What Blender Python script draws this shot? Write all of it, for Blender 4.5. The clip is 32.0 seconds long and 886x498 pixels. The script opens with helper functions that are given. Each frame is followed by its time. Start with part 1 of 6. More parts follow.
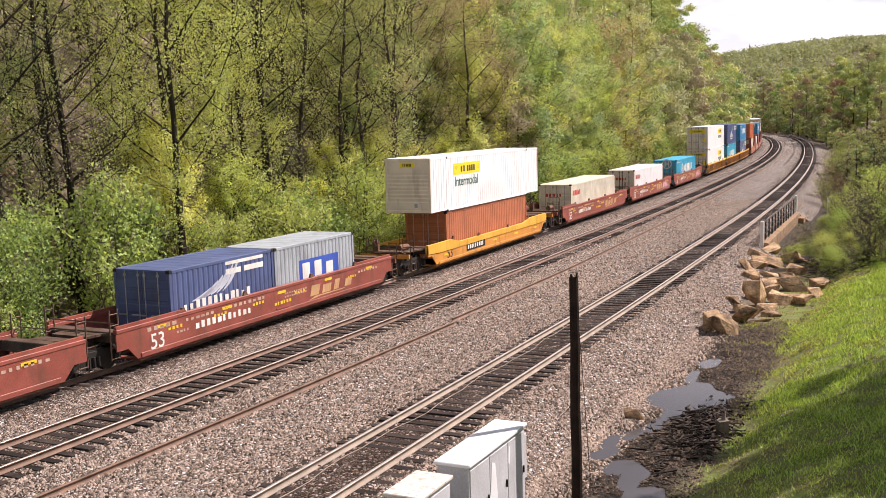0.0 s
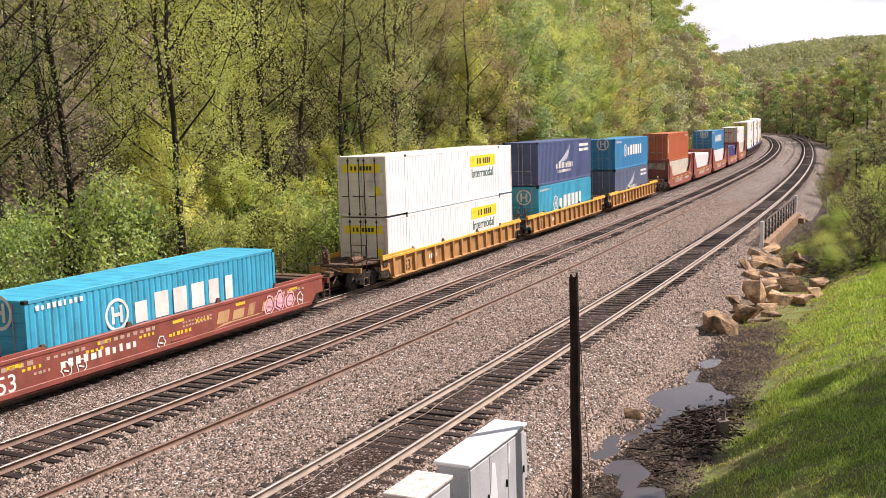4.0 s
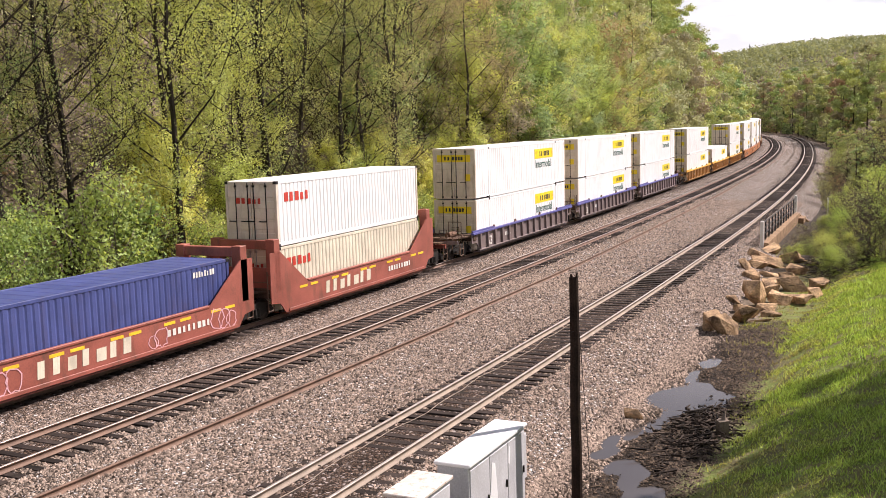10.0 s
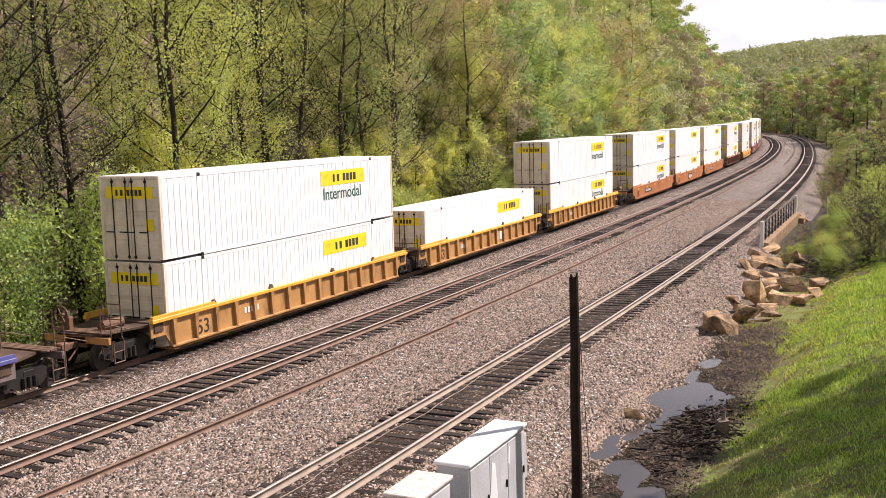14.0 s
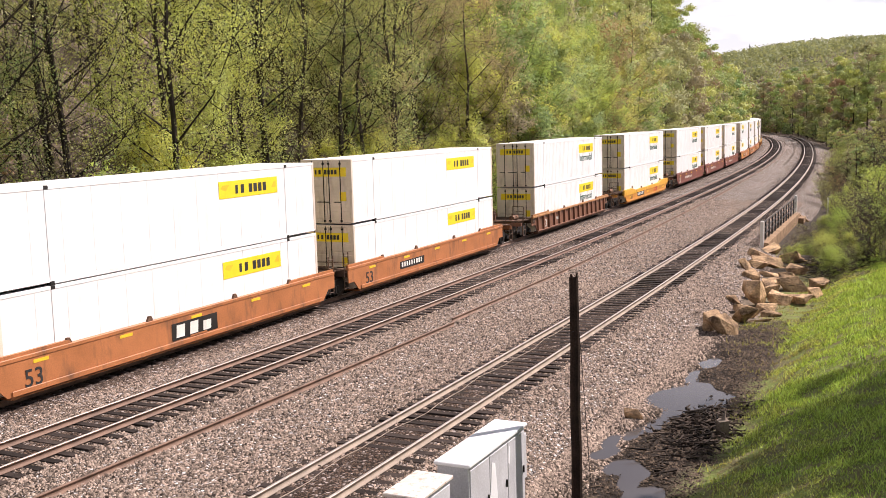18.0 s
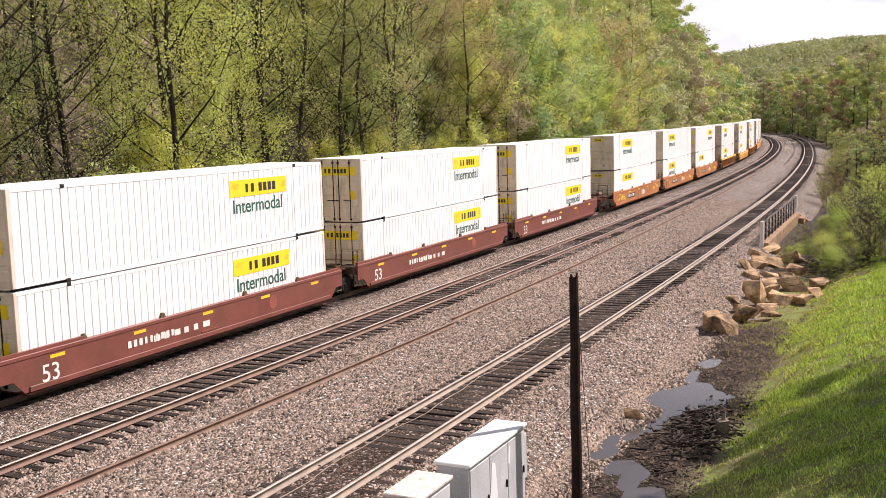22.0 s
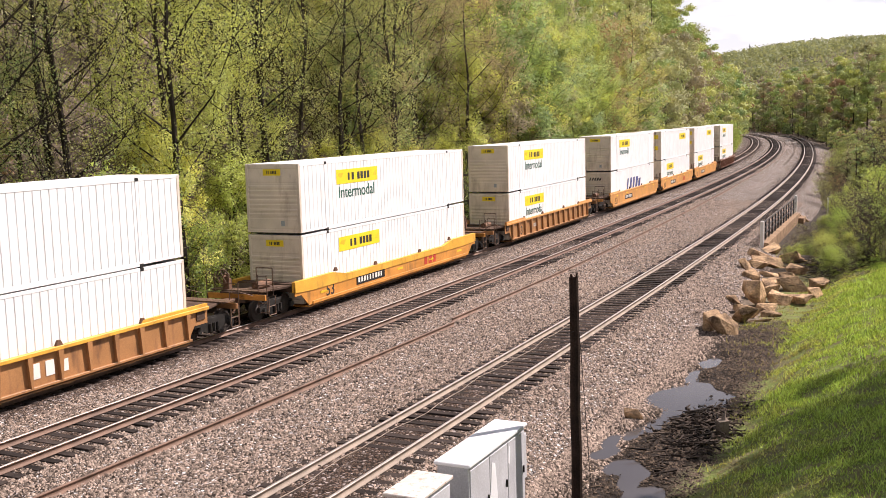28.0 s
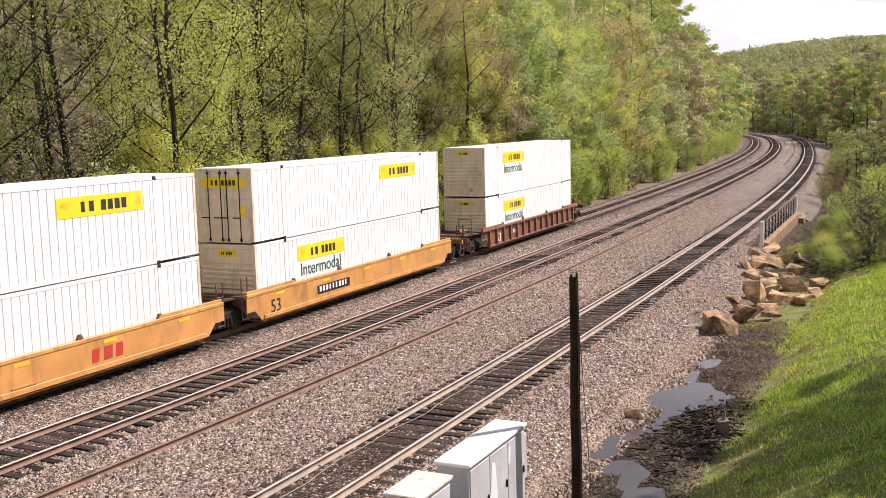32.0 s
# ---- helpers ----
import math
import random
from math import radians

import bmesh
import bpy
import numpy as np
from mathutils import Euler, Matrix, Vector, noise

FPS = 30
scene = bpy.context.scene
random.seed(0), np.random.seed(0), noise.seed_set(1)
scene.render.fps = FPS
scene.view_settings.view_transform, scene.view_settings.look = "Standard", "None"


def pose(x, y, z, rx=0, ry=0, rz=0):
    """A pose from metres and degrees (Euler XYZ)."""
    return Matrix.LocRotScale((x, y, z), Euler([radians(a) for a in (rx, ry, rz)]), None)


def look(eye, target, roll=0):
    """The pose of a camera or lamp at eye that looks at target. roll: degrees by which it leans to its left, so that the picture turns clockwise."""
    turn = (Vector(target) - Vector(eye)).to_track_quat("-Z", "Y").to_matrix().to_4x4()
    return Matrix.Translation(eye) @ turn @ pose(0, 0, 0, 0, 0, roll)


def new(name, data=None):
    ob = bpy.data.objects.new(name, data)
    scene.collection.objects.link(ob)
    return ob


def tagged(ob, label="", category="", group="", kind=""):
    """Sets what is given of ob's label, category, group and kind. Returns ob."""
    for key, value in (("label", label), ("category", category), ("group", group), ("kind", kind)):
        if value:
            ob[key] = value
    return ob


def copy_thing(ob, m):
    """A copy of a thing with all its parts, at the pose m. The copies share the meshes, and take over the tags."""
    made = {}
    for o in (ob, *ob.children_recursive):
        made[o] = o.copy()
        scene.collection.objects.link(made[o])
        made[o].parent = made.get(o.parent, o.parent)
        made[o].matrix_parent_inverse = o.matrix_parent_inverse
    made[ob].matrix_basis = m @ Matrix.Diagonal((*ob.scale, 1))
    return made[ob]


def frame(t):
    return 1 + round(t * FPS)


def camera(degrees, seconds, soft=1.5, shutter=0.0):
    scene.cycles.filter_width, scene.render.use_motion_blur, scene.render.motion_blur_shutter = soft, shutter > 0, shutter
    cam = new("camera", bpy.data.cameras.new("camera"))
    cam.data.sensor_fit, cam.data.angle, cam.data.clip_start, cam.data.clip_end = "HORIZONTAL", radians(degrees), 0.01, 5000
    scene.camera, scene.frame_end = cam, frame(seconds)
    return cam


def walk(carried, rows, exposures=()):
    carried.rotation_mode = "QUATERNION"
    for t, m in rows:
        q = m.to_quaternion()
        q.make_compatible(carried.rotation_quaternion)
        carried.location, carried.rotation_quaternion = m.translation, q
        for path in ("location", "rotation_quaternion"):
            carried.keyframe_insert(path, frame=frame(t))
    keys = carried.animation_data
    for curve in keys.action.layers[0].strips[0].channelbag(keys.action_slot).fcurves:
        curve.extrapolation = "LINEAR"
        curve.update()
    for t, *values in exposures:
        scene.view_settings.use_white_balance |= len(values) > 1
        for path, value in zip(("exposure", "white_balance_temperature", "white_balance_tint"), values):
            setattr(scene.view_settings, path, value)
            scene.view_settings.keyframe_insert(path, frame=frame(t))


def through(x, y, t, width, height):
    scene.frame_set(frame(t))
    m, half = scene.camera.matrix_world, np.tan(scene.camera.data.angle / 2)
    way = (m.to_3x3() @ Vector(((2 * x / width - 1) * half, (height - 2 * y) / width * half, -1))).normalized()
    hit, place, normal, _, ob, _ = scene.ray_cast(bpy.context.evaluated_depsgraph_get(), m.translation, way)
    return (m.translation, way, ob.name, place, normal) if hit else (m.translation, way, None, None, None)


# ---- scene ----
# ---- camera: one fixed stand on the overpass ----
cam = camera(46.77, 32.0, soft=0.35)
EYE = pose(0, 0, 7.461, 82.930, 0, 0) @ pose(0, 0, 0, 0, 0, -1.587)
walk(cam, [(0, EYE), (32, EYE)], exposures=[(0, 0.68, 6500, 21), (32, 0.68, 6500, 21)])

# ---- world, sun ----
SUN_EL, SUN_HEAD = 48.0, 66.0          # elevation; heading clockwise from +y
world = bpy.data.worlds.new("sky")
scene.world = world
world.use_nodes = True
wn, wl = world.node_tree.nodes, world.node_tree.links
wn.clear()
w_out, w_bg, w_sky = wn.new("ShaderNodeOutputWorld"), wn.new("ShaderNodeBackground"), wn.new("ShaderNodeTexSky")
w_sky.sky_type, w_sky.sun_disc = "NISHITA", False
w_sky.sun_elevation, w_sky.sun_rotation = radians(SUN_EL), radians(SUN_HEAD)
w_sky.dust_density, w_sky.altitude = 1.0, 300
w_co, w_noise, w_ramp, w_mix = wn.new("ShaderNodeTexCoord"), wn.new("ShaderNodeTexNoise"), wn.new("ShaderNodeValToRGB"), wn.new("ShaderNodeMixRGB")
w_map = wn.new("ShaderNodeMapping")
w_map.inputs["Scale"].default_value = (2.2, 2.2, 7.0)
w_noise.inputs["Scale"].default_value, w_noise.inputs["Detail"].default_value = 2.0, 5.0
w_ramp.color_ramp.elements[0].position, w_ramp.color_ramp.elements[1].position = 0.46, 0.66
w_mix.inputs["Color2"].default_value = (17.0, 17.2, 17.5, 1)
wl.new(w_co.outputs["Generated"], w_map.inputs["Vector"])
wl.new(w_map.outputs["Vector"], w_noise.inputs["Vector"])
wl.new(w_noise.outputs["Fac"], w_ramp.inputs["Fac"])
# haze whitens the sky towards the horizon
w_sep, w_haze, w_max = wn.new("ShaderNodeSeparateXYZ"), wn.new("ShaderNodeMapRange"), wn.new("ShaderNodeMath")
w_max.operation = "MAXIMUM"
w_haze.inputs["From Min"].default_value, w_haze.inputs["From Max"].default_value = 0.06, 0.34
w_haze.inputs["To Min"].default_value, w_haze.inputs["To Max"].default_value = 1.0, 0.0
wl.new(w_co.outputs["Generated"], w_sep.inputs[0])
wl.new(w_sep.outputs["Z"], w_haze.inputs["Value"])
w_thin, w_gap, w_mul = wn.new("ShaderNodeTexNoise"), wn.new("ShaderNodeMapRange"), wn.new("ShaderNodeMath")
w_mul.operation = "MULTIPLY"
w_thin.inputs["Scale"].default_value, w_thin.inputs["Detail"].default_value = 5.5, 4.0
w_gap.inputs["From Min"].default_value, w_gap.inputs["From Max"].default_value = 0.40, 0.52
w_gap.inputs["To Min"].default_value, w_gap.inputs["To Max"].default_value = 0.70, 1.0
wl.new(w_map.outputs["Vector"], w_thin.inputs["Vector"])
wl.new(w_thin.outputs["Fac"], w_gap.inputs["Value"])
wl.new(w_haze.outputs["Result"], w_mul.inputs[0])
wl.new(w_gap.outputs["Result"], w_mul.inputs[1])
wl.new(w_mul.outputs[0], w_max.inputs[0])
wl.new(w_ramp.outputs["Color"], w_max.inputs[1])
wl.new(w_max.outputs[0], w_mix.inputs["Fac"])
wl.new(w_sky.outputs["Color"], w_mix.inputs["Color1"])
wl.new(w_mix.outputs["Color"], w_bg.inputs["Color"])
w_bg.inputs["Strength"].default_value = 0.043
wl.new(w_bg.outputs["Background"], w_out.inputs["Surface"])
sun = new("sun", bpy.data.lights.new("sun", "SUN"))
sun.data.energy, sun.data.angle, sun.data.color = 5.0, radians(0.6), (1.0, 0.93, 0.84)
_h = radians(SUN_HEAD)
_to_sun = Vector((math.cos(radians(SUN_EL)) * math.sin(_h), math.cos(radians(SUN_EL)) * math.cos(_h), math.sin(radians(SUN_EL))))
sun.matrix_world = look(tuple(_to_sun * 200), (0, 0, 0))


# ---- materials ----
def mat(name, base, rough=0.7, metal=0.0, var=0.25, scale=3.0, fine=40.0, bump=0.15, dark=None, rand=0.0, island=0.0, stain=None, stain_amt=0.0, dist=0.01):
    """Painted or mineral surface: base colour, varied at two scales, with stains and fine relief."""
    m = bpy.data.materials.new(name)
    m.use_nodes = True
    n, l = m.node_tree.nodes, m.node_tree.links
    b = n["Principled BSDF"]
    b.inputs["Metallic"].default_value = metal
    if rough > 0.8:
        b.inputs["Specular IOR Level"].default_value = 0.15
    co = n.new("ShaderNodeTexCoord")
    oi, ad = n.new("ShaderNodeObjectInfo"), n.new("ShaderNodeVectorMath")
    sc = n.new("ShaderNodeMath")
    sc.operation, sc.inputs[1].default_value = "MULTIPLY", 37.0
    l.new(oi.outputs["Random"], sc.inputs[0])
    l.new(co.outputs["Object"], ad.inputs[0])
    l.new(sc.outputs[0], ad.inputs[1])
    vec = ad.outputs[0]
    n1, n2 = n.new("ShaderNodeTexNoise"), n.new("ShaderNodeTexNoise")
    n1.inputs["Scale"].default_value, n1.inputs["Detail"].default_value = scale, 5
    n2.inputs["Scale"].default_value, n2.inputs["Detail"].default_value = fine, 3
    l.new(vec, n1.inputs["Vector"])
    l.new(vec, n2.inputs["Vector"])
    dk = dark or tuple(c * (1 - var) for c in base)
    lt = tuple(min(0.95, c * (1 + var * 0.5)) for c in base)
    r1 = n.new("ShaderNodeValToRGB")
    r1.color_ramp.elements[0].position, r1.color_ramp.elements[1].position = 0.3, 0.7
    r1.color_ramp.elements[0].color, r1.color_ramp.elements[1].color = (*dk, 1), (*lt, 1)
    l.new(n1.outputs["Fac"], r1.inputs["Fac"])
    col = r1.outputs["Color"]
    mx = n.new("ShaderNodeMixRGB")
    mx.blend_type, mx.inputs["Fac"].default_value = "OVERLAY", min(0.9, var * 1.6)
    l.new(col, mx.inputs["Color1"])
    l.new(n2.outputs["Fac"], mx.inputs["Color2"])
    col = mx.outputs["Color"]
    if stain:
        n3, r3, m3, mp = n.new("ShaderNodeTexNoise"), n.new("ShaderNodeValToRGB"), n.new("ShaderNodeMixRGB"), n.new("ShaderNodeMapping")
        mp.inputs["Scale"].default_value = (1.0, 1.0, 0.28)
        n3.inputs["Scale"].default_value, n3.inputs["Detail"].default_value, n3.inputs["Roughness"].default_value = scale * 1.7, 7, 0.65
        r3.color_ramp.elements[0].position, r3.color_ramp.elements[1].position = 0.52, 0.72
        r3.color_ramp.elements[1].color = (stain_amt, stain_amt, stain_amt, 1)
        l.new(vec, mp.inputs["Vector"])
        l.new(mp.outputs["Vector"], n3.inputs["Vector"])
        l.new(n3.outputs["Fac"], r3.inputs["Fac"])
        l.new(r3.outputs["Color"], m3.inputs["Fac"])
        l.new(col, m3.inputs["Color1"])
        m3.inputs["Color2"].default_value = (*stain, 1)
        col = m3.outputs["Color"]
    for amount, node, sock in ((rand, "ShaderNodeObjectInfo", "Random"), (island, "ShaderNodeNewGeometry", "Random Per Island")):
        if amount:
            g, hs, mr = n.new(node), n.new("ShaderNodeHueSaturation"), n.new("ShaderNodeMapRange")
            mr.inputs["To Min"].default_value, mr.inputs["To Max"].default_value = 1 - amount, 1 + amount
            l.new(g.outputs[sock], mr.inputs["Value"])
            l.new(mr.outputs["Result"], hs.inputs["Value"])
            l.new(col, hs.inputs["Color"])
            col = hs.outputs["Color"]
    l.new(col, b.inputs["Base Color"])
    rr = n.new("ShaderNodeMapRange")
    rr.inputs["To Min"].default_value, rr.inputs["To Max"].default_value = max(0.02, rough - 0.12), min(1, rough + 0.12)
    l.new(n1.outputs["Fac"], rr.inputs["Value"])
    l.new(rr.outputs["Result"], b.inputs["Roughness"])
    if bump:
        bp = n.new("ShaderNodeBump")
        bp.inputs["Strength"].default_value, bp.inputs["Distance"].default_value = bump, dist
        l.new(n2.outputs["Fac"], bp.inputs["Height"])
        l.new(bp.outputs["Normal"], b.inputs["Normal"])
    return m


def leaf_mat(name, stops, through=0.43, island=0.3, tint=""):
    """Leaves: colour by tree from the stops, varied leaf by leaf, partly translucent."""
    m = bpy.data.materials.new(name)
    m.use_nodes = True
    n, l = m.node_tree.nodes, m.node_tree.links
    n.remove(n["Principled BSDF"])
    out = n["Material Output"]
    oi, rp, ge, hs, mr = n.new("ShaderNodeObjectInfo"), n.new("ShaderNodeValToRGB"), n.new("ShaderNodeNewGeometry"), n.new("ShaderNodeHueSaturation"), n.new("ShaderNodeMapRange")
    rp.color_ramp.interpolation = "LINEAR"
    el = rp.color_ramp.elements
    el[0].position, el[0].color = stops[0][0], (*stops[0][1], 1)
    el[1].position, el[1].color = stops[-1][0], (*stops[-1][1], 1)
    for p, c in stops[1:-1]:
        e = el.new(p)
        e.color = (*c, 1)
    if tint:
        av = n.new("ShaderNodeAttribute")
        av.attribute_name = tint
        l.new(av.outputs["Fac"], rp.inputs["Fac"])
    else:
        l.new(oi.outputs["Random"], rp.inputs["Fac"])
    mr.inputs["To Min"].default_value, mr.inputs["To Max"].default_value = 1 - island, 1 + island
    l.new(ge.outputs["Random Per Island"], mr.inputs["Value"])
    l.new(mr.outputs["Result"], hs.inputs["Value"])
    l.new(rp.outputs["Color"], hs.inputs["Color"])
    d, t, mx = n.new("ShaderNodeBsdfPrincipled"), n.new("ShaderNodeBsdfTranslucent"), n.new("ShaderNodeMixShader")
    d.inputs["Roughness"].default_value = 0.75
    d.inputs["Specular IOR Level"].default_value = 0.08
    l.new(hs.outputs["Color"], d.inputs["Base Color"])
    tc = n.new("ShaderNodeMixRGB")
    tc.blend_type, tc.inputs["Fac"].default_value, tc.inputs["Color2"].default_value = "MULTIPLY", 1.0, (1.38, 1.25, 0.58, 1)
    l.new(hs.outputs["Color"], tc.inputs["Color1"])
    l.new(tc.outputs["Color"], t.inputs["Color"])
    mx.inputs["Fac"].default_value = through
    l.new(d.outputs["BSDF"], mx.inputs[1])
    l.new(t.outputs["BSDF"], mx.inputs[2])
    l.new(mx.outputs["Shader"], out.inputs["Surface"])
    return m


def ballast_mat():
    """Crushed stone: cells of about 6 cm, each with its own shade, with gaps between."""
    m = bpy.data.materials.new("ballast_bed")
    m.use_nodes = True
    n, l = m.node_tree.nodes, m.node_tree.links
    b = n["Principled BSDF"]
    b.inputs["Roughness"].default_value = 0.9
    b.inputs["Specular IOR Level"].default_value = 0.15
    co, v1, v2, big = n.new("ShaderNodeTexCoord"), n.new("ShaderNodeTexVoronoi"), n.new("ShaderNodeTexVoronoi"), n.new("ShaderNodeTexNoise")
    v1.inputs["Scale"].default_value, v2.inputs["Scale"].default_value = 13.0, 13.0
    v2.feature = "DISTANCE_TO_EDGE"
    big.inputs["Scale"].default_value, big.inputs["Detail"].default_value = 0.45, 6
    for k in (v1, v2, big):
        l.new(co.outputs["Object"], k.inputs["Vector"])
    sp, r1, r2, r3 = n.new("ShaderNodeSeparateColor"), n.new("ShaderNodeValToRGB"), n.new("ShaderNodeValToRGB"), n.new("ShaderNodeValToRGB")
    l.new(v1.outputs["Color"], sp.inputs["Color"])
    l.new(sp.outputs["Red"], r1.inputs["Fac"])
    for p, c in ((0.0, (0.030, 0.023, 0.019)), (0.3, (0.105, 0.082, 0.066)), (0.7, (0.225, 0.178, 0.143)), (1.0, (0.40, 0.325, 0.265))):
        e = r1.color_ramp.elements[0] if p == 0 else r1.color_ramp.elements[1] if p == 1 else r1.color_ramp.elements.new(p)
        e.color = (*c, 1)
    l.new(v2.outputs["Distance"], r2.inputs["Fac"])
    r2.color_ramp.elements[0].color, r2.color_ramp.elements[1].color = (0.03, 0.027, 0.025, 1), (1, 1, 1, 1)
    r2.color_ramp.elements[1].position = 0.22
    l.new(big.outputs["Fac"], r3.inputs["Fac"])
    r3.color_ramp.elements[0].position, r3.color_ramp.elements[1].position = 0.32, 0.68
    r3.color_ramp.elements[0].color, r3.color_ramp.elements[1].color = (0.72, 0.66, 0.62, 1), (1.12, 1.1, 1.1, 1)
    m1, m2 = n.new("ShaderNodeMixRGB"), n.new("ShaderNodeMixRGB")
    for k, x, y in ((m1, r1, r2), (m2, m1, r3)):
        k.blend_type, k.inputs["Fac"].default_value = "MULTIPLY", 1.0
        l.new(x.outputs["Color"], k.inputs["Color1"])
        l.new(y.outputs["Color"], k.inputs["Color2"])
    # Darkened by attribute: oily grime between rails, and shade painted under the train.
    st, m3 = n.new("ShaderNodeAttribute"), n.new("ShaderNodeMixRGB")
    st.attribute_name = "grime_shade"
    m3.blend_type, m3.inputs["Color2"].default_value = "MULTIPLY", (0.42, 0.36, 0.33, 1)
    l.new(st.outputs["Fac"], m3.inputs["Fac"])
    l.new(m2.outputs["Color"], m3.inputs["Color1"])
    l.new(m3.outputs["Color"], b.inputs["Base Color"])
    bp = n.new("ShaderNodeBump")
    bp.inputs["Strength"].default_value, bp.inputs["Distance"].default_value = 0.8, 0.04
    hm = n.new("ShaderNodeMath")
    hm.operation = "MULTIPLY_ADD"
    hm.inputs[1].default_value = 0.7
    l.new(r2.outputs["Color"], hm.inputs[0])
    l.new(sp.outputs["Green"], hm.inputs[2])
    l.new(hm.outputs[0], bp.inputs["Height"])
    l.new(bp.outputs["Normal"], b.inputs["Normal"])
    return m


def ground_mat():
    """Leaf litter under the wood, green turf on the open bank, by the turf attribute."""
    m = mat("bank_soil", (0.185, 0.145, 0.108), 0.95, var=0.5, scale=0.6, fine=7, bump=0.8, dark=(0.09, 0.07, 0.05), dist=0.08)
    n, l = m.node_tree.nodes, m.node_tree.links
    b = n["Principled BSDF"]
    old = b.inputs["Base Color"].links[0].from_socket
    at_, mx, ns, rp, co = n.new("ShaderNodeAttribute"), n.new("ShaderNodeMixRGB"), n.new("ShaderNodeTexNoise"), n.new("ShaderNodeValToRGB"), n.new("ShaderNodeTexCoord")
    at_.attribute_name = "turf"
    ns.inputs["Scale"].default_value, ns.inputs["Detail"].default_value = 2.2, 8
    rp.color_ramp.elements[0].position, rp.color_ramp.elements[1].position = 0.40, 0.58
    rp.color_ramp.elements[0].color, rp.color_ramp.elements[1].color = (0.14, 0.125, 0.06, 1), (0.15, 0.19, 0.05, 1)
    l.new(co.outputs["Object"], ns.inputs["Vector"])
    l.new(ns.outputs["Fac"], rp.inputs["Fac"])
    l.new(at_.outputs["Fac"], mx.inputs["Fac"])
    l.new(old, mx.inputs["Color1"])
    l.new(rp.outputs["Color"], mx.inputs["Color2"])
    # Dark mix: wet mud of the ditch, and the shade painted round the culvert.
    md, mm = n.new("ShaderNodeAttribute"), n.new("ShaderNodeMixRGB")
    md.attribute_name = "mud_shade"
    mm.inputs["Color2"].default_value = (0.028, 0.022, 0.018, 1)
    l.new(md.outputs["Fac"], mm.inputs["Fac"])
    l.new(mx.outputs["Color"], mm.inputs["Color1"])
    l.new(mm.outputs["Color"], b.inputs["Base Color"])
    return m


def put_value(me, name, values):
    me.attributes.new(name, "FLOAT", "POINT").data.foreach_set("value", np.ascontiguousarray(values, dtype=np.float32).ravel())


# ---- mesh tools ----
class Build:
    """Collects vertices and faces of one mesh, with a material slot per face."""

    def __init__(self):
        self.v, self.f, self.s = [], [], []

    def add(self, verts, faces, slot=0):
        o = len(self.v)
        self.v += [tuple(p) for p in verts]
        self.f += [tuple(i + o for i in q) for q in faces]
        self.s += [slot] * len(faces)
        return self

    def box(self, x0, x1, y0, y1, z0, z1, c=0.0, slot=0):
        """A box, with its edges cut by c."""
        if c <= 0:
            v = [(x, y, z) for x in (x0, x1) for y in (y0, y1) for z in (z0, z1)]
            return self.add(v, [(0, 1, 3, 2), (4, 6, 7, 5), (0, 4, 5, 1), (2, 3, 7, 6), (0, 2, 6, 4), (1, 5, 7, 3)], slot)
        v, key = [], {}
        X, Y, Z = (x0, x1), (y0, y1), (z0, z1)
        for i in (0, 1):
            for j in (0, 1):
                for k in (0, 1):
                    a, b, d = (c if i == 0 else -c), (c if j == 0 else -c), (c if k == 0 else -c)
                    for n, p in enumerate(((X[i], Y[j] + b, Z[k] + d), (X[i] + a, Y[j], Z[k] + d), (X[i] + a, Y[j] + b, Z[k]))):
                        key[i, j, k, n] = len(v)
                        v.append(p)
        f = []
        K = lambda i, j, k, n: key[i, j, k, n]
        for s in (0, 1):
            q = [(0, 0), (0, 1), (1, 1), (1, 0)] if s == 0 else [(0, 0), (1, 0), (1, 1), (0, 1)]
            f.append(tuple(K(s, a, b, 0) for a, b in q))
            f.append(tuple(K(a, s, b, 1) for a, b in reversed(q)))
            f.append(tuple(K(a, b, s, 2) for a, b in q))
        for a in (0, 1):
            for b in (0, 1):
                e = [(K(a, b, 0, 0), K(a, b, 1, 0), K(a, b, 1, 1), K(a, b, 0, 1)), (K(a, 0, b, 0), K(a, 0, b, 2), K(a, 1, b, 2), K(a, 1, b, 0)), (K(0, a, b, 1), K(1, a, b, 1), K(1, a, b, 2), K(0, a, b, 2))]
                flip = (a + b) % 2 == 0
                f += [q if flip else q[::-1] for q in e]
                for d in (0, 1):
                    t = (K(a, b, d, 0), K(a, b, d, 1), K(a, b, d, 2))
                    f.append(t[::-1] if (a + b + d) % 2 == 0 else t)
        return self.add(v, f, slot)

    def prism(self, poly, axis, lo, hi, slot=0):
        """A polygon in the two other axes, drawn out along axis from lo to hi."""
        def p(a, b, t):
            return {"x": (t, a, b), "y": (a, t, b), "z": (a, b, t)}[axis]
        n = len(poly)
        v = [p(a, b, lo) for a, b in poly] + [p(a, b, hi) for a, b in poly]
        f = [tuple(range(n)), tuple(range(2 * n - 1, n - 1, -1))] + [(i, (i + 1) % n + 0, (i + 1) % n + n, i + n) for i in range(n)]
        return self.add(v, f, slot)

    def tube(self, a, b, r0, r1=None, n=6, slot=0, caps=True):
        a, b = Vector(a), Vector(b)
        r1 = r0 if r1 is None else r1
        d = (b - a).normalized()
        u = d.orthogonal().normalized()
        w = d.cross(u)
        v = []
        for c, r in ((a, r0), (b, r1)):
            for i in range(n):
                t = 2 * math.pi * i / n
                v.append(c + u * (r * math.cos(t)) + w * (r * math.sin(t)))
        f = [(i, (i + 1) % n, (i + 1) % n + n, i + n) for i in range(n)]
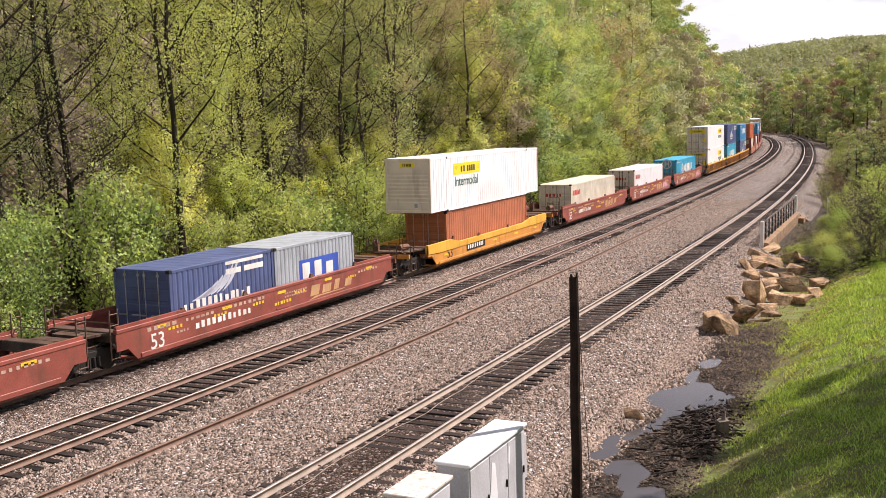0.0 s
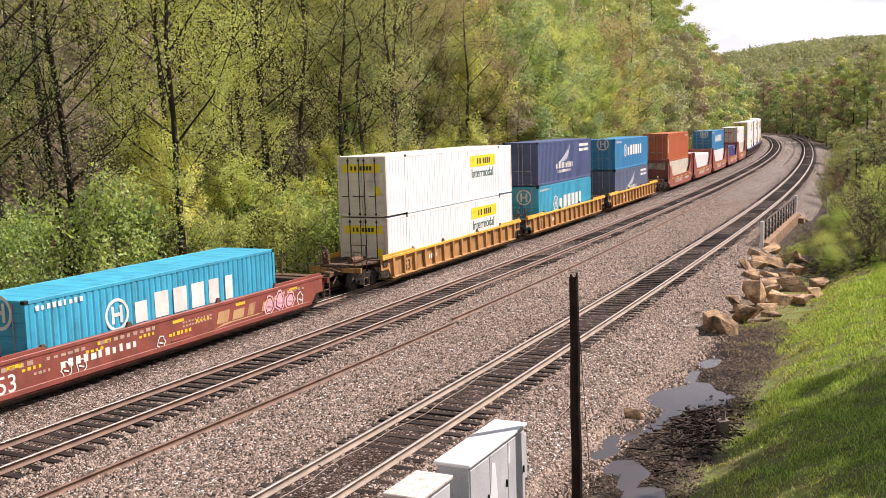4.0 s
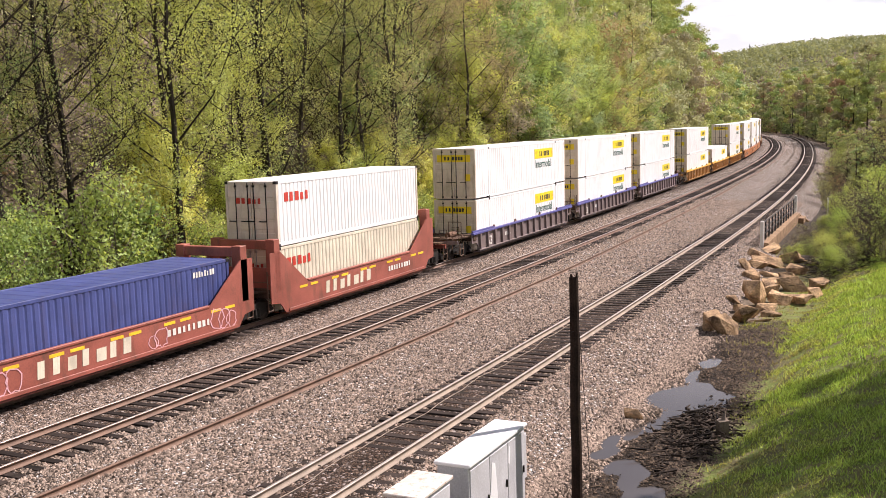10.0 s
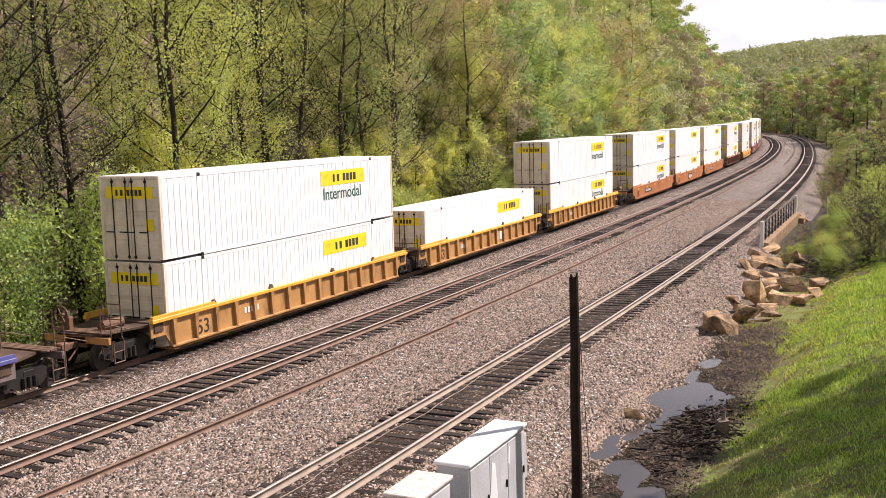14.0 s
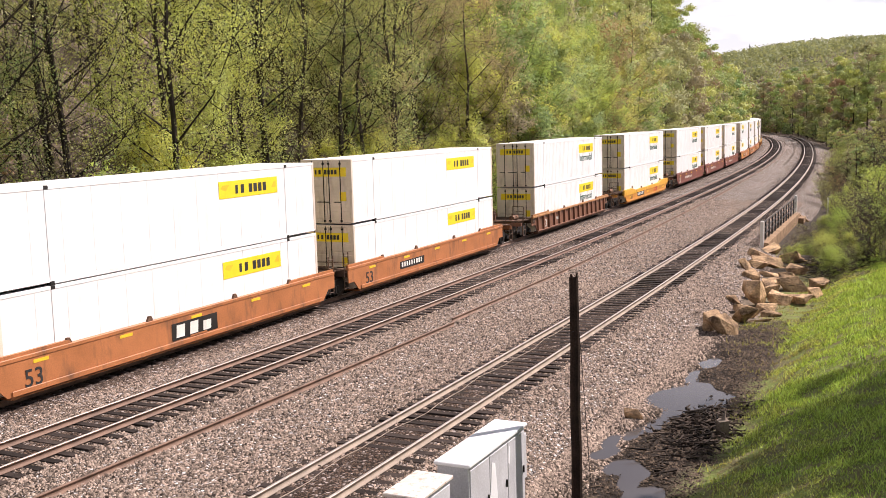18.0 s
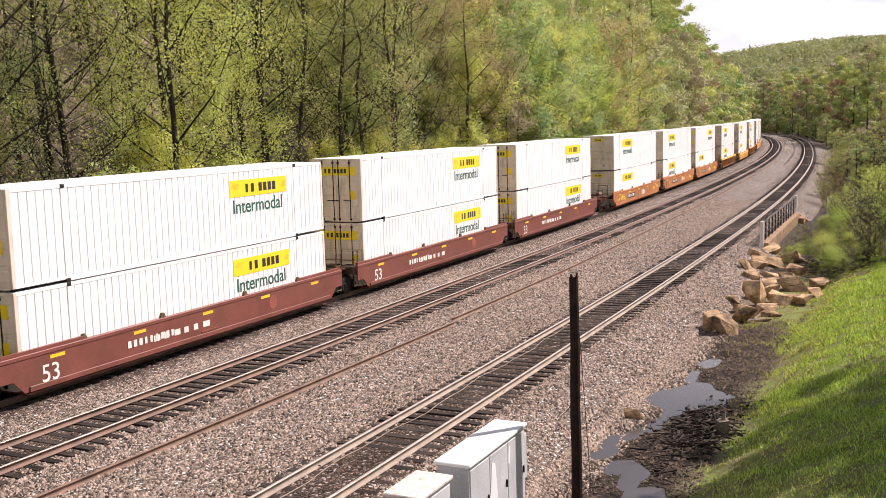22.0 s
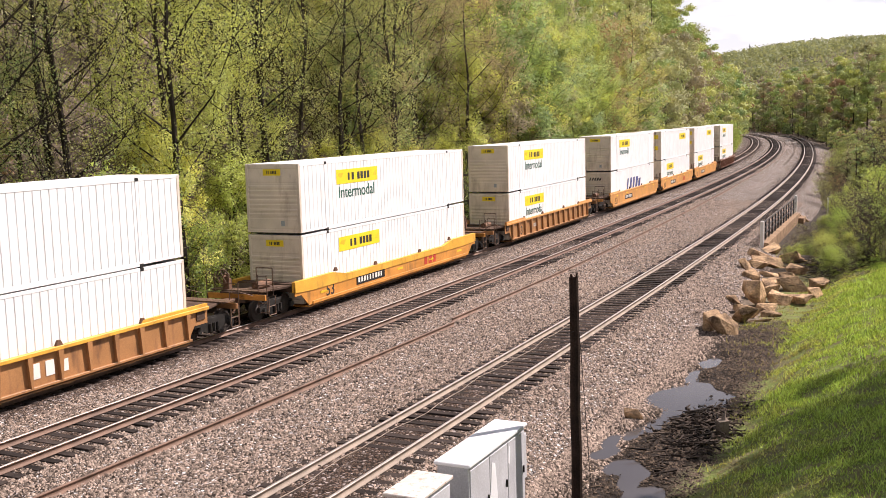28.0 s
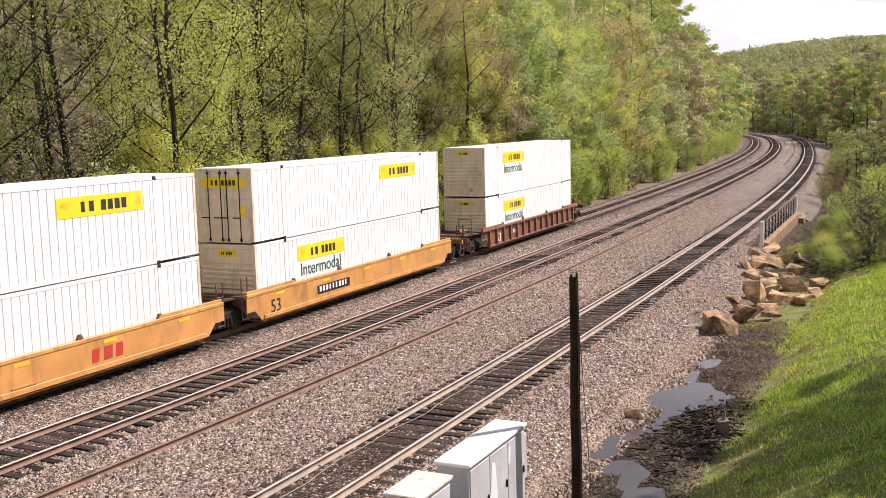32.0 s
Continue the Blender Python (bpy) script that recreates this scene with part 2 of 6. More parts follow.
        if caps:
            f += [tuple(range(n - 1, -1, -1)), tuple(range(n, 2 * n))]
        return self.add(v, f, slot)

    def mesh(self, name, *mats, smooth=False):
        me = bpy.data.meshes.new(name)
        me.from_pydata(self.v, [], self.f)
        for m in mats:
            me.materials.append(m)
        if len(mats) > 1:
            me.polygons.foreach_set("material_index", self.s)
        if smooth:
            me.polygons.foreach_set("use_smooth", [True] * len(me.polygons))
        me.update()
        return me


def array_mesh(name, verts, faces, *mats):
    """A mesh from numpy arrays; all faces of one size."""
    me = bpy.data.meshes.new(name)
    nf, k = faces.shape
    me.vertices.add(len(verts))
    me.vertices.foreach_set("co", np.ascontiguousarray(verts, dtype=np.float32).ravel())
    me.loops.add(nf * k)
    me.loops.foreach_set("vertex_index", np.ascontiguousarray(faces, dtype=np.int32).ravel())
    me.polygons.add(nf)
    me.polygons.foreach_set("loop_start", np.arange(0, nf * k, k, dtype=np.int32))
    for m in mats:
        me.materials.append(m)
    me.update(calc_edges=True)
    me.validate()
    return me


def part(name, data, parent, label="", m=None):
    """Links one mesh, or a row of meshes one by one, as parts of a thing or of a part."""
    if isinstance(data, list):
        return [part("letter_bar", q, parent, label, m) for q in data][0]
    ob = new(name, data)
    ob.parent = parent
    if m is not None:
        ob.matrix_basis = m
    if label:
        ob["label"] = label
    return ob


def thing(name, label, category, group="", kind="", m=None, data=None):
    ob = new(name, data)
    if m is not None:
        ob.matrix_basis = m
    return tagged(ob, label, category, group, kind)


STORE = {}


def once(key, make):
    if key not in STORE:
        STORE[key] = make()
    return STORE[key]


# ---- the line: one reference curve (middle track), offsets to the right of it ----
S0, S1, DS = -820.0, 1400.0, 1.0
_s = np.arange(S0, S1 + DS, DS)


def _bend(s):
    c = np.clip(s, -45, 232) / 100
    k = (0.05239 - 0.00835 * c + 0.03554 * c * c - 0.01431 * c ** 3) / 100
    k = np.where(s > 232, k + (0.0013 - k) * np.clip((s - 232) / 40, 0, 1), k)
    k = np.where(s > 520, k * np.clip(1 - (s - 520) / 40, 0, 1), k)
    return np.where(s < -45, k * np.clip(1 - (-45 - s) / 40, 0, 1), k)


_k = _bend(_s)
_th = np.concatenate([[0], np.cumsum((_k[1:] + _k[:-1]) / 2 * DS)])
_i0 = int(round(-S0 / DS))
_th = _th - _th[_i0] - 0.43878
_dx, _dy = -np.sin(_th), np.cos(_th)
_x = np.concatenate([[0], np.cumsum((_dx[1:] + _dx[:-1]) / 2 * DS)])
_y = np.concatenate([[0], np.cumsum((_dy[1:] + _dy[:-1]) / 2 * DS)])
_x, _y = _x - _x[_i0] + 3.975, _y - _y[_i0] + 53.535


def at(s, d, z=0.0):
    """World place (arrays) of the point at s along the line, d to the right."""
    s, d = np.asarray(s, float), np.asarray(d, float)
    th = np.interp(s, _s, _th)
    return np.stack(np.broadcast_arrays(np.interp(s, _s, _x) + d * np.cos(th), np.interp(s, _s, _y) + d * np.sin(th), z), -1)


def along(s, d, z=0.0, turn=0.0):
    """Pose at s, d with local x along the line."""
    p = at(s, d, z)
    return pose(*[float(c) for c in p], 0, 0, 90 + math.degrees(float(np.interp(s, _s, _th))) + turn)


def smooth_step(a, b, x):
    t = np.clip((np.asarray(x, float) - a) / (b - a), 0, 1)
    return t * t * (3 - 2 * t)


D1 = -4.730                                   # far track
_d3s = [-60, -40, -20, 0, 20, 40, 60, 80, 100, 120, 140, 160, 180, 200, 230, 260]
_d3d = [8.1, 8.02, 7.98, 7.97, 7.92, 7.79, 7.55, 7.26, 6.97, 6.72, 6.55, 6.5, 6.58, 6.8, 7.05, 7.2]


def d3(s):
    return np.interp(s, _d3s, _d3d)           # near track


def wave(x, y, f, seed):
    """Cheap smooth noise in numpy, about -1 to 1."""
    r = np.random.RandomState(seed)
    out = 0
    for i in range(5):
        a, b, p, q = r.uniform(-1, 1), r.uniform(-1, 1), r.uniform(0, 6.28), r.uniform(0.7, 1.6)
        out = out + np.sin(f * q * (x * math.cos(a * 3.1) + y * math.sin(a * 3.1)) + p + 1.3 * np.sin(f * 0.6 * (y * b - x * a) + q * 5))
    return out / 3.2


def bank(s, d):
    """Height of the ground at s, d; the wooded hill lies left, the grass bank and ditch right."""
    s, d = np.broadcast_arrays(np.asarray(s, float), np.asarray(d, float))
    z = np.full(s.shape, -0.95)
    left = np.clip(-8.6 - d, 0, None)
    hill = (0.72 + 0.42 * smooth_step(80, 200, s)) * left * smooth_step(0, 14, left) - 0.0011 * np.clip(left - 30, 0, 250) ** 2
    hill = np.where(left > 280, 0.8 * 280 - 0.0011 * 250 ** 2, hill) * (1 + 0.08 * wave(s, d, 0.03, 3))
    hill = hill * (1 - 0.75 * smooth_step(420, 900, s))
    z = z + hill
    right = np.clip(d - 14.4, 0, None)
    near = 1 - smooth_step(-8, 20, s)
    rise = 0.40 * np.minimum(right, 18) * smooth_step(0, 2.0, right) * near
    far = 0.34 * np.clip(d - 13, 0, 60) * smooth_step(70, 200, s) * (1 - 0.8 * smooth_step(420, 700, s))
    z = z + rise + np.where(d > 12.5, far, 0)
    # ditch with hollows that hold water
    ditch = smooth_step(11.2, 12.2, d) * (1 - smooth_step(14.2, 15.0, d)) * (1 - smooth_step(-12, -6, s))
    hollow = 0
    for hs, hd, ra, rb, dp in ((-20.0, 13.0, 1.75, 1.2, 0.30), (-15.5, 12.85, 1.2, 0.42, 0.26), (-21.9, 13.05, 0.8, 0.30, 0.26), (-23.0, 12.85, 0.8, 0.22, 0.24), (-24.0, 12.55, 0.75, 0.24, 0.24), (-24.8, 12.15, 0.7, 0.26, 0.25), (-25.8, 12.3, 0.7, 0.28, 0.26), (-26.6, 12.9, 0.6, 0.42, 0.26), (-27.4, 13.45, 0.8, 0.34, 0.26), (-28.4, 13.9, 0.9, 0.40, 0.26), (-17.4, 12.7, 1.3, 0.24, 0.24)):
        hollow = np.maximum(hollow, dp * np.exp(-(((s - hs) / ra) ** 2 + ((d - hd) / rb) ** 2)))
    z = z + ditch * (0.13 + 0.05 * wave(s, d, 1.7, 41) + 0.05 * wave(s, d, 4.1, 42) - hollow)
    z = z - 1.6 * smooth_step(11.0, 12.6, d) * (1 - smooth_step(13.0, 15.2, d)) * smooth_step(13, 17, s) * (1 - smooth_step(29, 33, s))
    ridge = 47 * smooth_step(560, 1150, s) * (0.8 + 0.8 * smooth_step(60, 420, d)) + 5 * wave(s, d, 0.008, 9) * smooth_step(600, 800, s)
    z = z + ridge * smooth_step(30, 150, np.abs(d + 20) + np.clip(s - 760, 0, None))
    rough = 0.10 * wave(s, d, 1.1, 5) + 0.20 * wave(s, d, 2.7, 7) + 0.35 * wave(s, d, 0.22, 6)
    return z + rough * np.clip(smooth_step(14, 16, d) * 0.35 + smooth_step(9, 16, -d), 0, 1)


# ---- materials of the place ----
M_GRASSY = ground_mat()
M_BALLAST = ballast_mat()
M_STONE = mat("ballast_stone", (0.245, 0.190, 0.153), 0.95, var=0.35, scale=4, fine=60, bump=0.3, island=0.88)
M_RAIL = mat("rail_rust", (0.20, 0.125, 0.090), 0.75, metal=0.2, var=0.4, scale=2, fine=50, bump=0.2)
M_RAILTOP = mat("rail_worn_steel", (0.52, 0.46, 0.42), 0.42, metal=0.6, var=0.2, scale=5, fine=60, bump=0.05)
M_RAILDUSTY = mat("rail_dusty_tan", (0.33, 0.265, 0.21), 0.75, metal=0.1, var=0.3, scale=2, fine=50, bump=0.2)
M_TIE = mat("tie_creosote", (0.036, 0.027, 0.023), 0.85, var=0.5, scale=2, fine=45, bump=0.6, rand=0.45, dist=0.01)
M_PLATE = mat("tie_plate", (0.17, 0.105, 0.065), 0.75, metal=0.2, var=0.4, scale=8, fine=60)
M_BARK = mat("bark", (0.050, 0.040, 0.032), 0.95, var=0.5, scale=3, fine=22, bump=0.8, rand=0.35, dist=0.03)
M_TWIG = mat("twig_bark", (0.13, 0.105, 0.085), 0.95, var=0.4, scale=3, fine=22, bump=0.4, rand=0.3)
M_WATER = bpy.data.materials.new("puddle_water")
M_WATER.use_nodes = True
_b = M_WATER.node_tree.nodes["Principled BSDF"]
_b.inputs["Base Color"].default_value, _b.inputs["Roughness"].default_value, _b.inputs["IOR"].default_value = (0.075, 0.068, 0.066, 1), 0.08, 1.33
_wn, _wb = M_WATER.node_tree.nodes.new("ShaderNodeTexNoise"), M_WATER.node_tree.nodes.new("ShaderNodeBump")
_wn.inputs["Scale"].default_value, _wb.inputs["Strength"].default_value, _wb.inputs["Distance"].default_value = 5, 0.08, 0.02
M_WATER.node_tree.links.new(_wn.outputs["Fac"], _wb.inputs["Height"])
M_WATER.node_tree.links.new(_wb.outputs["Normal"], _b.inputs["Normal"])
SPRING = [(0.0, (0.48, 0.52, 0.19)), (0.2, (0.29, 0.40, 0.18)), (0.4, (0.56, 0.58, 0.25)), (0.55, (0.23, 0.34, 0.16)), (0.72, (0.47, 0.49, 0.27)), (0.82, (0.38, 0.38, 0.24)), (0.88, (0.33, 0.29, 0.22)), (0.95, (0.42, 0.27, 0.18)), (1.0, (0.39, 0.35, 0.26))]
M_LEAF = leaf_mat("spring_leaves", SPRING)
M_WOODS = leaf_mat("hillside_leaves", SPRING, 0.18, 0.16, tint="tint")
M_BUSH = leaf_mat("bush_leaves", [(0.0, (0.33, 0.47, 0.17)), (0.5, (0.42, 0.48, 0.20)), (1.0, (0.27, 0.38, 0.15))])
M_LIME = leaf_mat("lime_leaves", [(0.0, (0.54, 0.60, 0.20)), (0.5, (0.64, 0.64, 0.23)), (1.0, (0.47, 0.57, 0.19))], 0.45, 0.3)
M_RUSSET = leaf_mat("russet_leaves", [(0.0, (0.36, 0.27, 0.17)), (1.0, (0.33, 0.26, 0.17))], 0.3, 0.3)
M_BLOSSOM = leaf_mat("white_blossom", [(0.0, (0.75, 0.73, 0.66)), (1.0, (0.7, 0.7, 0.6))], 0.3, 0.1)
M_GRASS = leaf_mat("grass_blades", [(0.0, (0.32, 0.27, 0.15)), (0.3, (0.38, 0.38, 0.16)), (0.6, (0.42, 0.49, 0.15)), (1.0, (0.32, 0.45, 0.11))], 0.3, 0.55, tint="tint")
M_FARWOOD = leaf_mat("far_wood_leaves", [(0.0, (0.29, 0.34, 0.21)), (1.0, (0.33, 0.35, 0.23))], 0.3, 0.18)

# ---- ground: one sheet ----
gs = np.concatenate([np.arange(-800, -100, 25), np.arange(-100, -60, 5), np.arange(-60, -34, 0.8), np.arange(-34, -10, 0.3), np.arange(-10, 45, 0.8), np.arange(45, 300, 4), np.arange(300, 1380, 18)])
gd = np.concatenate([np.arange(-620, -100, 16), np.arange(-100, -20, 3), np.arange(-20, 10, 1.5), np.arange(10, 16, 0.22), np.arange(16, 40, 0.5), np.arange(40, 130, 5), np.arange(130, 1600, 35)])
GS, GD = np.meshgrid(gs, gd, indexing="ij")
GZ = bank(GS, GD)
_gv = at(GS.ravel(), GD.ravel(), GZ.ravel())
_ii = np.arange(len(gs) * len(gd)).reshape(len(gs), len(gd))
_gf = np.stack([_ii[:-1, :-1], _ii[:-1, 1:], _ii[1:, 1:], _ii[1:, :-1]], -1).reshape(-1, 4)
_gm = array_mesh("ground", _gv, _gf, M_GRASSY)
_mud = smooth_step(10.8, 11.4, GD) * (1 - smooth_step(14.1, 15.1, GD - 0.25 * (1 - smooth_step(-24, -17, GS)) + 0.4 * wave(GS, GD, 0.9, 31))) * (1 - smooth_step(-11, -6, GS))
# Soil round the culvert and scrub darkened in colour for the shaded opening.
_culvert_shade = 0.85 * smooth_step(10.4, 11.0, GD) * (1 - smooth_step(17, 22, GD + 0.8 * wave(GS, GD, 0.5, 32))) * smooth_step(2, 8, GS) * (1 - smooth_step(55, 75, GS))
put_value(_gm, "mud_shade", np.maximum(_mud, _culvert_shade).ravel())
put_value(_gm, "turf", (smooth_step(14.2, 15.2, GD - 0.3 * (1 - smooth_step(-24, -17, GS)) + 1.2 * smooth_step(-16, -9, GS) + 0.5 * wave(GS, GD, 0.9, 31)) * (1 - smooth_step(0, 14, GS))).ravel())
_gm.polygons.foreach_set("use_smooth", [True] * len(_gm.polygons))
thing("ground", "leaf-littered brown and green earth of a railway valley", "ground", kind="structure", data=_gm)

# ---- ballast bed ----
bs = np.concatenate([np.arange(-800, -60, 20), np.arange(-60, 60, 0.7), np.arange(60, 320, 3), np.arange(320, 900, 12)])
_d3b = d3(bs)
cols = []
for u, w, z in ((-9.3, 0, -1.15), (-8.3, 0, -0.80), (-7.0, 0, -0.27), (-6.4, 0, -0.22), (-4.7, 0, -0.20), (-3.3, 0, -0.22), (-2.6, 0, -0.30), (-1.9, 0, -0.24), (-1.3, 0, -0.22), (0, 0, -0.20), (1.3, 0, -0.22), (1.9, 0, -0.24), (2.5, 0, -0.27), (3.2, 0, -0.27), (3.9, 0, -0.26),
                (-3.0, 1, -0.30), (-2.3, 1, -0.26), (-1.7, 1, -0.23), (-1.2, 1, -0.21), (0, 1, -0.195), (1.2, 1, -0.21), (1.7, 1, -0.23), (2.1, 1, -0.34), (2.9, 1, -0.57), (3.6, 1, -0.76), (3.95, 1, -0.94), (4.6, 1, -1.35)):
    dd = u + w * _d3b
    gap = (bs > 13.5) & (bs < 32.5)
    over = gap & (dd > 10.55)
    z = np.where(over, -1.3, z)
    dd = np.where(over, 10.55 + 0.01 * u, dd)
    zz = z + 0.018 * wave(bs, dd, 2.3, 11) + 0.02 * wave(bs, dd, 0.6, 12)
    cols.append(at(bs, dd, zz))
_bv = np.stack(cols, 1)
_n, _m = _bv.shape[:2]
_ii = np.arange(_n * _m).reshape(_n, _m)
_bf = np.stack([_ii[:-1, :-1], _ii[:-1, 1:], _ii[1:, 1:], _ii[1:, :-1]], -1).reshape(-1, 4)
_bm = array_mesh("ballast", _bv.reshape(-1, 3), _bf, M_BALLAST)
# Track grime; the far track also carries the shade painted under the train.
_gr = np.array([0, 0.2, 0.6, 0.9, 1.0, 0.85, 0.25, 0.15, 0.4, 1.0, 0.4, 0.1, 0, 0, 0, 0, 0, 0.2, 0.75, 1, 0.75, 0.2, 0, 0, 0.1, 0.3, 0.3])
put_value(_bm, "grime_shade", np.tile(_gr, _n))
thing("ballast", "grey-brown crushed stone ballast bed under the tracks", "ballast", kind="structure", data=_bm)

# loose stones on the bed: small angular wedges, bedded in the surface
def bed_height(s, d):
    """Height of the ballast surface at s, d."""
    far = np.interp(d, [-9.3, -8.3, -7.0, -4.7, -2.6, -1.3, 0, 1.3, 1.9, 2.5, 3.9, 4.9], [-1.15, -0.80, -0.27, -0.20, -0.30, -0.22, -0.20, -0.22, -0.24, -0.27, -0.26, -0.30])
    u = d - d3(s)
    near = np.interp(u, [-3.0, -2.3, -1.7, -1.2, 0, 1.2, 1.7, 2.1, 2.9, 3.6, 3.95, 4.6], [-0.30, -0.26, -0.23, -0.21, -0.195, -0.21, -0.23, -0.34, -0.57, -0.76, -0.94, -1.35])
    return np.where(u < -3.0, far, near) + 0.018 * wave(s, d, 2.3, 11) + 0.02 * wave(s, d, 0.6, 12)


_r = np.random.RandomState(4)
WEDGE = np.array([(-1, -0.7, -0.7), (0.9, -0.8, -0.7), (1, 0.7, -0.7), (-0.8, 0.8, -0.7), (-0.45, 0.1, 0.75), (0.5, -0.05, 0.65)])
WEDGE_F = np.array([(0, 1, 5), (0, 5, 4), (1, 2, 5), (2, 3, 4), (2, 4, 5), (3, 0, 4)])
for N, lo, span, power, big_, label in ((150000, -42, 40, 1.3, 1.12, "loose angular grey and tan ballast stones"), (64000, -6, 50, 1.2, 1.35, "loose angular grey and tan ballast stones further along")):
    ss_ = lo + span * _r.rand(N) ** power
    dd_ = np.where(_r.rand(N) < 0.93, _r.uniform(-3.6, 12.0, N), _r.uniform(-7.6, -3.6, N))
    dd_ = np.where((ss_ > 12) & (dd_ > 10.4), _r.uniform(-3.6, 10.3, N), dd_)
    ut = np.abs(dd_ - d3(ss_))
    sink = np.where((ut < 1.05) & (np.abs(ut - 0.753) > 0.16), 0.055, 0.0) + np.where(np.abs(dd_) < 0.7, 0.034, 0.0)
    tie = np.abs((ss_ + 46) / 0.52 - np.round((ss_ + 46) / 0.52)) * 0.52 < 0.15
    sink = np.where(tie & ((ut < 1.34) | (np.abs(dd_) < 1.34)), 0.07, sink)
    pc = at(ss_, dd_, bed_height(ss_, dd_) + _r.uniform(-0.010, 0.014, N) - sink)
    sz = _r.uniform(0.020, 0.043, (N, 1)) * big_ * _r.uniform(0.75, 1.25, (N, 3)) * np.array([1.12, 0.95, 0.95])
    th = _r.uniform(0, 6.283, N)
    tilt = _r.normal(size=(N, 2)) * 0.45
    w = (WEDGE[None] + _r.uniform(-0.22, 0.22, (N, 6, 3))) * sz[:, None, :]
    x, y = w[..., 0] * np.cos(th)[:, None] - w[..., 1] * np.sin(th)[:, None], w[..., 0] * np.sin(th)[:, None] + w[..., 1] * np.cos(th)[:, None]
    sv = np.stack([x, y, w[..., 2] + x * tilt[:, :1] + y * tilt[:, 1:]], -1) + pc[:, None, :]
    sf = (WEDGE_F[None] + (np.arange(N) * 6)[:, None, None]).reshape(-1, 3)
    thing("ballast_stones", label, "stones", kind="stuff", data=array_mesh("ballast_stones", sv.reshape(-1, 3), sf, M_STONE))

N = 16000
ss_ = _r.uniform(-36, -7, N)
dd_ = 11.5 + 1.5 * _r.beta(1.2, 2.6, N)
pc = at(ss_, dd_, np.maximum(bank(ss_, dd_), bed_height(ss_, dd_)) + 0.012)
w = (WEDGE[None] + _r.uniform(-0.22, 0.22, (N, 6, 3))) * (_r.uniform(0.018, 0.05, (N, 1)) * np.array([1.1, 0.95, 0.9]))[:, None, :]
th = _r.uniform(0, 6.283, N)[:, None]
sv = np.stack([w[..., 0] * np.cos(th) - w[..., 1] * np.sin(th), w[..., 0] * np.sin(th) + w[..., 1] * np.cos(th), w[..., 2]], -1) + pc[:, None, :]
thing("ballast_stones", "ballast stones spilt into the muddy ditch", "stones", kind="stuff", data=array_mesh("ballast_stones", sv.reshape(-1, 3), (WEDGE_F[None] + (np.arange(N) * 6)[:, None, None]).reshape(-1, 3), M_STONE))

# ---- tracks ----
PROFILE = [(-0.07, -0.172), (-0.07, -0.158), (-0.012, -0.14), (-0.010, -0.045), (-0.036, -0.034), (-0.037, -0.006), (-0.028, 0.0), (0.028, 0.0), (0.037, -0.006), (0.036, -0.034), (0.010, -0.045), (0.012, -0.14), (0.07, -0.158), (0.07, -0.172)]


def rail_mesh(s, d, z=0.0, side=M_RAIL, top=M_RAILTOP):
    n = len(PROFILE)
    rows = [at(s, d + a, z + b) for a, b in PROFILE]
    v = np.stack(rows, 1).reshape(-1, 3)
    i = np.arange(len(s) * n).reshape(len(s), n)
    j = np.roll(i, -1, axis=1)
    f = np.stack([i[:-1], j[:-1], j[1:], i[1:]], -1)
    me = array_mesh("rail", v, f.reshape(-1, 4), side, top)
    slot = np.zeros((len(s) - 1, n), np.int32)
    slot[:, 5:8] = 1
    me.polygons.foreach_set("material_index", slot.ravel())
    return me


rs = np.concatenate([np.arange(-795, -60, 15), np.arange(-60, 60, 1.0), np.arange(60, 360, 2.0), np.arange(360, 860, 8)])
TIE = Build().box(-0.115, 0.115, -1.3, 1.3, -0.36, -0.178, 0.012).mesh("tie", M_TIE)
PLATE = Build().box(-0.09, 0.09, -0.17, 0.17, -0.178, -0.165, 0.004).box(-0.05, -0.02, -0.11, -0.08, -0.165, -0.145).box(0.02, 0.05, 0.08, 0.11, -0.165, -0.145).mesh("tie_plate", M_PLATE)
tracks = []
for name, off, label, side in (("railway_track", lambda s: np.full_like(np.asarray(s, float), D1), "far mainline track of rusty rails on dark wooden ties", M_RAIL),
                               ("railway_track", lambda s: np.zeros_like(np.asarray(s, float)), "middle track of rust-brown rails on dark wooden ties", M_RAIL),
                               ("railway_track", d3, "near track with pale worn rails on dark wooden ties", M_RAILDUSTY)):
    tr = thing(name, label, "railway track", group="parallel tracks")
    for g in (-0.753, 0.753):
        part("rail", rail_mesh(rs, off(rs) + g, 0.0, side), tr)
    tracks.append((tr, off))

# unused rails lying loose on the stones
for sa, sb, da in ((-62, -15.2, lambda s: np.interp(s, [-62, -35, -26, -15], [2.7, 2.8, 3.0, 3.19])),
                   (-14.6, 245, lambda s: np.interp(s, [-14, -1, 18, 42, 81, 130, 237], [2.83, 2.9, 2.66, 2.32, 1.85, 1.85, 2.5]))):
    s = np.concatenate([np.arange(sa, min(sb, 60), 1.5), np.arange(60, sb, 4) if sb > 60 else [], [sb]])
    thing("spare_rail", "long rusty unused rail lying loose on the ballast", "rail", data=rail_mesh(s, da(s), -0.10, M_RAIL, M_RAIL))


b = Build()
_cs = np.arange(-36, -13, 0.8)
_cp = at(_cs, d3(_cs) - 0.46 + 0.07 * np.sin(_cs * 0.9) + 0.05 * np.sin(_cs * 2.3), -0.158)
for i in range(len(_cs) - 1):
    b.tube(tuple(_cp[i]), tuple(_cp[i + 1]), 0.010, n=5, caps=False)
thing("loose_cable", "thin pale cable lying loose along the near track", "cable", data=b.mesh("loose_cable", M_RAILDUSTY))


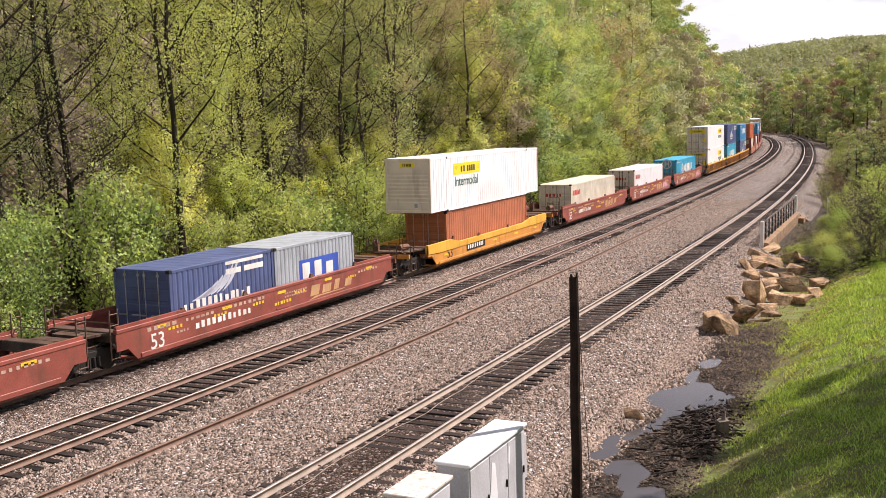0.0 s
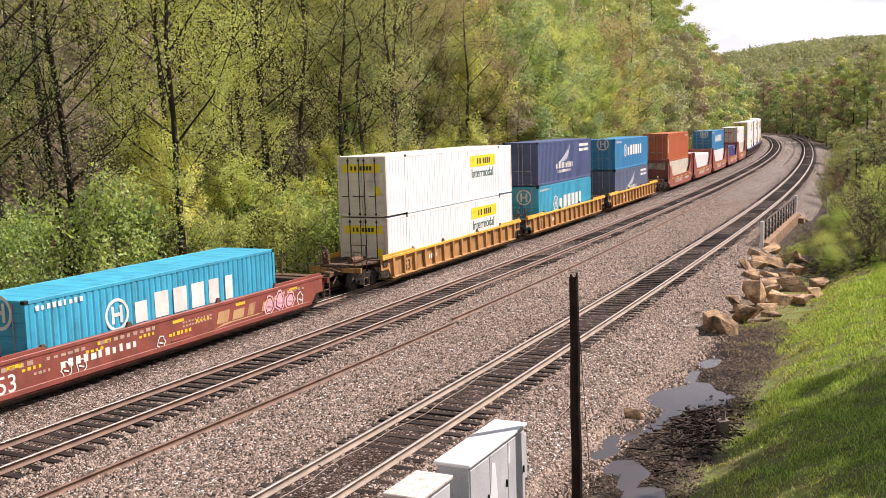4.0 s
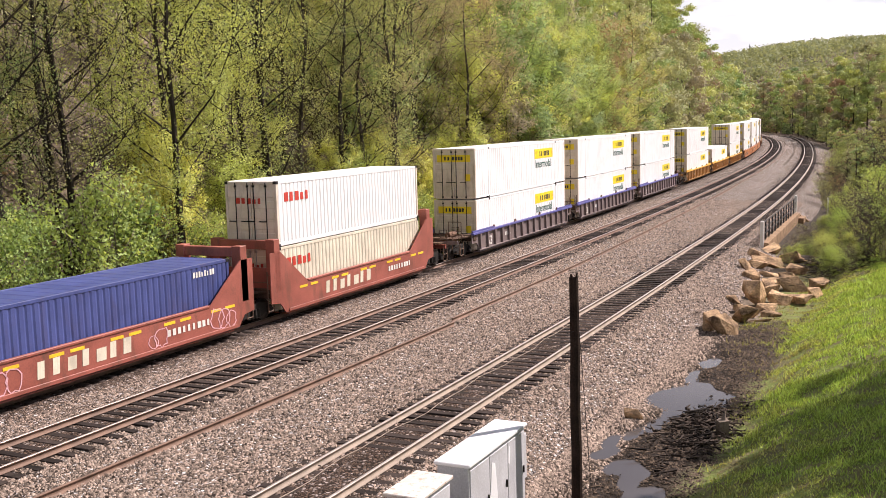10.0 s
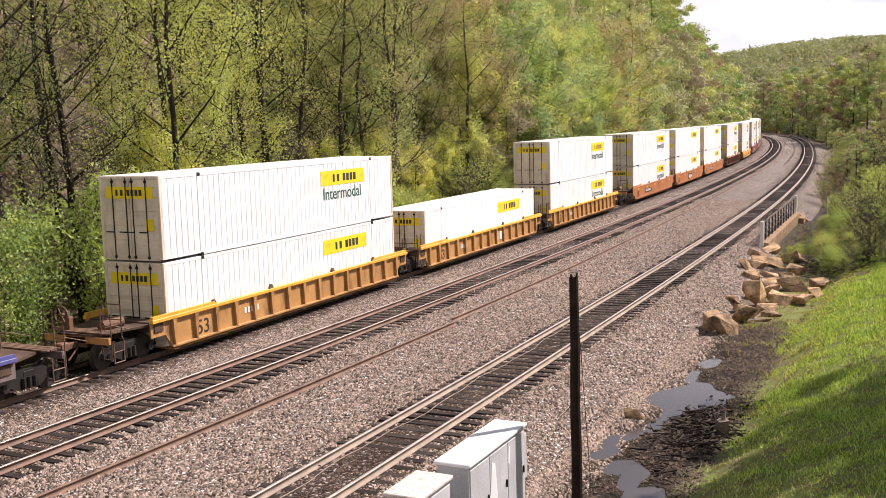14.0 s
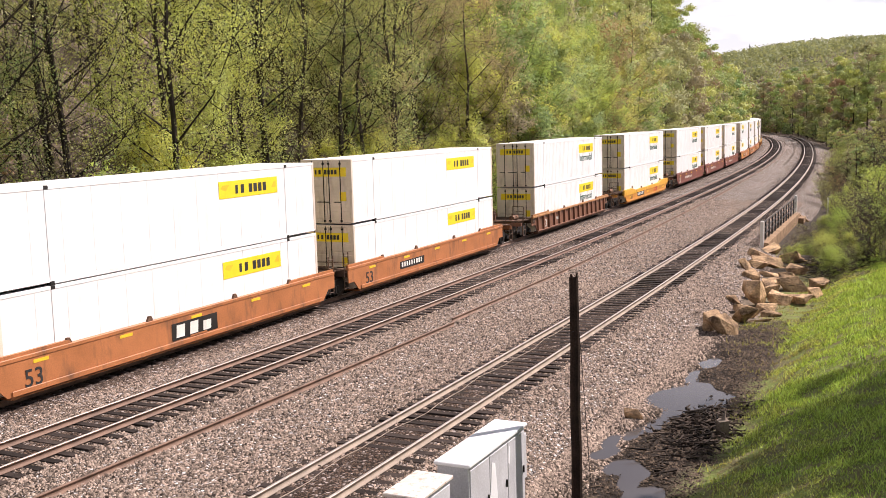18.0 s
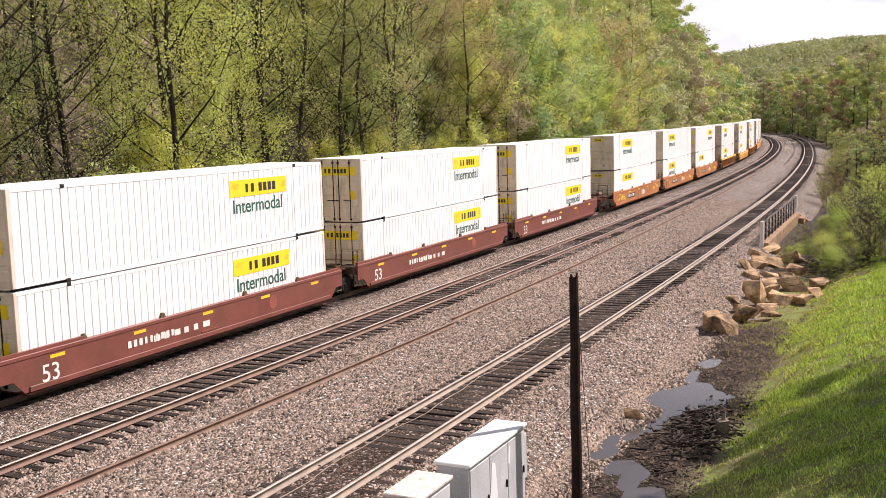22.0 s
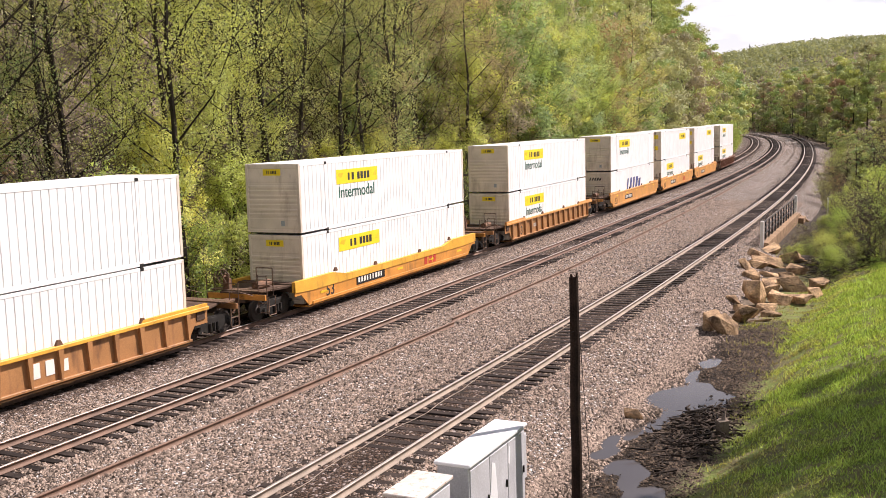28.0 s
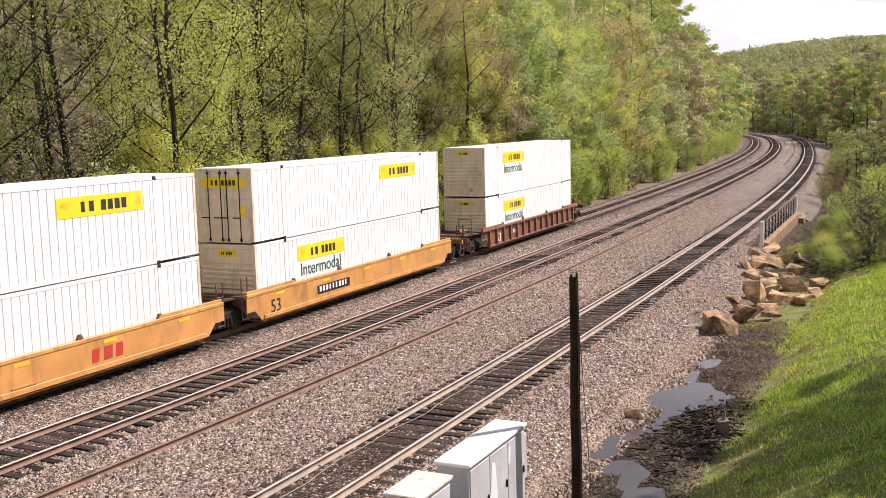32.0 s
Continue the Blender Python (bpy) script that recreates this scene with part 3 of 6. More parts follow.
# ---- trees ----
def tree_meshes(key, h, crown_r, crown_lo, n_leaf, leaf, seed, limbs=9, trunk_r=0.16, bushy=1.0, twigs=5, leafmat=None, stems=1, outward=0.0):
    """Trunk with limbs and twigs, and a crown of small separate leaves round the twig ends."""
    r = np.random.RandomState(seed)
    b = Build()
    tips = []
    for st in range(stems):
        lean = r.uniform(-0.05, 0.05, 2) * (1 + 2 * (stems > 1))
        base = np.array([0, 0, -0.6]) if stems == 1 else np.array([*r.uniform(-0.4, 0.4, 2) * stems / 3, -0.4])
        pts, p = [], base.copy()
        segs = 6
        hh = h * r.uniform(0.85, 1.0)
        for i in range(segs + 1):
            t = i / segs
            pts.append(base + np.array([lean[0] * hh * t + r.uniform(-1, 1) * 0.02 * hh * t, lean[1] * hh * t + r.uniform(-1, 1) * 0.02 * hh * t, (hh + 0.6) * t]))
        rad = [trunk_r * (1 - 0.88 * (i / segs) ** 0.9) for i in range(segs + 1)]
        for i in range(segs):
            b.tube(pts[i], pts[i + 1], rad[i], rad[i + 1], 6, caps=False)
        for k in range(limbs):
            t = crown_lo + (1 - crown_lo) * ((k + r.uniform(0.1, 0.9)) / limbs)
            x = t * segs
            i = min(int(x), segs - 1)
            o = pts[i] + (pts[i + 1] - pts[i]) * (x - i)
            az = k * 2.4 + r.uniform(-0.5, 0.5)
            shape = math.sin(math.pi * min(1, max(0.12, (t - crown_lo) / (1 - crown_lo) * 0.85 + 0.12))) ** 0.7
            ln = crown_r * shape * r.uniform(0.65, 1.15)
            up = r.uniform(0.6, 1.35) * ln
            mid = o + np.array([math.cos(az) * ln * 0.55, math.sin(az) * ln * 0.55, up * 0.4])
            end = o + np.array([math.cos(az) * ln, math.sin(az) * ln, up])
            lr = max(0.018, rad[i] * 0.33)
            b.tube(o, mid, lr, lr * 0.6, 4, caps=False)
            b.tube(mid, end, lr * 0.6, 0.008, 4, caps=False)
            for w in range(twigs):
                a0 = mid + (end - mid) * r.uniform(-0.5, 1.0)
                tip = a0 + r.normal(size=3) * np.array([0.28, 0.28, 0.22]) * crown_r * 0.8 + np.array([0, 0, 0.12 * crown_r])
                b.tube(a0, tip, 0.019, 0.007, 3, caps=False)
                tips.append((a0, tip))
            tips.append((mid, end))
    trunk = b.mesh("trunk", M_TWIG if stems > 1 else M_BARK)
    if n_leaf <= 0:
        return trunk, None
    k = r.randint(0, len(tips), n_leaf)
    A, B = np.array([t[0] for t in tips])[k], np.array([t[1] for t in tips])[k]
    c = A + (B - A) * r.uniform(0.25, 1.12, (n_leaf, 1)) + r.normal(size=(n_leaf, 3)) * 0.13 * bushy * crown_r ** 0.5
    ctr = A * np.array([0.55, 0.55, 1.0]) - np.array([0, 0, 0.5])
    n1 = r.normal(size=(n_leaf, 3)) + np.array([0, 0, 0.5 + 0.5 * outward]) + outward * (c - ctr)
    n1 /= np.linalg.norm(n1, axis=1)[:, None]
    t1 = np.cross(n1, r.normal(size=(n_leaf, 3)))
    t1 /= np.linalg.norm(t1, axis=1)[:, None]
    t2 = np.cross(n1, t1)
    s = leaf * r.uniform(0.55, 1.25, (n_leaf, 1))
    v = np.stack([c - t1 * s - t2 * s * 0.5, c + t1 * s - t2 * s * 0.35, c + t2 * s * 0.95 + n1 * s * 0.2], 1).reshape(-1, 3)
    f = np.arange(n_leaf * 3).reshape(-1, 3)
    return trunk, array_mesh("crown", v, f, leafmat or M_LEAF)


def plant(meshes, name, label, cat, s, d, group, scale=1.0, sink=0.0, z=None):
    zz = float(bank(s, d)) if z is None else z
    p = at(s, d, zz - sink)
    t = thing(name, label, cat, group)
    t.matrix_basis = pose(*[float(c) for c in p], random.uniform(-3, 3), random.uniform(-3, 3), random.uniform(0, 360))
    t.scale = (scale, scale, scale * random.uniform(0.92, 1.1))
    part("trunk", meshes[0], t)
    if meshes[1]:
        part("crown", meshes[1], t)
    return t


random.seed(11)
NEAR = [tree_meshes("n", 15 + 1.3 * (i % 5), 3.4 + 0.3 * (i % 4), 0.16 + 0.06 * (i % 3), (17000, 12500, 18500, 14000, 8500, 17000, 4500)[i % 7], 0.054, 100 + i, limbs=17, trunk_r=0.15 + 0.035 * (i % 3), twigs=9) for i in range(7)]
FULL = [tree_meshes("f", 13 + 1.5 * (i % 3), 4.2, 0.08, (17000, 14500, 12000)[i % 3], 0.10, 200 + i, limbs=20, trunk_r=0.16, twigs=7, bushy=0.95, outward=1.8) for i in range(4)]
BUSH = [tree_meshes("b", 3.2 + 0.5 * i, 1.7, 0.05, 4600, 0.066, 300 + i, limbs=7, trunk_r=0.035, twigs=4, leafmat=M_BUSH, stems=4, bushy=1.2) for i in range(3)]
BIGBUSH = [tree_meshes("B", 5.6 + 0.7 * i, 2.7, 0.05, 8500, 0.08, 320 + i, limbs=10, trunk_r=0.05, twigs=6, leafmat=M_BUSH, stems=4, bushy=1.2) for i in range(2)]
SHADE = tree_meshes("s", 11, 4.2, 0.42, 13000, 0.17, 360, limbs=16, trunk_r=0.2, twigs=7, bushy=1.3)
TWIGGY = [tree_meshes("t", 3.4 + 0.6 * i, 1.8, 0.08, 900, 0.06, 330 + i, limbs=9, trunk_r=0.035, twigs=6, stems=5) for i in range(2)]
BLOSSOM = tree_meshes("w", 8, 2.2, 0.15, 2200, 0.2, 350, limbs=10, trunk_r=0.1, leafmat=M_BLOSSOM)
LIME = [tree_meshes("l", 12.5 + i, 3.9, 0.08, 15000 - 2000 * i, 0.09, 220 + i, limbs=20, trunk_r=0.15, twigs=7, bushy=0.95, outward=1.8, leafmat=M_LIME) for i in range(2)]
RUSSET = tree_meshes("r", 15, 4.6, 0.2, 12000, 0.13, 230, limbs=20, trunk_r=0.17, twigs=8, bushy=0.9, outward=1.0, leafmat=M_RUSSET)
NEAR_LABEL = "slender hardwood with dark trunk and thin yellow-green spring leaves"
FULL_LABEL = "full-crowned hardwood in fresh yellow-green spring leaf"
r_ = random.Random(5)
BIGSPOTS = ((-18.3, -12.5), (-17.2, -14.2), (-21.4, -13.2), (-11.2, -13.4), (-6.4, -12.4), (-4.1, -12.6), (0.6, -14.0), (3.5, -12.6), (10.2, -12.4), (14.1, -12.6), (19.5, -14.6))
BIG = [tree_meshes("g", 19 + i, 4.6, 0.2, 7500, 0.052, 400 + i, limbs=20, trunk_r=0.23 + 0.02 * i, twigs=13) for i in range(3)]
JOIN = []                                      # s, d, scale of the trees that are joined into the woods
# the wooded hillside beyond the far track, row by row
for row in range(8):
    dist = 12.4 + row * 3.6 + row * row * 0.35
    step = 3.5 + row * 0.45
    s = -50.0 + r_.uniform(0, 3)
    while s < 96:
        dd = -(dist + r_.uniform(-1.7, 1.7))
        sc = r_.uniform(0.8, 1.25)
        if any(abs(s - q) < 1.3 and row == 0 for q, _ in BIGSPOTS):
            pass
        elif row < 4 and s < 78:
            m, lb = (NEAR[r_.randrange(7)], NEAR_LABEL) if s < 8 + 18 * r_.random() else (FULL[r_.randrange(4)], FULL_LABEL)
            plant(m, "tree", lb, "tree", s, dd, "trees of the wooded hillside", sc)
        else:
            JOIN.append((s, dd, sc))
        s += step * r_.uniform(0.6, 1.5)
for row in range(8):
    dist = 12.0 + row * 6.6 + row * row * 0.9
    step = 6.2 + row * 0.9
    s = 92.0 + r_.uniform(0, 3) - row * 2
    while s < 430:
        JOIN.append((s, -(dist + r_.uniform(-2, 2)), r_.uniform(0.95, 1.35)))
        s += step * r_.uniform(0.6, 1.5)
for i, (s, d) in enumerate(BIGSPOTS):
    plant(BIG[i % 3], "tree", "tall dark-trunked hardwood with spreading bare limbs and few leaves", "tree", s, d, "trees of the wooded hillside", 0.95 + 0.05 * (i % 3))
# undergrowth at the foot of the hill
s = -46.0
while s < 260:
    m = BUSH[r_.randrange(3)] if r_.random() < 0.8 else TWIGGY[r_.randrange(2)]
    plant(m, "bush", "bright green leafy bush at the foot of the wood", "bush", s, -(9.7 + r_.uniform(-0.3, 2.4)), "undergrowth by the far track", r_.uniform(0.7, 1.4))
    s += r_.uniform(1.3, 2.8) if s < 60 else r_.uniform(2.5, 6)
plant(BLOSSOM, "blossom_tree", "small tree covered in white spring blossom", "tree", 112, -11.5, "", 1.0)
for s, d, k in ((-33, -10.6, 1.05), (-30.5, -10.2, 0.9), (-28, -11.2, 1.1), (-25.5, -10.2, 0.8), (-35, -11.5, 1.2), (-23.6, -10.4, 0.7)):
    plant(BIGBUSH[r_.randrange(2)], "bush", "tall dense bright green bush beside the far track", "bush", s, d, "undergrowth by the far track", k)
for s, d, k in ((-13.6, -11.6, 0.52), (-15.0, -12.4, 0.46), (-9.0, -11.8, 0.5), (-12.4, -13.0, 0.6), (-1.8, -11.9, 0.42), (1.9, -12.2, 0.5), (5.6, -11.8, 0.46), (8.0, -12.6, 0.55), (12.0, -11.7, 0.45), (16.5, -12.0, 0.5), (21.5, -12.0, 0.55), (27.0, -12.0, 0.5)):
    plant(LIME[r_.randrange(2)], "tree", "young tree with dense lime-green leaves under the tall trunks", "tree", s, d, "trees of the wooded hillside", k)
for s, d, k in ((20.5, -11.9, 0.85), (25.0, -12.4, 0.95), (31.0, -12.1, 0.9), (23.0, -15.0, 1.1), (28.5, -16.0, 1.15), (36.0, -12.6, 0.9), (52.0, -12.4, 0.95), (66.0, -13.0, 1.0), (84.0, -12.6, 1.0)):
    plant(LIME[r_.randrange(2)], "tree", "broad tree in bright yellow-green spring leaf", "tree", s, d, "trees of the wooded hillside", k)
for s, d, k in ((97.0, -15.5, 0.95), (103.0, -17.5, 1.0), (225.0, -17.0, 1.0), (236.0, -18.0, 1.0), (246.0, -20.0, 1.0), (62.0, -30.0, 1.1)):
    plant(RUSSET, "tree", "hardwood with russet-brown unfolding leaves", "tree", s, d, "trees of the wooded hillside", k)
# trees and scrub on the near side of the line
for _ in range(150):
    s = r_.uniform(3, 130)
    lo = 15.8 - smooth_step(8, 60, s) * 4.6 + 2 * (s < 8)
    d = lo + r_.random() ** 1.6 * 14
    m = BUSH[r_.randrange(3)] if r_.random() < 0.14 else TWIGGY[r_.randrange(2)]
    plant(m, "bush", "scrubby half-leafed bush beside the railway cutting", "bush", s, float(d), "scrub beside the near track", r_.uniform(0.4, 0.8) + (0.6 if s > 45 else 0.25) * (d > 16.5) + 0.4 * (d > 20))
for _ in range(24):
    s = r_.uniform(55, 125)
    plant(FULL[r_.randrange(4)], "tree", FULL_LABEL, "tree", s, r_.uniform(19, 34), "trees beside the near track", r_.uniform(0.5, 0.8))
for _ in range(210):
    s = r_.uniform(120, 470)
    JOIN.append((s, (19.0 if s < 180 else 13.5) + r_.random() ** 1.3 * 52, r_.uniform(0.75, 1.25)))
for _ in range(110):
    s, d = r_.uniform(395, 620), r_.uniform(-40, 90)
    if abs(d) > 14:
        JOIN.append((s, d, r_.uniform(0.5, 0.85)))
# low growth round the culvert
for _ in range(75):
    s, d = r_.uniform(3, 52), 12.7 + r_.random() ** 1.4 * 5.5
    if not (13 < s < 33 and d < 13.6) and not (s < 6 and d < 14.5):
        green = r_.random() < 0.45
        plant(BUSH[r_.randrange(3)] if green else TWIGGY[r_.randrange(2)], "bush", "low leafy scrub by the culvert" if green else "low twiggy scrub by the culvert", "bush", s, float(d), "scrub beside the near track", r_.uniform(0.16, 0.42))
r_low = random.Random(9)
for _ in range(26):
    s, d = r_low.uniform(13, 33), r_low.uniform(12.0, 15.0)
    green = r_low.random() < 0.35
    plant(BUSH[r_low.randrange(3)] if green else TWIGGY[r_low.randrange(2)], "bush", "low leafy scrub by the culvert" if green else "low twiggy scrub by the culvert", "bush", s, d, "scrub beside the near track", r_low.uniform(0.22, 0.45))
# trees outside the view that shade the bank
for s, d in ((-17.9, 27.9), (-13.7, 28.8), (-15.8, 31.6)):
    plant(SHADE, "tree", FULL_LABEL, "tree", s, d, "trees beside the near track", 1.0)


def joined_trees(spots, seed):
    """Many far trees as two meshes: bark and leaves, each tree with a tint of its own."""
    r = np.random.RandomState(seed)
    bv, bf, lv, lt = [], [], [], []
    nb = 0
    for i, (s, d, sc) in enumerate(spots):
        p = at(s, d, float(bank(s, d)) - 0.3)
        h = 15.5 * sc * r.uniform(0.85, 1.15)
        bark = Build()
        bark.tube((0, 0, 0), (r.uniform(-.4, .4), r.uniform(-.4, .4), h * 0.9), 0.17 * sc, 0.03, 4, caps=False)
        lobes = []
        for k in range(15):
            t = 0.22 + 0.74 * (k + r.rand()) / 15
            az, rad = k * 2.4 + r.rand(), 3.6 * sc * math.sin(math.pi * min(0.97, t * 0.8 + 0.16)) ** 0.6 * r.uniform(0.45, 1.0)
            q = np.array([math.cos(az) * rad, math.sin(az) * rad, t * h])
            lobes.append(q)
            bark.tube((0, 0, max(0.5, q[2] - rad * 0.7)), tuple(q), 0.06, 0.012, 3, caps=False)
        v = np.array(bark.v) + p
        bv.append(v)
        bf.append(np.array(bark.f) + nb)
        nb += len(v)
        n = int(((3600 if s < 200 else 2000) * sc if sc > 0.45 else 420) * (0.4 if r.rand() < 0.12 else 1.0))
        pick = r.randint(0, 16, n)
        shade = r.uniform(-0.07, 0.07, 16)[pick]
        lob = np.array(lobes + [np.array([0, 0, h * 0.97])])[pick]
        g = r.normal(size=(n, 3))
        g /= np.linalg.norm(g, axis=1)[:, None]
        g[:, 2] = np.abs(g[:, 2]) * r.choice([1, 1, 1, -0.5], n)
        c = p + lob + g * r.uniform(0.35, 1.08, (n, 1)) * (np.array([1.35, 1.35, 1.05]) * sc * r.uniform(0.65, 1.25, 16)[pick][:, None])
        n1 = g + r.normal(size=(n, 3)) * 0.45
        n1 /= np.linalg.norm(n1, axis=1)[:, None]
        t1 = np.cross(n1, r.normal(size=(n, 3)))
        t1 /= np.linalg.norm(t1, axis=1)[:, None]
        t2 = np.cross(n1, t1)
        z = (0.33 if s > 200 else 0.20 if s > 60 else 0.15) * r.uniform(0.5, 1.25, (n, 1)) * (1 if sc > 0.45 else 0.6)
        lv.append(np.stack([c - t1 * z - t2 * z * 0.5, c + t1 * z - t2 * z * 0.35, c + t2 * z * 0.95], 1).reshape(-1, 3))
        lt.append(np.clip(np.repeat(r.rand() + shade, 3), 0, 1))
    lv = np.concatenate(lv)
    wood = thing("hillside_woods", "dense woods in mixed green, olive and russet spring leaf", "woods", kind="stuff", data=array_mesh("hillside_woods", np.concatenate(bv), np.concatenate(bf), M_BARK))
    lm = array_mesh("crowns", lv, np.arange(len(lv)).reshape(-1, 3), M_WOODS)
    put_value(lm, "tint", np.concatenate(lt))
    tagged(part("crowns", lm, wood, "spring leaves in mixed greens"), kind="stuff")


# low edge growth along both sides further off
for _ in range(420):
    s = r_.uniform(58, 470)
    JOIN.append((s, -(9.4 + r_.random() * 2.5) if r_.random() < 0.5 else 11.3 + 1.2 * (s < 130) + r_.random() * 4.5, r_.uniform(0.16, 0.34) + 0.1 * (s > 200)))
# saplings under the tall trees
for _ in range(330):
    s = r_.uniform(-48, 90)
    JOIN.append((s, -r_.uniform(12, 42), r_.uniform(0.16, 0.38)))
joined_trees(JOIN, 77)

# far woods on the ridge: clumps of leaves
_r = np.random.RandomState(8)
NC = 5600
cs_, cd_ = _r.uniform(540, 1330, NC), _r.uniform(-260, 860, NC)
keep = np.abs(cd_) > 16
cs_, cd_ = cs_[keep], cd_[keep]
NC = len(cs_)
cz = bank(cs_, cd_)
cc = at(cs_, cd_, cz + 7)
NL = 58
off_ = _r.normal(size=(NC, NL, 3))
off_ /= np.linalg.norm(off_, axis=2)[..., None]
off_ = off_ * _r.uniform(0.6, 1.05, (NC, NL, 1)) * _r.uniform(5, 8.5, (NC, 1, 1)) * np.array([1, 1, 1.05])
c = (cc[:, None] + off_).reshape(-1, 3)
n1 = off_.reshape(-1, 3) + _r.normal(size=c.shape) * 3
n1 /= np.linalg.norm(n1, axis=1)[:, None]
t1 = np.cross(n1, _r.normal(size=c.shape))
t1 /= np.linalg.norm(t1, axis=1)[:, None]
t2 = np.cross(n1, t1)
sz = _r.uniform(0.7, 1.5, (len(c), 1))
v = np.stack([c - t1 * sz, c - t2 * sz * 0.8, c + t1 * sz, c + t2 * sz * 0.8], 1).reshape(-1, 3)
thing("far_woods", "distant hazy woods in spring leaf on the ridge", "woods", kind="stuff", data=array_mesh("far_woods", v, np.arange(len(v)).reshape(-1, 4), M_FARWOOD))


# ---- the train ----
def paint(name, c, **k):
    a = dict(rough=0.5, var=0.18, scale=1.2, fine=30, bump=0.04, stain=(0.10, 0.055, 0.035), stain_amt=0.55)
    a.update(k)
    return mat(name, c, **a)


M_WHITE = paint("white_paint", (0.86, 0.86, 0.85), stain=(0.55, 0.48, 0.40), stain_amt=0.25, var=0.08, rough=0.45)
# White container ends: dirt, with warm bounce light put into the base colour.
M_BOUNCEWHITE = paint("dingy_bounce_lit_white", (0.74, 0.645, 0.53), stain=(0.30, 0.21, 0.14), stain_amt=0.6, var=0.14)
M_CREAM = paint("cream_paint", (0.72, 0.66, 0.52), stain_amt=0.3)
M_NAVY = paint("navy_paint", (0.075, 0.105, 0.225), stain_amt=0.3)
M_INDIGO = paint("indigo_paint", (0.058, 0.078, 0.235), stain_amt=0.25)
M_BLUE = paint("blue_paint", (0.035, 0.24, 0.47), stain_amt=0.25)
M_TEAL = paint("teal_paint", (0.04, 0.38, 0.56), stain_amt=0.25)
M_SLATE = paint("slate_paint", (0.12, 0.15, 0.24), stain_amt=0.3)
M_GREY = paint("grey_paint", (0.36, 0.40, 0.43), stain_amt=0.4)
M_ORANGE = paint("orange_paint", (0.52, 0.13, 0.045), stain_amt=0.3)
M_SALMON = paint("faded_orange_paint", (0.50, 0.17, 0.08), stain_amt=0.4)
M_YELLOW = paint("panel_yellow", (0.86, 0.66, 0.02), stain_amt=0.15, var=0.05)
M_INK = paint("black_lettering", (0.03, 0.03, 0.03), stain=None)
M_GREEN = paint("green_lettering", (0.02, 0.10, 0.07), stain=None)
M_MARK = paint("white_marking", (0.78, 0.76, 0.70), stain_amt=0.25)
M_REDMARK = paint("red_marking", (0.55, 0.05, 0.03), stain_amt=0.2)
M_BLUEMARK = paint("blue_marking", (0.04, 0.10, 0.45), stain_amt=0.2)
M_FADED = paint("faded_white_marking", (0.50, 0.53, 0.60), stain_amt=0.2)
M_WORN = paint("worn_pale_marking", (0.52, 0.36, 0.28), stain=(0.30, 0.10, 0.07), stain_amt=0.7)
M_GOLD = paint("worn_gold_marking", (0.55, 0.33, 0.16), stain=(0.30, 0.10, 0.07), stain_amt=0.8)
M_TAG = paint("pink_spray_paint", (0.74, 0.42, 0.46), stain=None)
M_REFLECT = paint("reflector_yellow", (0.85, 0.55, 0.03), stain_amt=0.3)
M_GRIME = mat("black_grimy_steel", (0.020, 0.017, 0.014), 0.7, metal=0.3, var=0.4, scale=4, fine=40, bump=0.3)
M_RUSTY = mat("rusty_steel", (0.16, 0.085, 0.05), 0.8, metal=0.2, var=0.4, scale=4, fine=40, bump=0.3)
M_DECK = mat("grimy_deck", (0.10, 0.065, 0.048), 0.85, var=0.4, scale=2, fine=25, bump=0.3)
M_WHEEL = mat("wheel_steel", (0.045, 0.036, 0.030), 0.55, metal=0.3, var=0.3, scale=5, fine=40, bump=0.1)
M_IRON = mat("weathered_ironwork", (0.17, 0.105, 0.07), 0.7, metal=0.2, var=0.4, scale=5, fine=40, bump=0.2)
M_ROD = mat("galvanised_rod", (0.40, 0.38, 0.35), 0.5, metal=0.4, var=0.3, scale=6, fine=60)
CAR_PAINT = {
    "red": paint("boxcar_red", (0.285, 0.075, 0.052), stain_amt=0.7, var=0.25), "brown": paint("mineral_brown", (0.20, 0.062, 0.045)), "tan": paint("faded_tan_yellow", (0.48, 0.25, 0.085), stain_amt=0.9),
    "rust": paint("rust_brown", (0.22, 0.10, 0.06), stain_amt=0.8), "yellow": paint("safety_yellow", (0.76, 0.40, 0.05), stain_amt=0.4), "amber": paint("amber_orange", (0.62, 0.27, 0.05)),
    "orange": paint("burnt_orange", (0.44, 0.165, 0.06), stain_amt=0.8), "brick": paint("brick_red", (0.33, 0.098, 0.07), stain_amt=0.7, var=0.25), "grey": paint("purple_grey", (0.20, 0.155, 0.15)),
    "ochre": paint("weathered_ochre", (0.40, 0.195, 0.075), stain=(0.13, 0.06, 0.035), stain_amt=0.85), "violet": paint("violet_blue", (0.10, 0.10, 0.30)), "peach": paint("faded_orange_tan", (0.62, 0.30, 0.09))}


def lettering(text, size, m):
    def make():
        cu = bpy.data.curves.new("text", "FONT")
        cu.body, cu.size, cu.extrude, cu.offset = text, size, 0.003, 0.006 * size
        ob = bpy.data.objects.new("text", cu)
        scene.collection.objects.link(ob)
        bpy.context.view_layer.update()
        me = bpy.data.meshes.new_from_object(ob.evaluated_get(bpy.context.evaluated_depsgraph_get()))
        bpy.data.objects.remove(ob)
        me.materials.clear()
        me.materials.append(m)
        return me
    return once(("text", text, size, m.name), make)


def wall_pose(x, y, z):
    """Pose of lettering on the right-hand wall, read from outside."""
    return pose(x, y, z, 90, 0, 0)


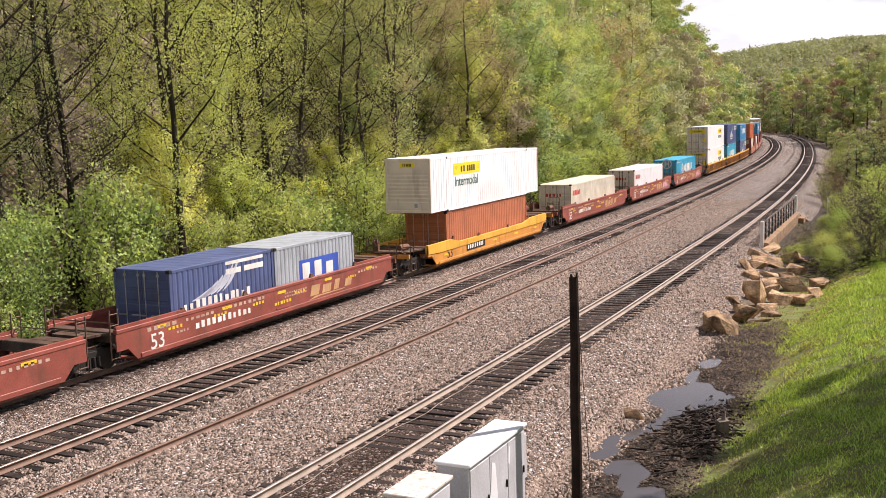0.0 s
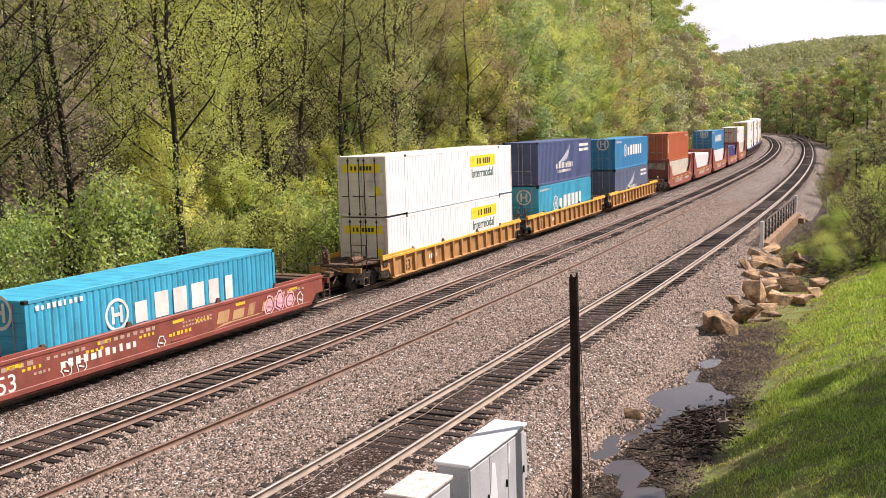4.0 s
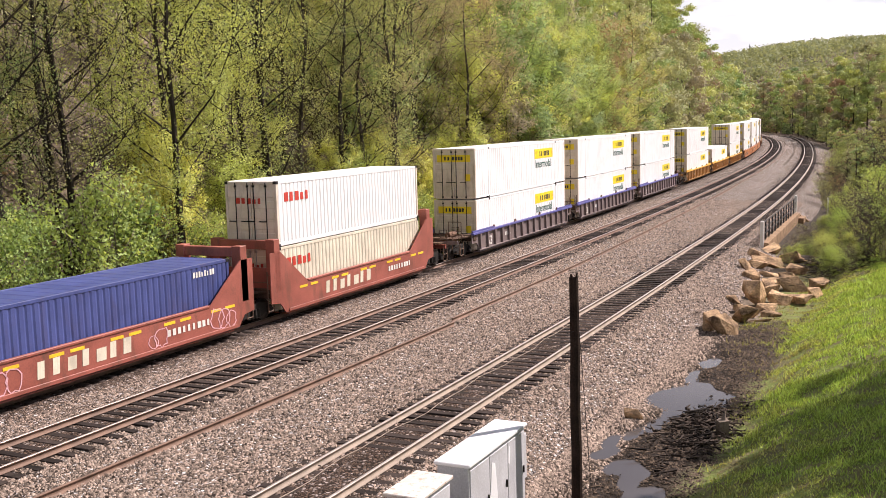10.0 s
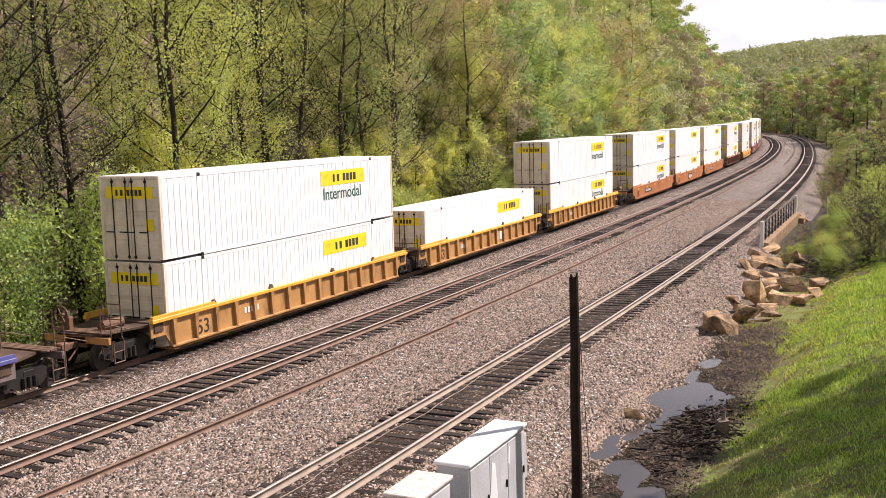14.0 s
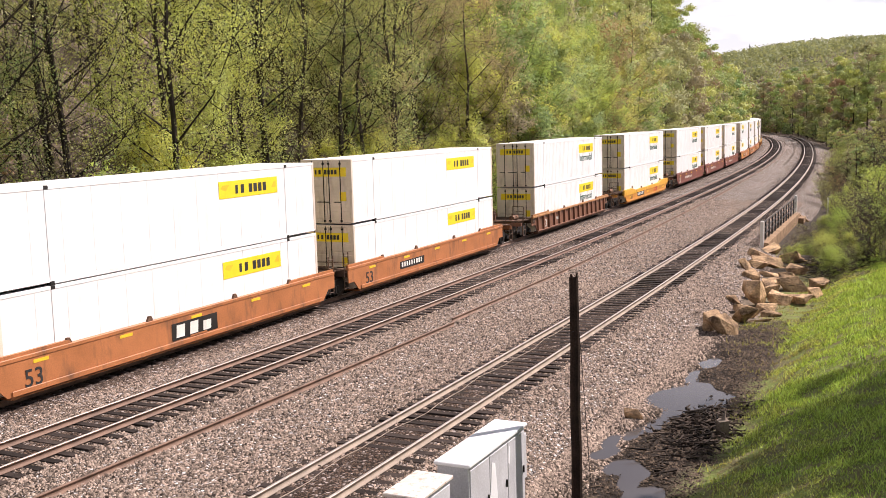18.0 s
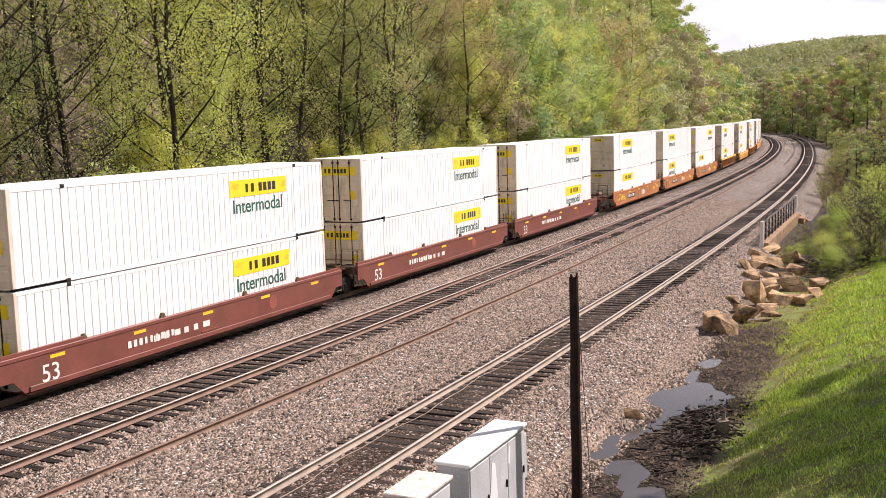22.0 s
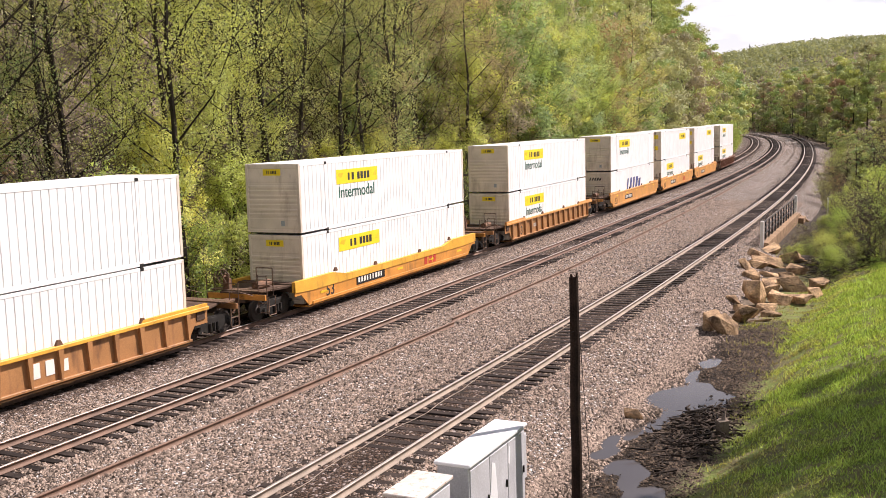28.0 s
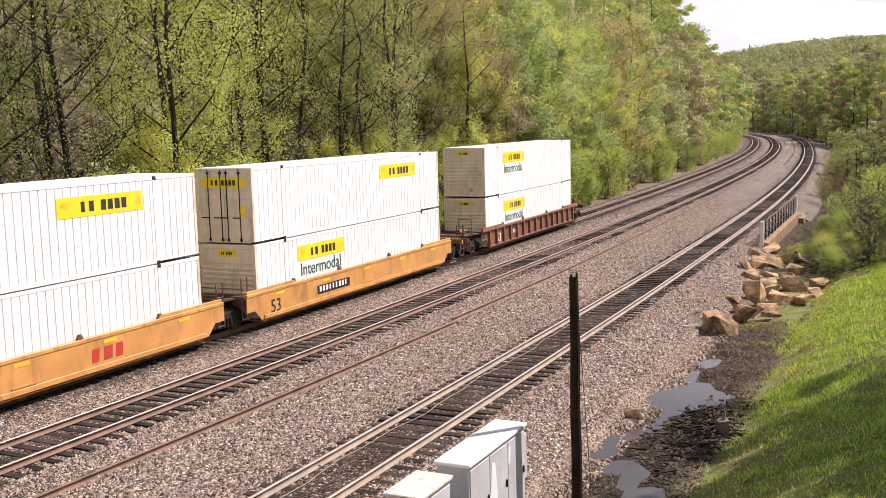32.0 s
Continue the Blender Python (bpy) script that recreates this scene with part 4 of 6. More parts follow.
def bars_mesh(n, w, h, seed, m, slant=0.0):
    """A row of n plain bars in place of writing, w wide, h high, in the x-z plane, 4 mm thick; large ones bar by bar."""
    def make():
        r, step, row = random.Random(seed), w / n, []
        for i in range(n):
            a = i * step
            k, z = r.choice((0.45, 0.6, 0.6, 0.72)) * step, r.choice((1.0, 1.0, 1.0, 0.8)) * h
            row.append([(a, 0), (a + k, 0), (a + k + slant * z, z), (a + slant * z, z)])
        if h >= 0.2:
            return [Build().prism(q, "y", -0.004, 0).mesh("bar", m) for q in row]
        b = Build()
        for q in row:
            b.prism(q, "y", -0.004, 0)
        return b.mesh("bars", m)
    return once(("bars", n, w, h, seed, m.name, slant), make)


def name_bars(w, h):
    """Six plain dark bars in place of a name."""
    def make():
        row = [Build().box(a * w, e * w, -0.004, 0, 0, h) for a, e in ((0.0, 0.08), (0.17, 0.27), (0.42, 0.53), (0.57, 0.68), (0.72, 0.83), (0.87, 0.98))]
        if w > 1.5:
            return [b.mesh("bar", M_INK) for b in row]
        all_ = Build()
        for b in row:
            all_.add(b.v, b.f)
        return all_.mesh("bars", M_INK)
    return once(("name", w, h), make)


def corrugated(x0, x1, z0, z1, pitch, depth, flat):
    """Sheet in x with trapezoid ribs, facing -y at y = 0, recessed by depth."""
    b = Build()
    n = max(1, int(round((x1 - x0) / pitch)))
    p = (x1 - x0) / n
    pts = []
    for i in range(n):
        a = x0 + i * p
        k = (1 - flat) / 2 * p
        g = 0.6 if flat > 0.8 else 0.15
        pts += [(a, depth), (a + k * g, depth), (a + k, 0.0), (a + p - k, 0.0), (a + p - k * g, depth)]
    pts.append((x1, depth))
    v = [(x, y, z0) for x, y in pts] + [(x, y, z1) for x, y in pts]
    m = len(pts)
    b.add(v, [(i, i + 1, i + 1 + m, i + m) for i in range(m - 1)])
    b.add([(x0, depth + 0.02, z0), (x1, depth + 0.02, z0), (x1, depth + 0.02, z1), (x0, depth + 0.02, z1)], [(0, 3, 2, 1)])
    return b


def container(length, m, label, kind="iso", near_end="door", logo=None, text=True, panel="far", plain=False, logo_m=None):
    """A freight container; its origin lies under its middle, x along it, right-hand wall at -y."""
    W, H = (2.591, 2.896) if length > 15 else (2.438, 2.59 if kind == "low" else 2.896)
    hx, hy = length / 2, W / 2
    c = thing("shipping_container", label, "container", "containers on the train")
    tag = (length, m.name, kind, plain)
    # Ends of white boxes take the dingy white with bounce light in it.
    em = M_BOUNCEWHITE if m is M_WHITE else m
    pitch, depth, flat = (0.305, 0.02, 0.86) if length > 15 else (0.28, 0.024, 0.5)
    if plain:
        pitch, depth, flat = 1.2, 0.006, 0.985
    side = once(("side", *tag), lambda: corrugated(-hx + 0.13, hx - 0.13, 0.16, H - 0.11, pitch, depth, flat).mesh("side_wall", m))
    part("side_wall", side, c, m=pose(0, -hy + 0.012, 0))
    part("side_wall", side, c, m=pose(0, hy - 0.012, 0, 0, 0, 180))
    long_ = length > 13
    post_x = 6.03 if long_ else hx - 0.06
    rail = once(("rails", *tag), lambda: (lambda b: (b.box(-hx + 0.09, hx - 0.09, -hy, -hy + 0.10, H - 0.12, H - 0.008, 0.008), b)[1])(Build()).mesh("top_rail", m))
    low = once(("low", *tag), lambda: (lambda b: (b.box(-post_x, post_x, -hy, -hy + 0.10, 0.028, 0.17, 0.008), b.box(-hx + 0.09, -post_x, -hy, -hy + 0.1, 0.09, 0.17), b.box(post_x, hx - 0.09, -hy, -hy + 0.1, 0.09, 0.17), b)[3])(Build()).mesh("bottom_rail", m))
    for t in (0, 180):
        part("top_rail", rail, c, m=pose(0, 0, 0, 0, 0, t))
        part("bottom_rail", low, c, m=pose(0, 0, 0, 0, 0, t))
    def roof():
        b, n = Build(), int(length / 0.6)
        st = (length - 0.2) / n
        xs = []
        for k in range(n):
            a = -hx + 0.1 + st * k
            xs += [(a, H - 0.026), (a + 0.06, H - 0.012), (a + st - 0.06, H - 0.012)]
        xs.append((hx - 0.1, H - 0.026))
        m_ = len(xs)
        b.add([(x, -hy + 0.1, z) for x, z in xs] + [(x, hy - 0.1, z) for x, z in xs], [(k, k + 1, k + 1 + m_, k + m_) for k in range(m_ - 1)])
        return b.mesh("roof", m)
    part("roof", once(("roof", *tag), roof), c)
    part("underframe", once(("under", *tag), lambda: Build().box(-hx + 0.09, hx - 0.09, -hy + 0.1, hy - 0.1, 0.06, 0.15).mesh("underframe", M_GRIME)), c)
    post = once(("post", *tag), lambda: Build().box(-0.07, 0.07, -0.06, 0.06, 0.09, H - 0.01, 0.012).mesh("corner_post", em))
    for sx in (-1, 1):
        for sy in (-1, 1):
            part("corner_post", post, c, m=pose(sx * (hx - 0.07), sy * (hy - 0.06), 0))
    if long_:
        rib = once(("inner_post", *tag), lambda: Build().box(-0.075, 0.075, -0.014, 0.02, 0.172, H - 0.122, 0.006).mesh("inner_post", m))
        for sx in (-1, 1):
            part("inner_post", rib, c, m=pose(sx * post_x, -hy + 0.012, 0))
    cast = once("casting", lambda: Build().box(-0.085, 0.085, -0.08, 0.08, 0, 0.118, 0.012).mesh("corner_casting", M_GRIME))
    for sx in (-1, 1):
        for zc in (0.0, H - 0.122):
            for sy in (-1, 1):
                part("corner_casting", cast, c, m=pose(sx * (post_x if long_ else hx - 0.075), sy * (hy - 0.066), zc))
    # ends: doors with lock rods, or a ribbed front wall
    for sx, kind_ in ((-1, near_end), (1, "front" if near_end == "door" else "door")):
        turn = pose(sx * hx, 0, 0, 0, 0, 0 if sx < 0 else 180)
        if kind_ == "front":
            def front():
                b = Build()
                if length > 15:
                    pf = [(0.06, 0.09), (0.0, 0.09), (0.0, 0.2), (0.02, 0.22), (0.02, 0.26), (0.008, 0.28), (0.008, 0.64), (0.03, 0.68)]
                    for i in range(7):
                        z = 0.75 + i * 0.19
                        pf += [(0.03, z), (0.005, z + 0.03), (0.005, z + 0.10), (0.03, z + 0.13)]
                    pf += [(0.03, 2.12), (0.018, 2.16), (0.018, H - 0.2), (0.0, H - 0.16), (0.0, H - 0.01), (0.06, H - 0.01)]
                    b.prism(pf, "y", -hy + 0.12, hy - 0.12)
                else:
                    n, w = 9, (W - 0.4) / 9
                    pf = [(0.06, -hy + 0.12), (0.03, -hy + 0.12)]
                    for i in range(n):
                        y = -hy + 0.2 + w * i
                        pf += [(0.03, y), (0.0, y + 0.05), (0.0, y + w * 0.55), (0.03, y + w * 0.55 + 0.05)]
                    pf += [(0.03, hy - 0.12), (0.06, hy - 0.12)]
                    b.prism(pf, "z", 0.09, H - 0.02)
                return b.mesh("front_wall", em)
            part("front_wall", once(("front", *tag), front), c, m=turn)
            if sx < 0 and length > 15 and logo == "hunt":
                part("name_panel", once("panel_s", lambda: Build().box(-0.006, 0.02, -0.42, 0.42, 0, 0.26, 0.003).mesh("name_panel", M_YELLOW)), c, "yellow name panel", turn @ pose(0.004, 0, 2.42))
                part("lettering", name_bars(0.5, 0.13), c, "dark lettering", turn @ pose(-0.005, 0.25, 2.48, 0, 0, -90))
                part("placard", once("plac", lambda: Build().box(-0.006, 0.012, -0.09, 0.09, 0, 0.22).mesh("placard", M_GREY)), c, "", turn @ pose(0.012, -0.45, 0.36))
        else:
            def leaf_mesh(y0, y1):
                pf = [(0.06, 0.12), (0.03, 0.12), (0.03, 0.25)]
                st = (H - 0.5) / 5
                for i in range(5):
                    z = 0.25 + i * st
                    pf += [(0.03, z), (0.012, z + 0.04), (0.012, z + st * 0.66), (0.03, z + st * 0.72)]
                pf += [(0.03, H - 0.13), (0.06, H - 0.13)]
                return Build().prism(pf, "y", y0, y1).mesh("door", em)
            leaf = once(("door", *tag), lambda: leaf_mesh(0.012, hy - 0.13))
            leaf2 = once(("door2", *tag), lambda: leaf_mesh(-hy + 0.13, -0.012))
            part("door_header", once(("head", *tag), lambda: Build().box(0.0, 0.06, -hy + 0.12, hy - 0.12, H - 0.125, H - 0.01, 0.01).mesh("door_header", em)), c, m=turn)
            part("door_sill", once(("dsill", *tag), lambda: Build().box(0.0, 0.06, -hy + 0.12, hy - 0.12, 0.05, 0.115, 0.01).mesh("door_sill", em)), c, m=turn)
            for lf, ys in ((leaf, (0.14, 0.72)), (leaf2, (-0.14, -0.72))):
                dr = part("door", lf, c, m=turn)
                rod = once(("rod", H, m is M_WHITE), lambda: Build().tube((0, 0, 0.08), (0, 0, H - 0.06), 0.022, n=6).box(-0.02, 0.02, -0.05, 0.05, 0.12, 0.2).box(-0.02, 0.02, -0.05, 0.05, H - 0.24, H - 0.16).box(-0.03, 0.0, -0.02, 0.34, 0.98, 1.02).mesh("lock_rod", M_GRIME if m is M_WHITE else M_ROD))
                for y in ys:
                    if sx < 0:
                        part("lock_rod", rod, dr, m=pose(0.0, y, 0))
            if sx < 0 and logo == "hunt":
                part("name_panel", once("panel_d", lambda: Build().box(-0.004, 0.03, -1.02, 1.02, 0, 0.40, 0.003).mesh("name_panel", M_YELLOW)), c, "yellow name panel", turn @ pose(0.008, 0, 2.13))
                part("lettering", name_bars(1.15, 0.2), c, "dark lettering", turn @ pose(-0.0, 0.57, 2.23, 0, 0, -90))
                part("placard", once("plac2", lambda: Build().box(-0.004, 0.02, -0.16, 0.16, 0, 0.4).mesh("placard", M_YELLOW)), c, "yellow warning placard", turn @ pose(0.004, -0.83, 1.05))
    # what is painted on the right-hand wall
    y = -hy + 0.008
    if logo == "hunt":
        x = 1.85 if panel == "far" else -5.15
        w = 3.6
        part("name_panel", once("panel_l", lambda: Build().box(0, 3.6, -0.006, 0.004, 0, 0.62, 0.002).mesh("name_panel", M_YELLOW)), c, "yellow name panel", pose(x, y, 1.86))
        part("lettering", name_bars(1.95, 0.32), c, "dark lettering", pose(x + 0.95, y - 0.005, 2.0))
        part("corner_mark", once("scroll", lambda: Build().prism([(0, 0.3), (0.12, 0.42), (0.5, 0.42), (0.3, 0.2)], "y", -0.004, 0).mesh("corner_mark", M_REFLECT)), c, "", pose(x + 0.1, y - 0.005, 1.92))
        part("corner_mark", once("scroll2", lambda: Build().prism([(3.1, 0.18), (3.3, 0.4), (3.4, 0.4), (3.4, 0.14)], "y", -0.004, 0).mesh("corner_mark", M_REFLECT)), c, "", pose(x + 0.1, y - 0.005, 1.92))
        if text:
            part("lettering", lettering("Intermodal", 0.72, M_GREEN), c, "dark green word Intermodal", wall_pose(x + 0.12, y - 0.004, 1.27))
    elif logo == "fast":
        part("lettering_edge", bars_mesh(5, 5.3, 1.05, 14, M_YELLOW, 0.35), c, "yellow edge under the lettering", pose(-2.86, y - 0.002, 0.90))
        part("lettering", bars_mesh(5, 5.3, 1.05, 14, M_INDIGO, 0.35), c, "blue slanted block lettering", pose(-2.8, y - 0.006, 0.98))
        part("lettering", bars_mesh(5, 1.0, 0.24, 14, M_INK, 0.35), c, "dark slanted lettering", pose(-hx + 0.0, 0.5, 2.2, 0, 0, -90))
    elif logo == "ring":
        def ring(cx):
            b = Build()
            n = 28
            for i in range(n):
                a0, a1 = 2 * math.pi * i / n, 2 * math.pi * (i + 1) / n
                b.prism([(cx + r * math.cos(a), r * math.sin(a)) for r, a in ((0.52, a0), (0.52, a1), (0.42, a1), (0.42, a0))], "y", -0.004, 0)
            b.box(cx - 0.24, cx - 0.12, -0.004, 0, -0.28, 0.28).box(cx + 0.12, cx + 0.24, -0.004, 0, -0.28, 0.28).box(cx - 0.12, cx + 0.12, -0.004, 0, -0.06, 0.06)
            return b.mesh("emblem", M_MARK)
        part("emblem", once("ring", lambda: ring(0.6)), c, "white ring emblem", pose(-3.1, y - 0.002, 1.55))
        part("lettering", bars_mesh(6, 5.6, 0.85, 21, M_MARK), c, "white block lettering", pose(-1.7, y - 0.004, 1.12))
        part("emblem", once("ring", lambda: ring(0.6)), c, "white ring emblem", pose(-hx - 0.002, 0.4, 2.2, 0, 0, -90) @ pose(0, 0, 0) )
        part("lettering", bars_mesh(9, 1.9, 0.16, 22, M_MARK), c, "", pose(-hx + 0.4, y - 0.004, H - 0.36))
    elif logo == "wing":
        def wing():
            b = Build()
            for i in range(6):
                p0, p1, p2 = Vector((0.34 * i, 0.02 * i)), Vector((0.75 + 0.33 * i, 0.06 + 0.08 * i)), Vector((1.15 + 0.31 * i, 0.34 + 0.17 * i))
                lo, hi = [], []
                for j in range(9):
                    t = j / 8
                    q = p0 * (1 - t) ** 2 + p1 * 2 * t * (1 - t) + p2 * t * t
                    g = ((p1 - p0) * (1 - t) + (p2 - p1) * t).normalized()
                    w = 0.012 + 0.068 * math.sin(math.pi * t ** 1.2) ** 0.7
                    lo.append((q.x + g.y * w, q.y - g.x * w))
                    hi.append((q.x - g.y * w, q.y + g.x * w))
                b.prism(lo + hi[::-1], "y", -0.004, 0)
            return b.mesh("emblem", M_FADED)
        part("emblem", once("wing", wing), c, "white feathered wing emblem", pose(-1.9, y - 0.002, 1.36))
        part("lettering", bars_mesh(12, 3.9, 0.40, 31, M_MARK), c, "white block lettering", pose(-2.35, y - 0.004, 0.98))
        part("lettering", bars_mesh(13, 3.2, 0.19, 32, M_MARK), c, "white block lettering", pose(-2.0, y - 0.004, 0.68))
        part("stripes", once("stripes", lambda: Build().box(0, 2.3, -0.004, 0, 0.35, 0.55).box(0, 0.9, -0.004, 0, 0.0, 0.2).box(1.1, 2.3, -0.004, 0, 0.0, 0.2).mesh("stripes", M_MARK)), c, "white stripes", pose(hx - 3.0, y - 0.002, 2.0))
    elif logo == "red":
        part("lettering", bars_mesh(5, 1.9, 0.36, 41, M_REDMARK), c, "red block lettering", pose(-hx + 0.55, y - 0.004, 1.75))
        part("lettering", bars_mesh(5, 1.3, 0.22, 41, M_REDMARK), c, "red block lettering", pose(-hx - 0.0, 0.7, 1.7, 0, 0, -90))
    elif logo == "mol":
        part("name_panel", once("panel_b", lambda: Build().box(-0.12, 2.9, -0.003, 0.004, -0.12, 0.92, 0.001).mesh("name_panel", M_BLUEMARK)), c, "blue name panel", pose(-1.2, y - 0.001, 0.95))
        part("lettering", bars_mesh(3, 2.7, 0.75, 51, M_MARK), c, "white block lettering", pose(-1.1, y - 0.005, 0.98))
    elif logo == "small":
        part("lettering", bars_mesh(8, 1.2, 0.2, 61, M_MARK), c, "", pose(hx - 2.0, y - 0.004, H - 0.45))
        part("lettering", bars_mesh(1, 0.3, 1.4, 62, M_MARK), c, "", pose(-hx + 0.5, y - 0.004, 0.9))
    return c


def bogie(parent, x):
    """A two-axle truck under the car at x."""
    def frame_mesh():
        b = Build()
        for sy in (-1, 1):
            b.prism([(-1.12, 0.36), (-0.75, 0.40), (-0.35, 0.22), (0.35, 0.22), (0.75, 0.40), (1.12, 0.36), (1.12, 0.56), (0.5, 0.78), (-0.5, 0.78), (-1.12, 0.56)], "y", sy * 1.02 - 0.07, sy * 1.02 + 0.07)
            for a in (-0.89, 0.89):
                b.tube((a, sy * 1.05, 0.42), (a, sy * 1.22, 0.42), 0.13, n=10)
            for a in (-0.2, 0, 0.2):
                b.tube((a, sy * 1.1, 0.26), (a, sy * 1.1, 0.56), 0.075, n=7)
        b.box(-0.2, 0.2, -1.1, 1.1, 0.5, 0.75, 0.02)
        return b.mesh("bogie", M_GRIME)
    bg = part("bogie", once("bogie", frame_mesh), parent, "grimy two-axle bogie", pose(x, 0, 0))
    def wheel():
        b = Build()
        n = 22
        prof = [(0.09, -0.07), (0.20, -0.03), (0.36, -0.05), (0.36, -0.07), (0.42, -0.07), (0.425, 0.035), (0.455, 0.05), (0.455, 0.075), (0.36, 0.075), (0.34, 0.02), (0.09, 0.05)]
        v = [(r * math.cos(2 * math.pi * i / n), y, r * math.sin(2 * math.pi * i / n)) for i in range(n) for r, y in prof]
        k = len(prof)
        f = [(i * k + j, i * k + (j + 1) % k, ((i + 1) % n) * k + (j + 1) % k, ((i + 1) % n) * k + j) for i in range(n) for j in range(k)]
        b.add(v, f)
        b.tube((0, -0.09, 0), (0, 0.06, 0), 0.1, n=10)
        return b.mesh("wheel", M_WHEEL)
    for a in (-0.89, 0.89):
        for sy in (-1, 1):
            part("wheel", once("wheel", wheel), bg, m=pose(a, sy * 0.753, 0.42, 0, 0, 0 if sy < 0 else 180))
    return bg


def well_car(style, colour, chord, well, hn, hf, label, near_truck, far_truck, free_near, free_far, number=True, mark=None):
    """One platform of a double-stack well car. x runs from the near to the far end."""
    cm, tm = CAR_PAINT[colour], CAR_PAINT[chord]
    c = thing("well_car", label, "rail car", "cars of the train")
    hw, zt, zb = 1.50, 1.30, 0.22
    wl = well / 2
    key = (style, colour, chord, well)
    for sy in (-1, 1):
        turn = pose(0, 0, 0, 0, 0, 0 if sy < 0 else 180)
        def sill():
            b = Build()
            e = wl + 0.75
            if style == "smooth":
                b.prism([(-e, 0.62), (-e + 0.5, 0.62), (-wl + 0.15, zb), (wl - 0.15, zb), (e - 0.5, 0.62), (e, 0.62), (e, zt - 0.08), (-e, zt - 0.08)], "y", -hw, -hw + 0.05)
                b.box(-wl + 0.3, wl - 0.3, -hw - 0.035, -hw, zb, zb + 0.16, 0.01)
                b.box(-0.4, 0.5, -hw - 0.02, -hw, 0.42, 0.47)
            elif style == "wing":
                b.prism([(-e, 0.72), (-wl - 0.3, 0.72), (-wl + 0.25, zb), (wl - 0.25, zb), (wl + 0.3, 0.72), (e, 0.72), (e, zt - 0.1), (wl - 2.2, zt - 0.1), (wl - 3.4, zt - 0.38), (-wl + 3.4, zt - 0.38), (-wl + 2.2, zt - 0.1), (-e, zt - 0.1)], "y", -hw, -hw + 0.05)
                b.box(-wl + 0.5, wl - 0.5, -hw - 0.04, -hw, zb, zb + 0.14, 0.01)
            elif style == "bulkhead":
                b.prism([(-e - 0.1, 0.7), (-e + 0.5, 0.62), (-wl + 0.1, zb), (wl - 0.1, zb), (e - 0.5, 0.62), (e + 0.1, 0.7), (e + 0.1, 2.65), (wl + 0.15, 2.65), (wl - 1.75, zt - 0.08), (-wl + 1.75, zt - 0.08), (-wl - 0.15, 2.65), (-e - 0.1, 2.65)], "y", -hw, -hw + 0.05)
                b.box(-wl + 0.3, wl - 0.3, -hw - 0.035, -hw, zb, zb + 0.13, 0.01)
            else:
                b.prism([(-e, 0.70), (-wl - 0.05, 0.70), (-wl + 0.3, zb + 0.03), (wl - 0.3, zb + 0.03), (wl + 0.05, 0.70), (e, 0.70), (e, zt - 0.1), (-e, zt - 0.1)], "y", -hw + 0.10, -hw + 0.14)
                b.box(-wl + 0.2, wl - 0.2, -hw + 0.0, -hw + 0.14, zb, zb + 0.08, 0.01)
            return b.mesh("side_sill", cm)
        sl = part("side_sill", once(("sill", *key), sill), c, "", turn)
        if style == "ribbed":
            rib = once(("rib", colour), lambda: Build().prism([(-0.10, zt - 0.12), (0.10, zt - 0.12), (0.035, zb + 0.06), (-0.035, zb + 0.06)], "y", -hw - 0.012, -hw + 0.1).mesh("rib", cm))
            n = int(well / 1.17)
            for i in range(n + 1):
                part("rib", rib, sl, m=pose(-wl + 0.35 + (well - 0.7) * i / n, 0, 0))
        def top():
            b = Build()
            e = wl + 0.75
            if style == "bulkhead":
                b.box(-wl + 1.75, wl - 1.75, -hw - 0.03, -hw + 0.12, zt - 0.08, zt, 0.012)
            elif style == "wing":
                b.prism([(-e, 0.86), (-wl + 0.6, 0.80), (wl - 0.6, 0.80), (e, 0.86), (e, zt), (wl - 2.15, zt), (wl - 3.35, zt - 0.22), (-wl + 3.35, zt - 0.22), (-wl + 2.15, zt), (-e, zt)], "y", -hw - 0.03, -hw + 0.14)
            else:
                b.box(-e, e, -hw - 0.02, -hw + 0.14, zt - 0.12, zt, 0.012)
                for sx in (-1, 1):
                    b.prism([(sx * (wl - 2.6), zt), (sx * (wl + 0.7), zt), (sx * (wl + 0.7), zt + 0.10), (sx * (wl - 2.5), zt + 0.10)], "y", -hw + 0.02, -hw + 0.13)
            return b.mesh("top_chord", tm)
        part("top_chord", once(("chord", *key), top), c, "", turn)
        # container guides and reflectors
        guide = once("guide", lambda: Build().prism([(-0.14, 0), (0.14, 0), (0.05, 0.16), (-0.05, 0.16)], "y", -0.03, 0.05).mesh("guide", M_RUSTY))
        if style != "bulkhead":
            for x in (-wl + 2.5, wl - 2.5, -wl + 6, wl - 6):
                part("guide", guide, c, m=pose(x, sy * (hw - 0.06), zt - (0.22 if style == "wing" and abs(x) < wl - 3 else 0)))
        refl = once(("refl"), lambda: Build().box(-0.28, 0.28, -0.005, 0.004, -0.05, 0.05).mesh("reflector", M_REFLECT))
        if sy < 0:
            y = -hw - (0.003 if style != "ribbed" else -0.098)
            zr = zt - 0.24 if style != "wing" else 0.6
            for i in range(5 if style != "ribbed" else 0):
                part("reflector", refl, c, m=pose(-wl + 1.4 + (well - 2.8) * i / 4, y, zr))
                if style == "bulkhead":
                    part("reflector", refl, c, m=pose(-wl + 2.2 + (well - 2.8) * i / 4, y, zr))
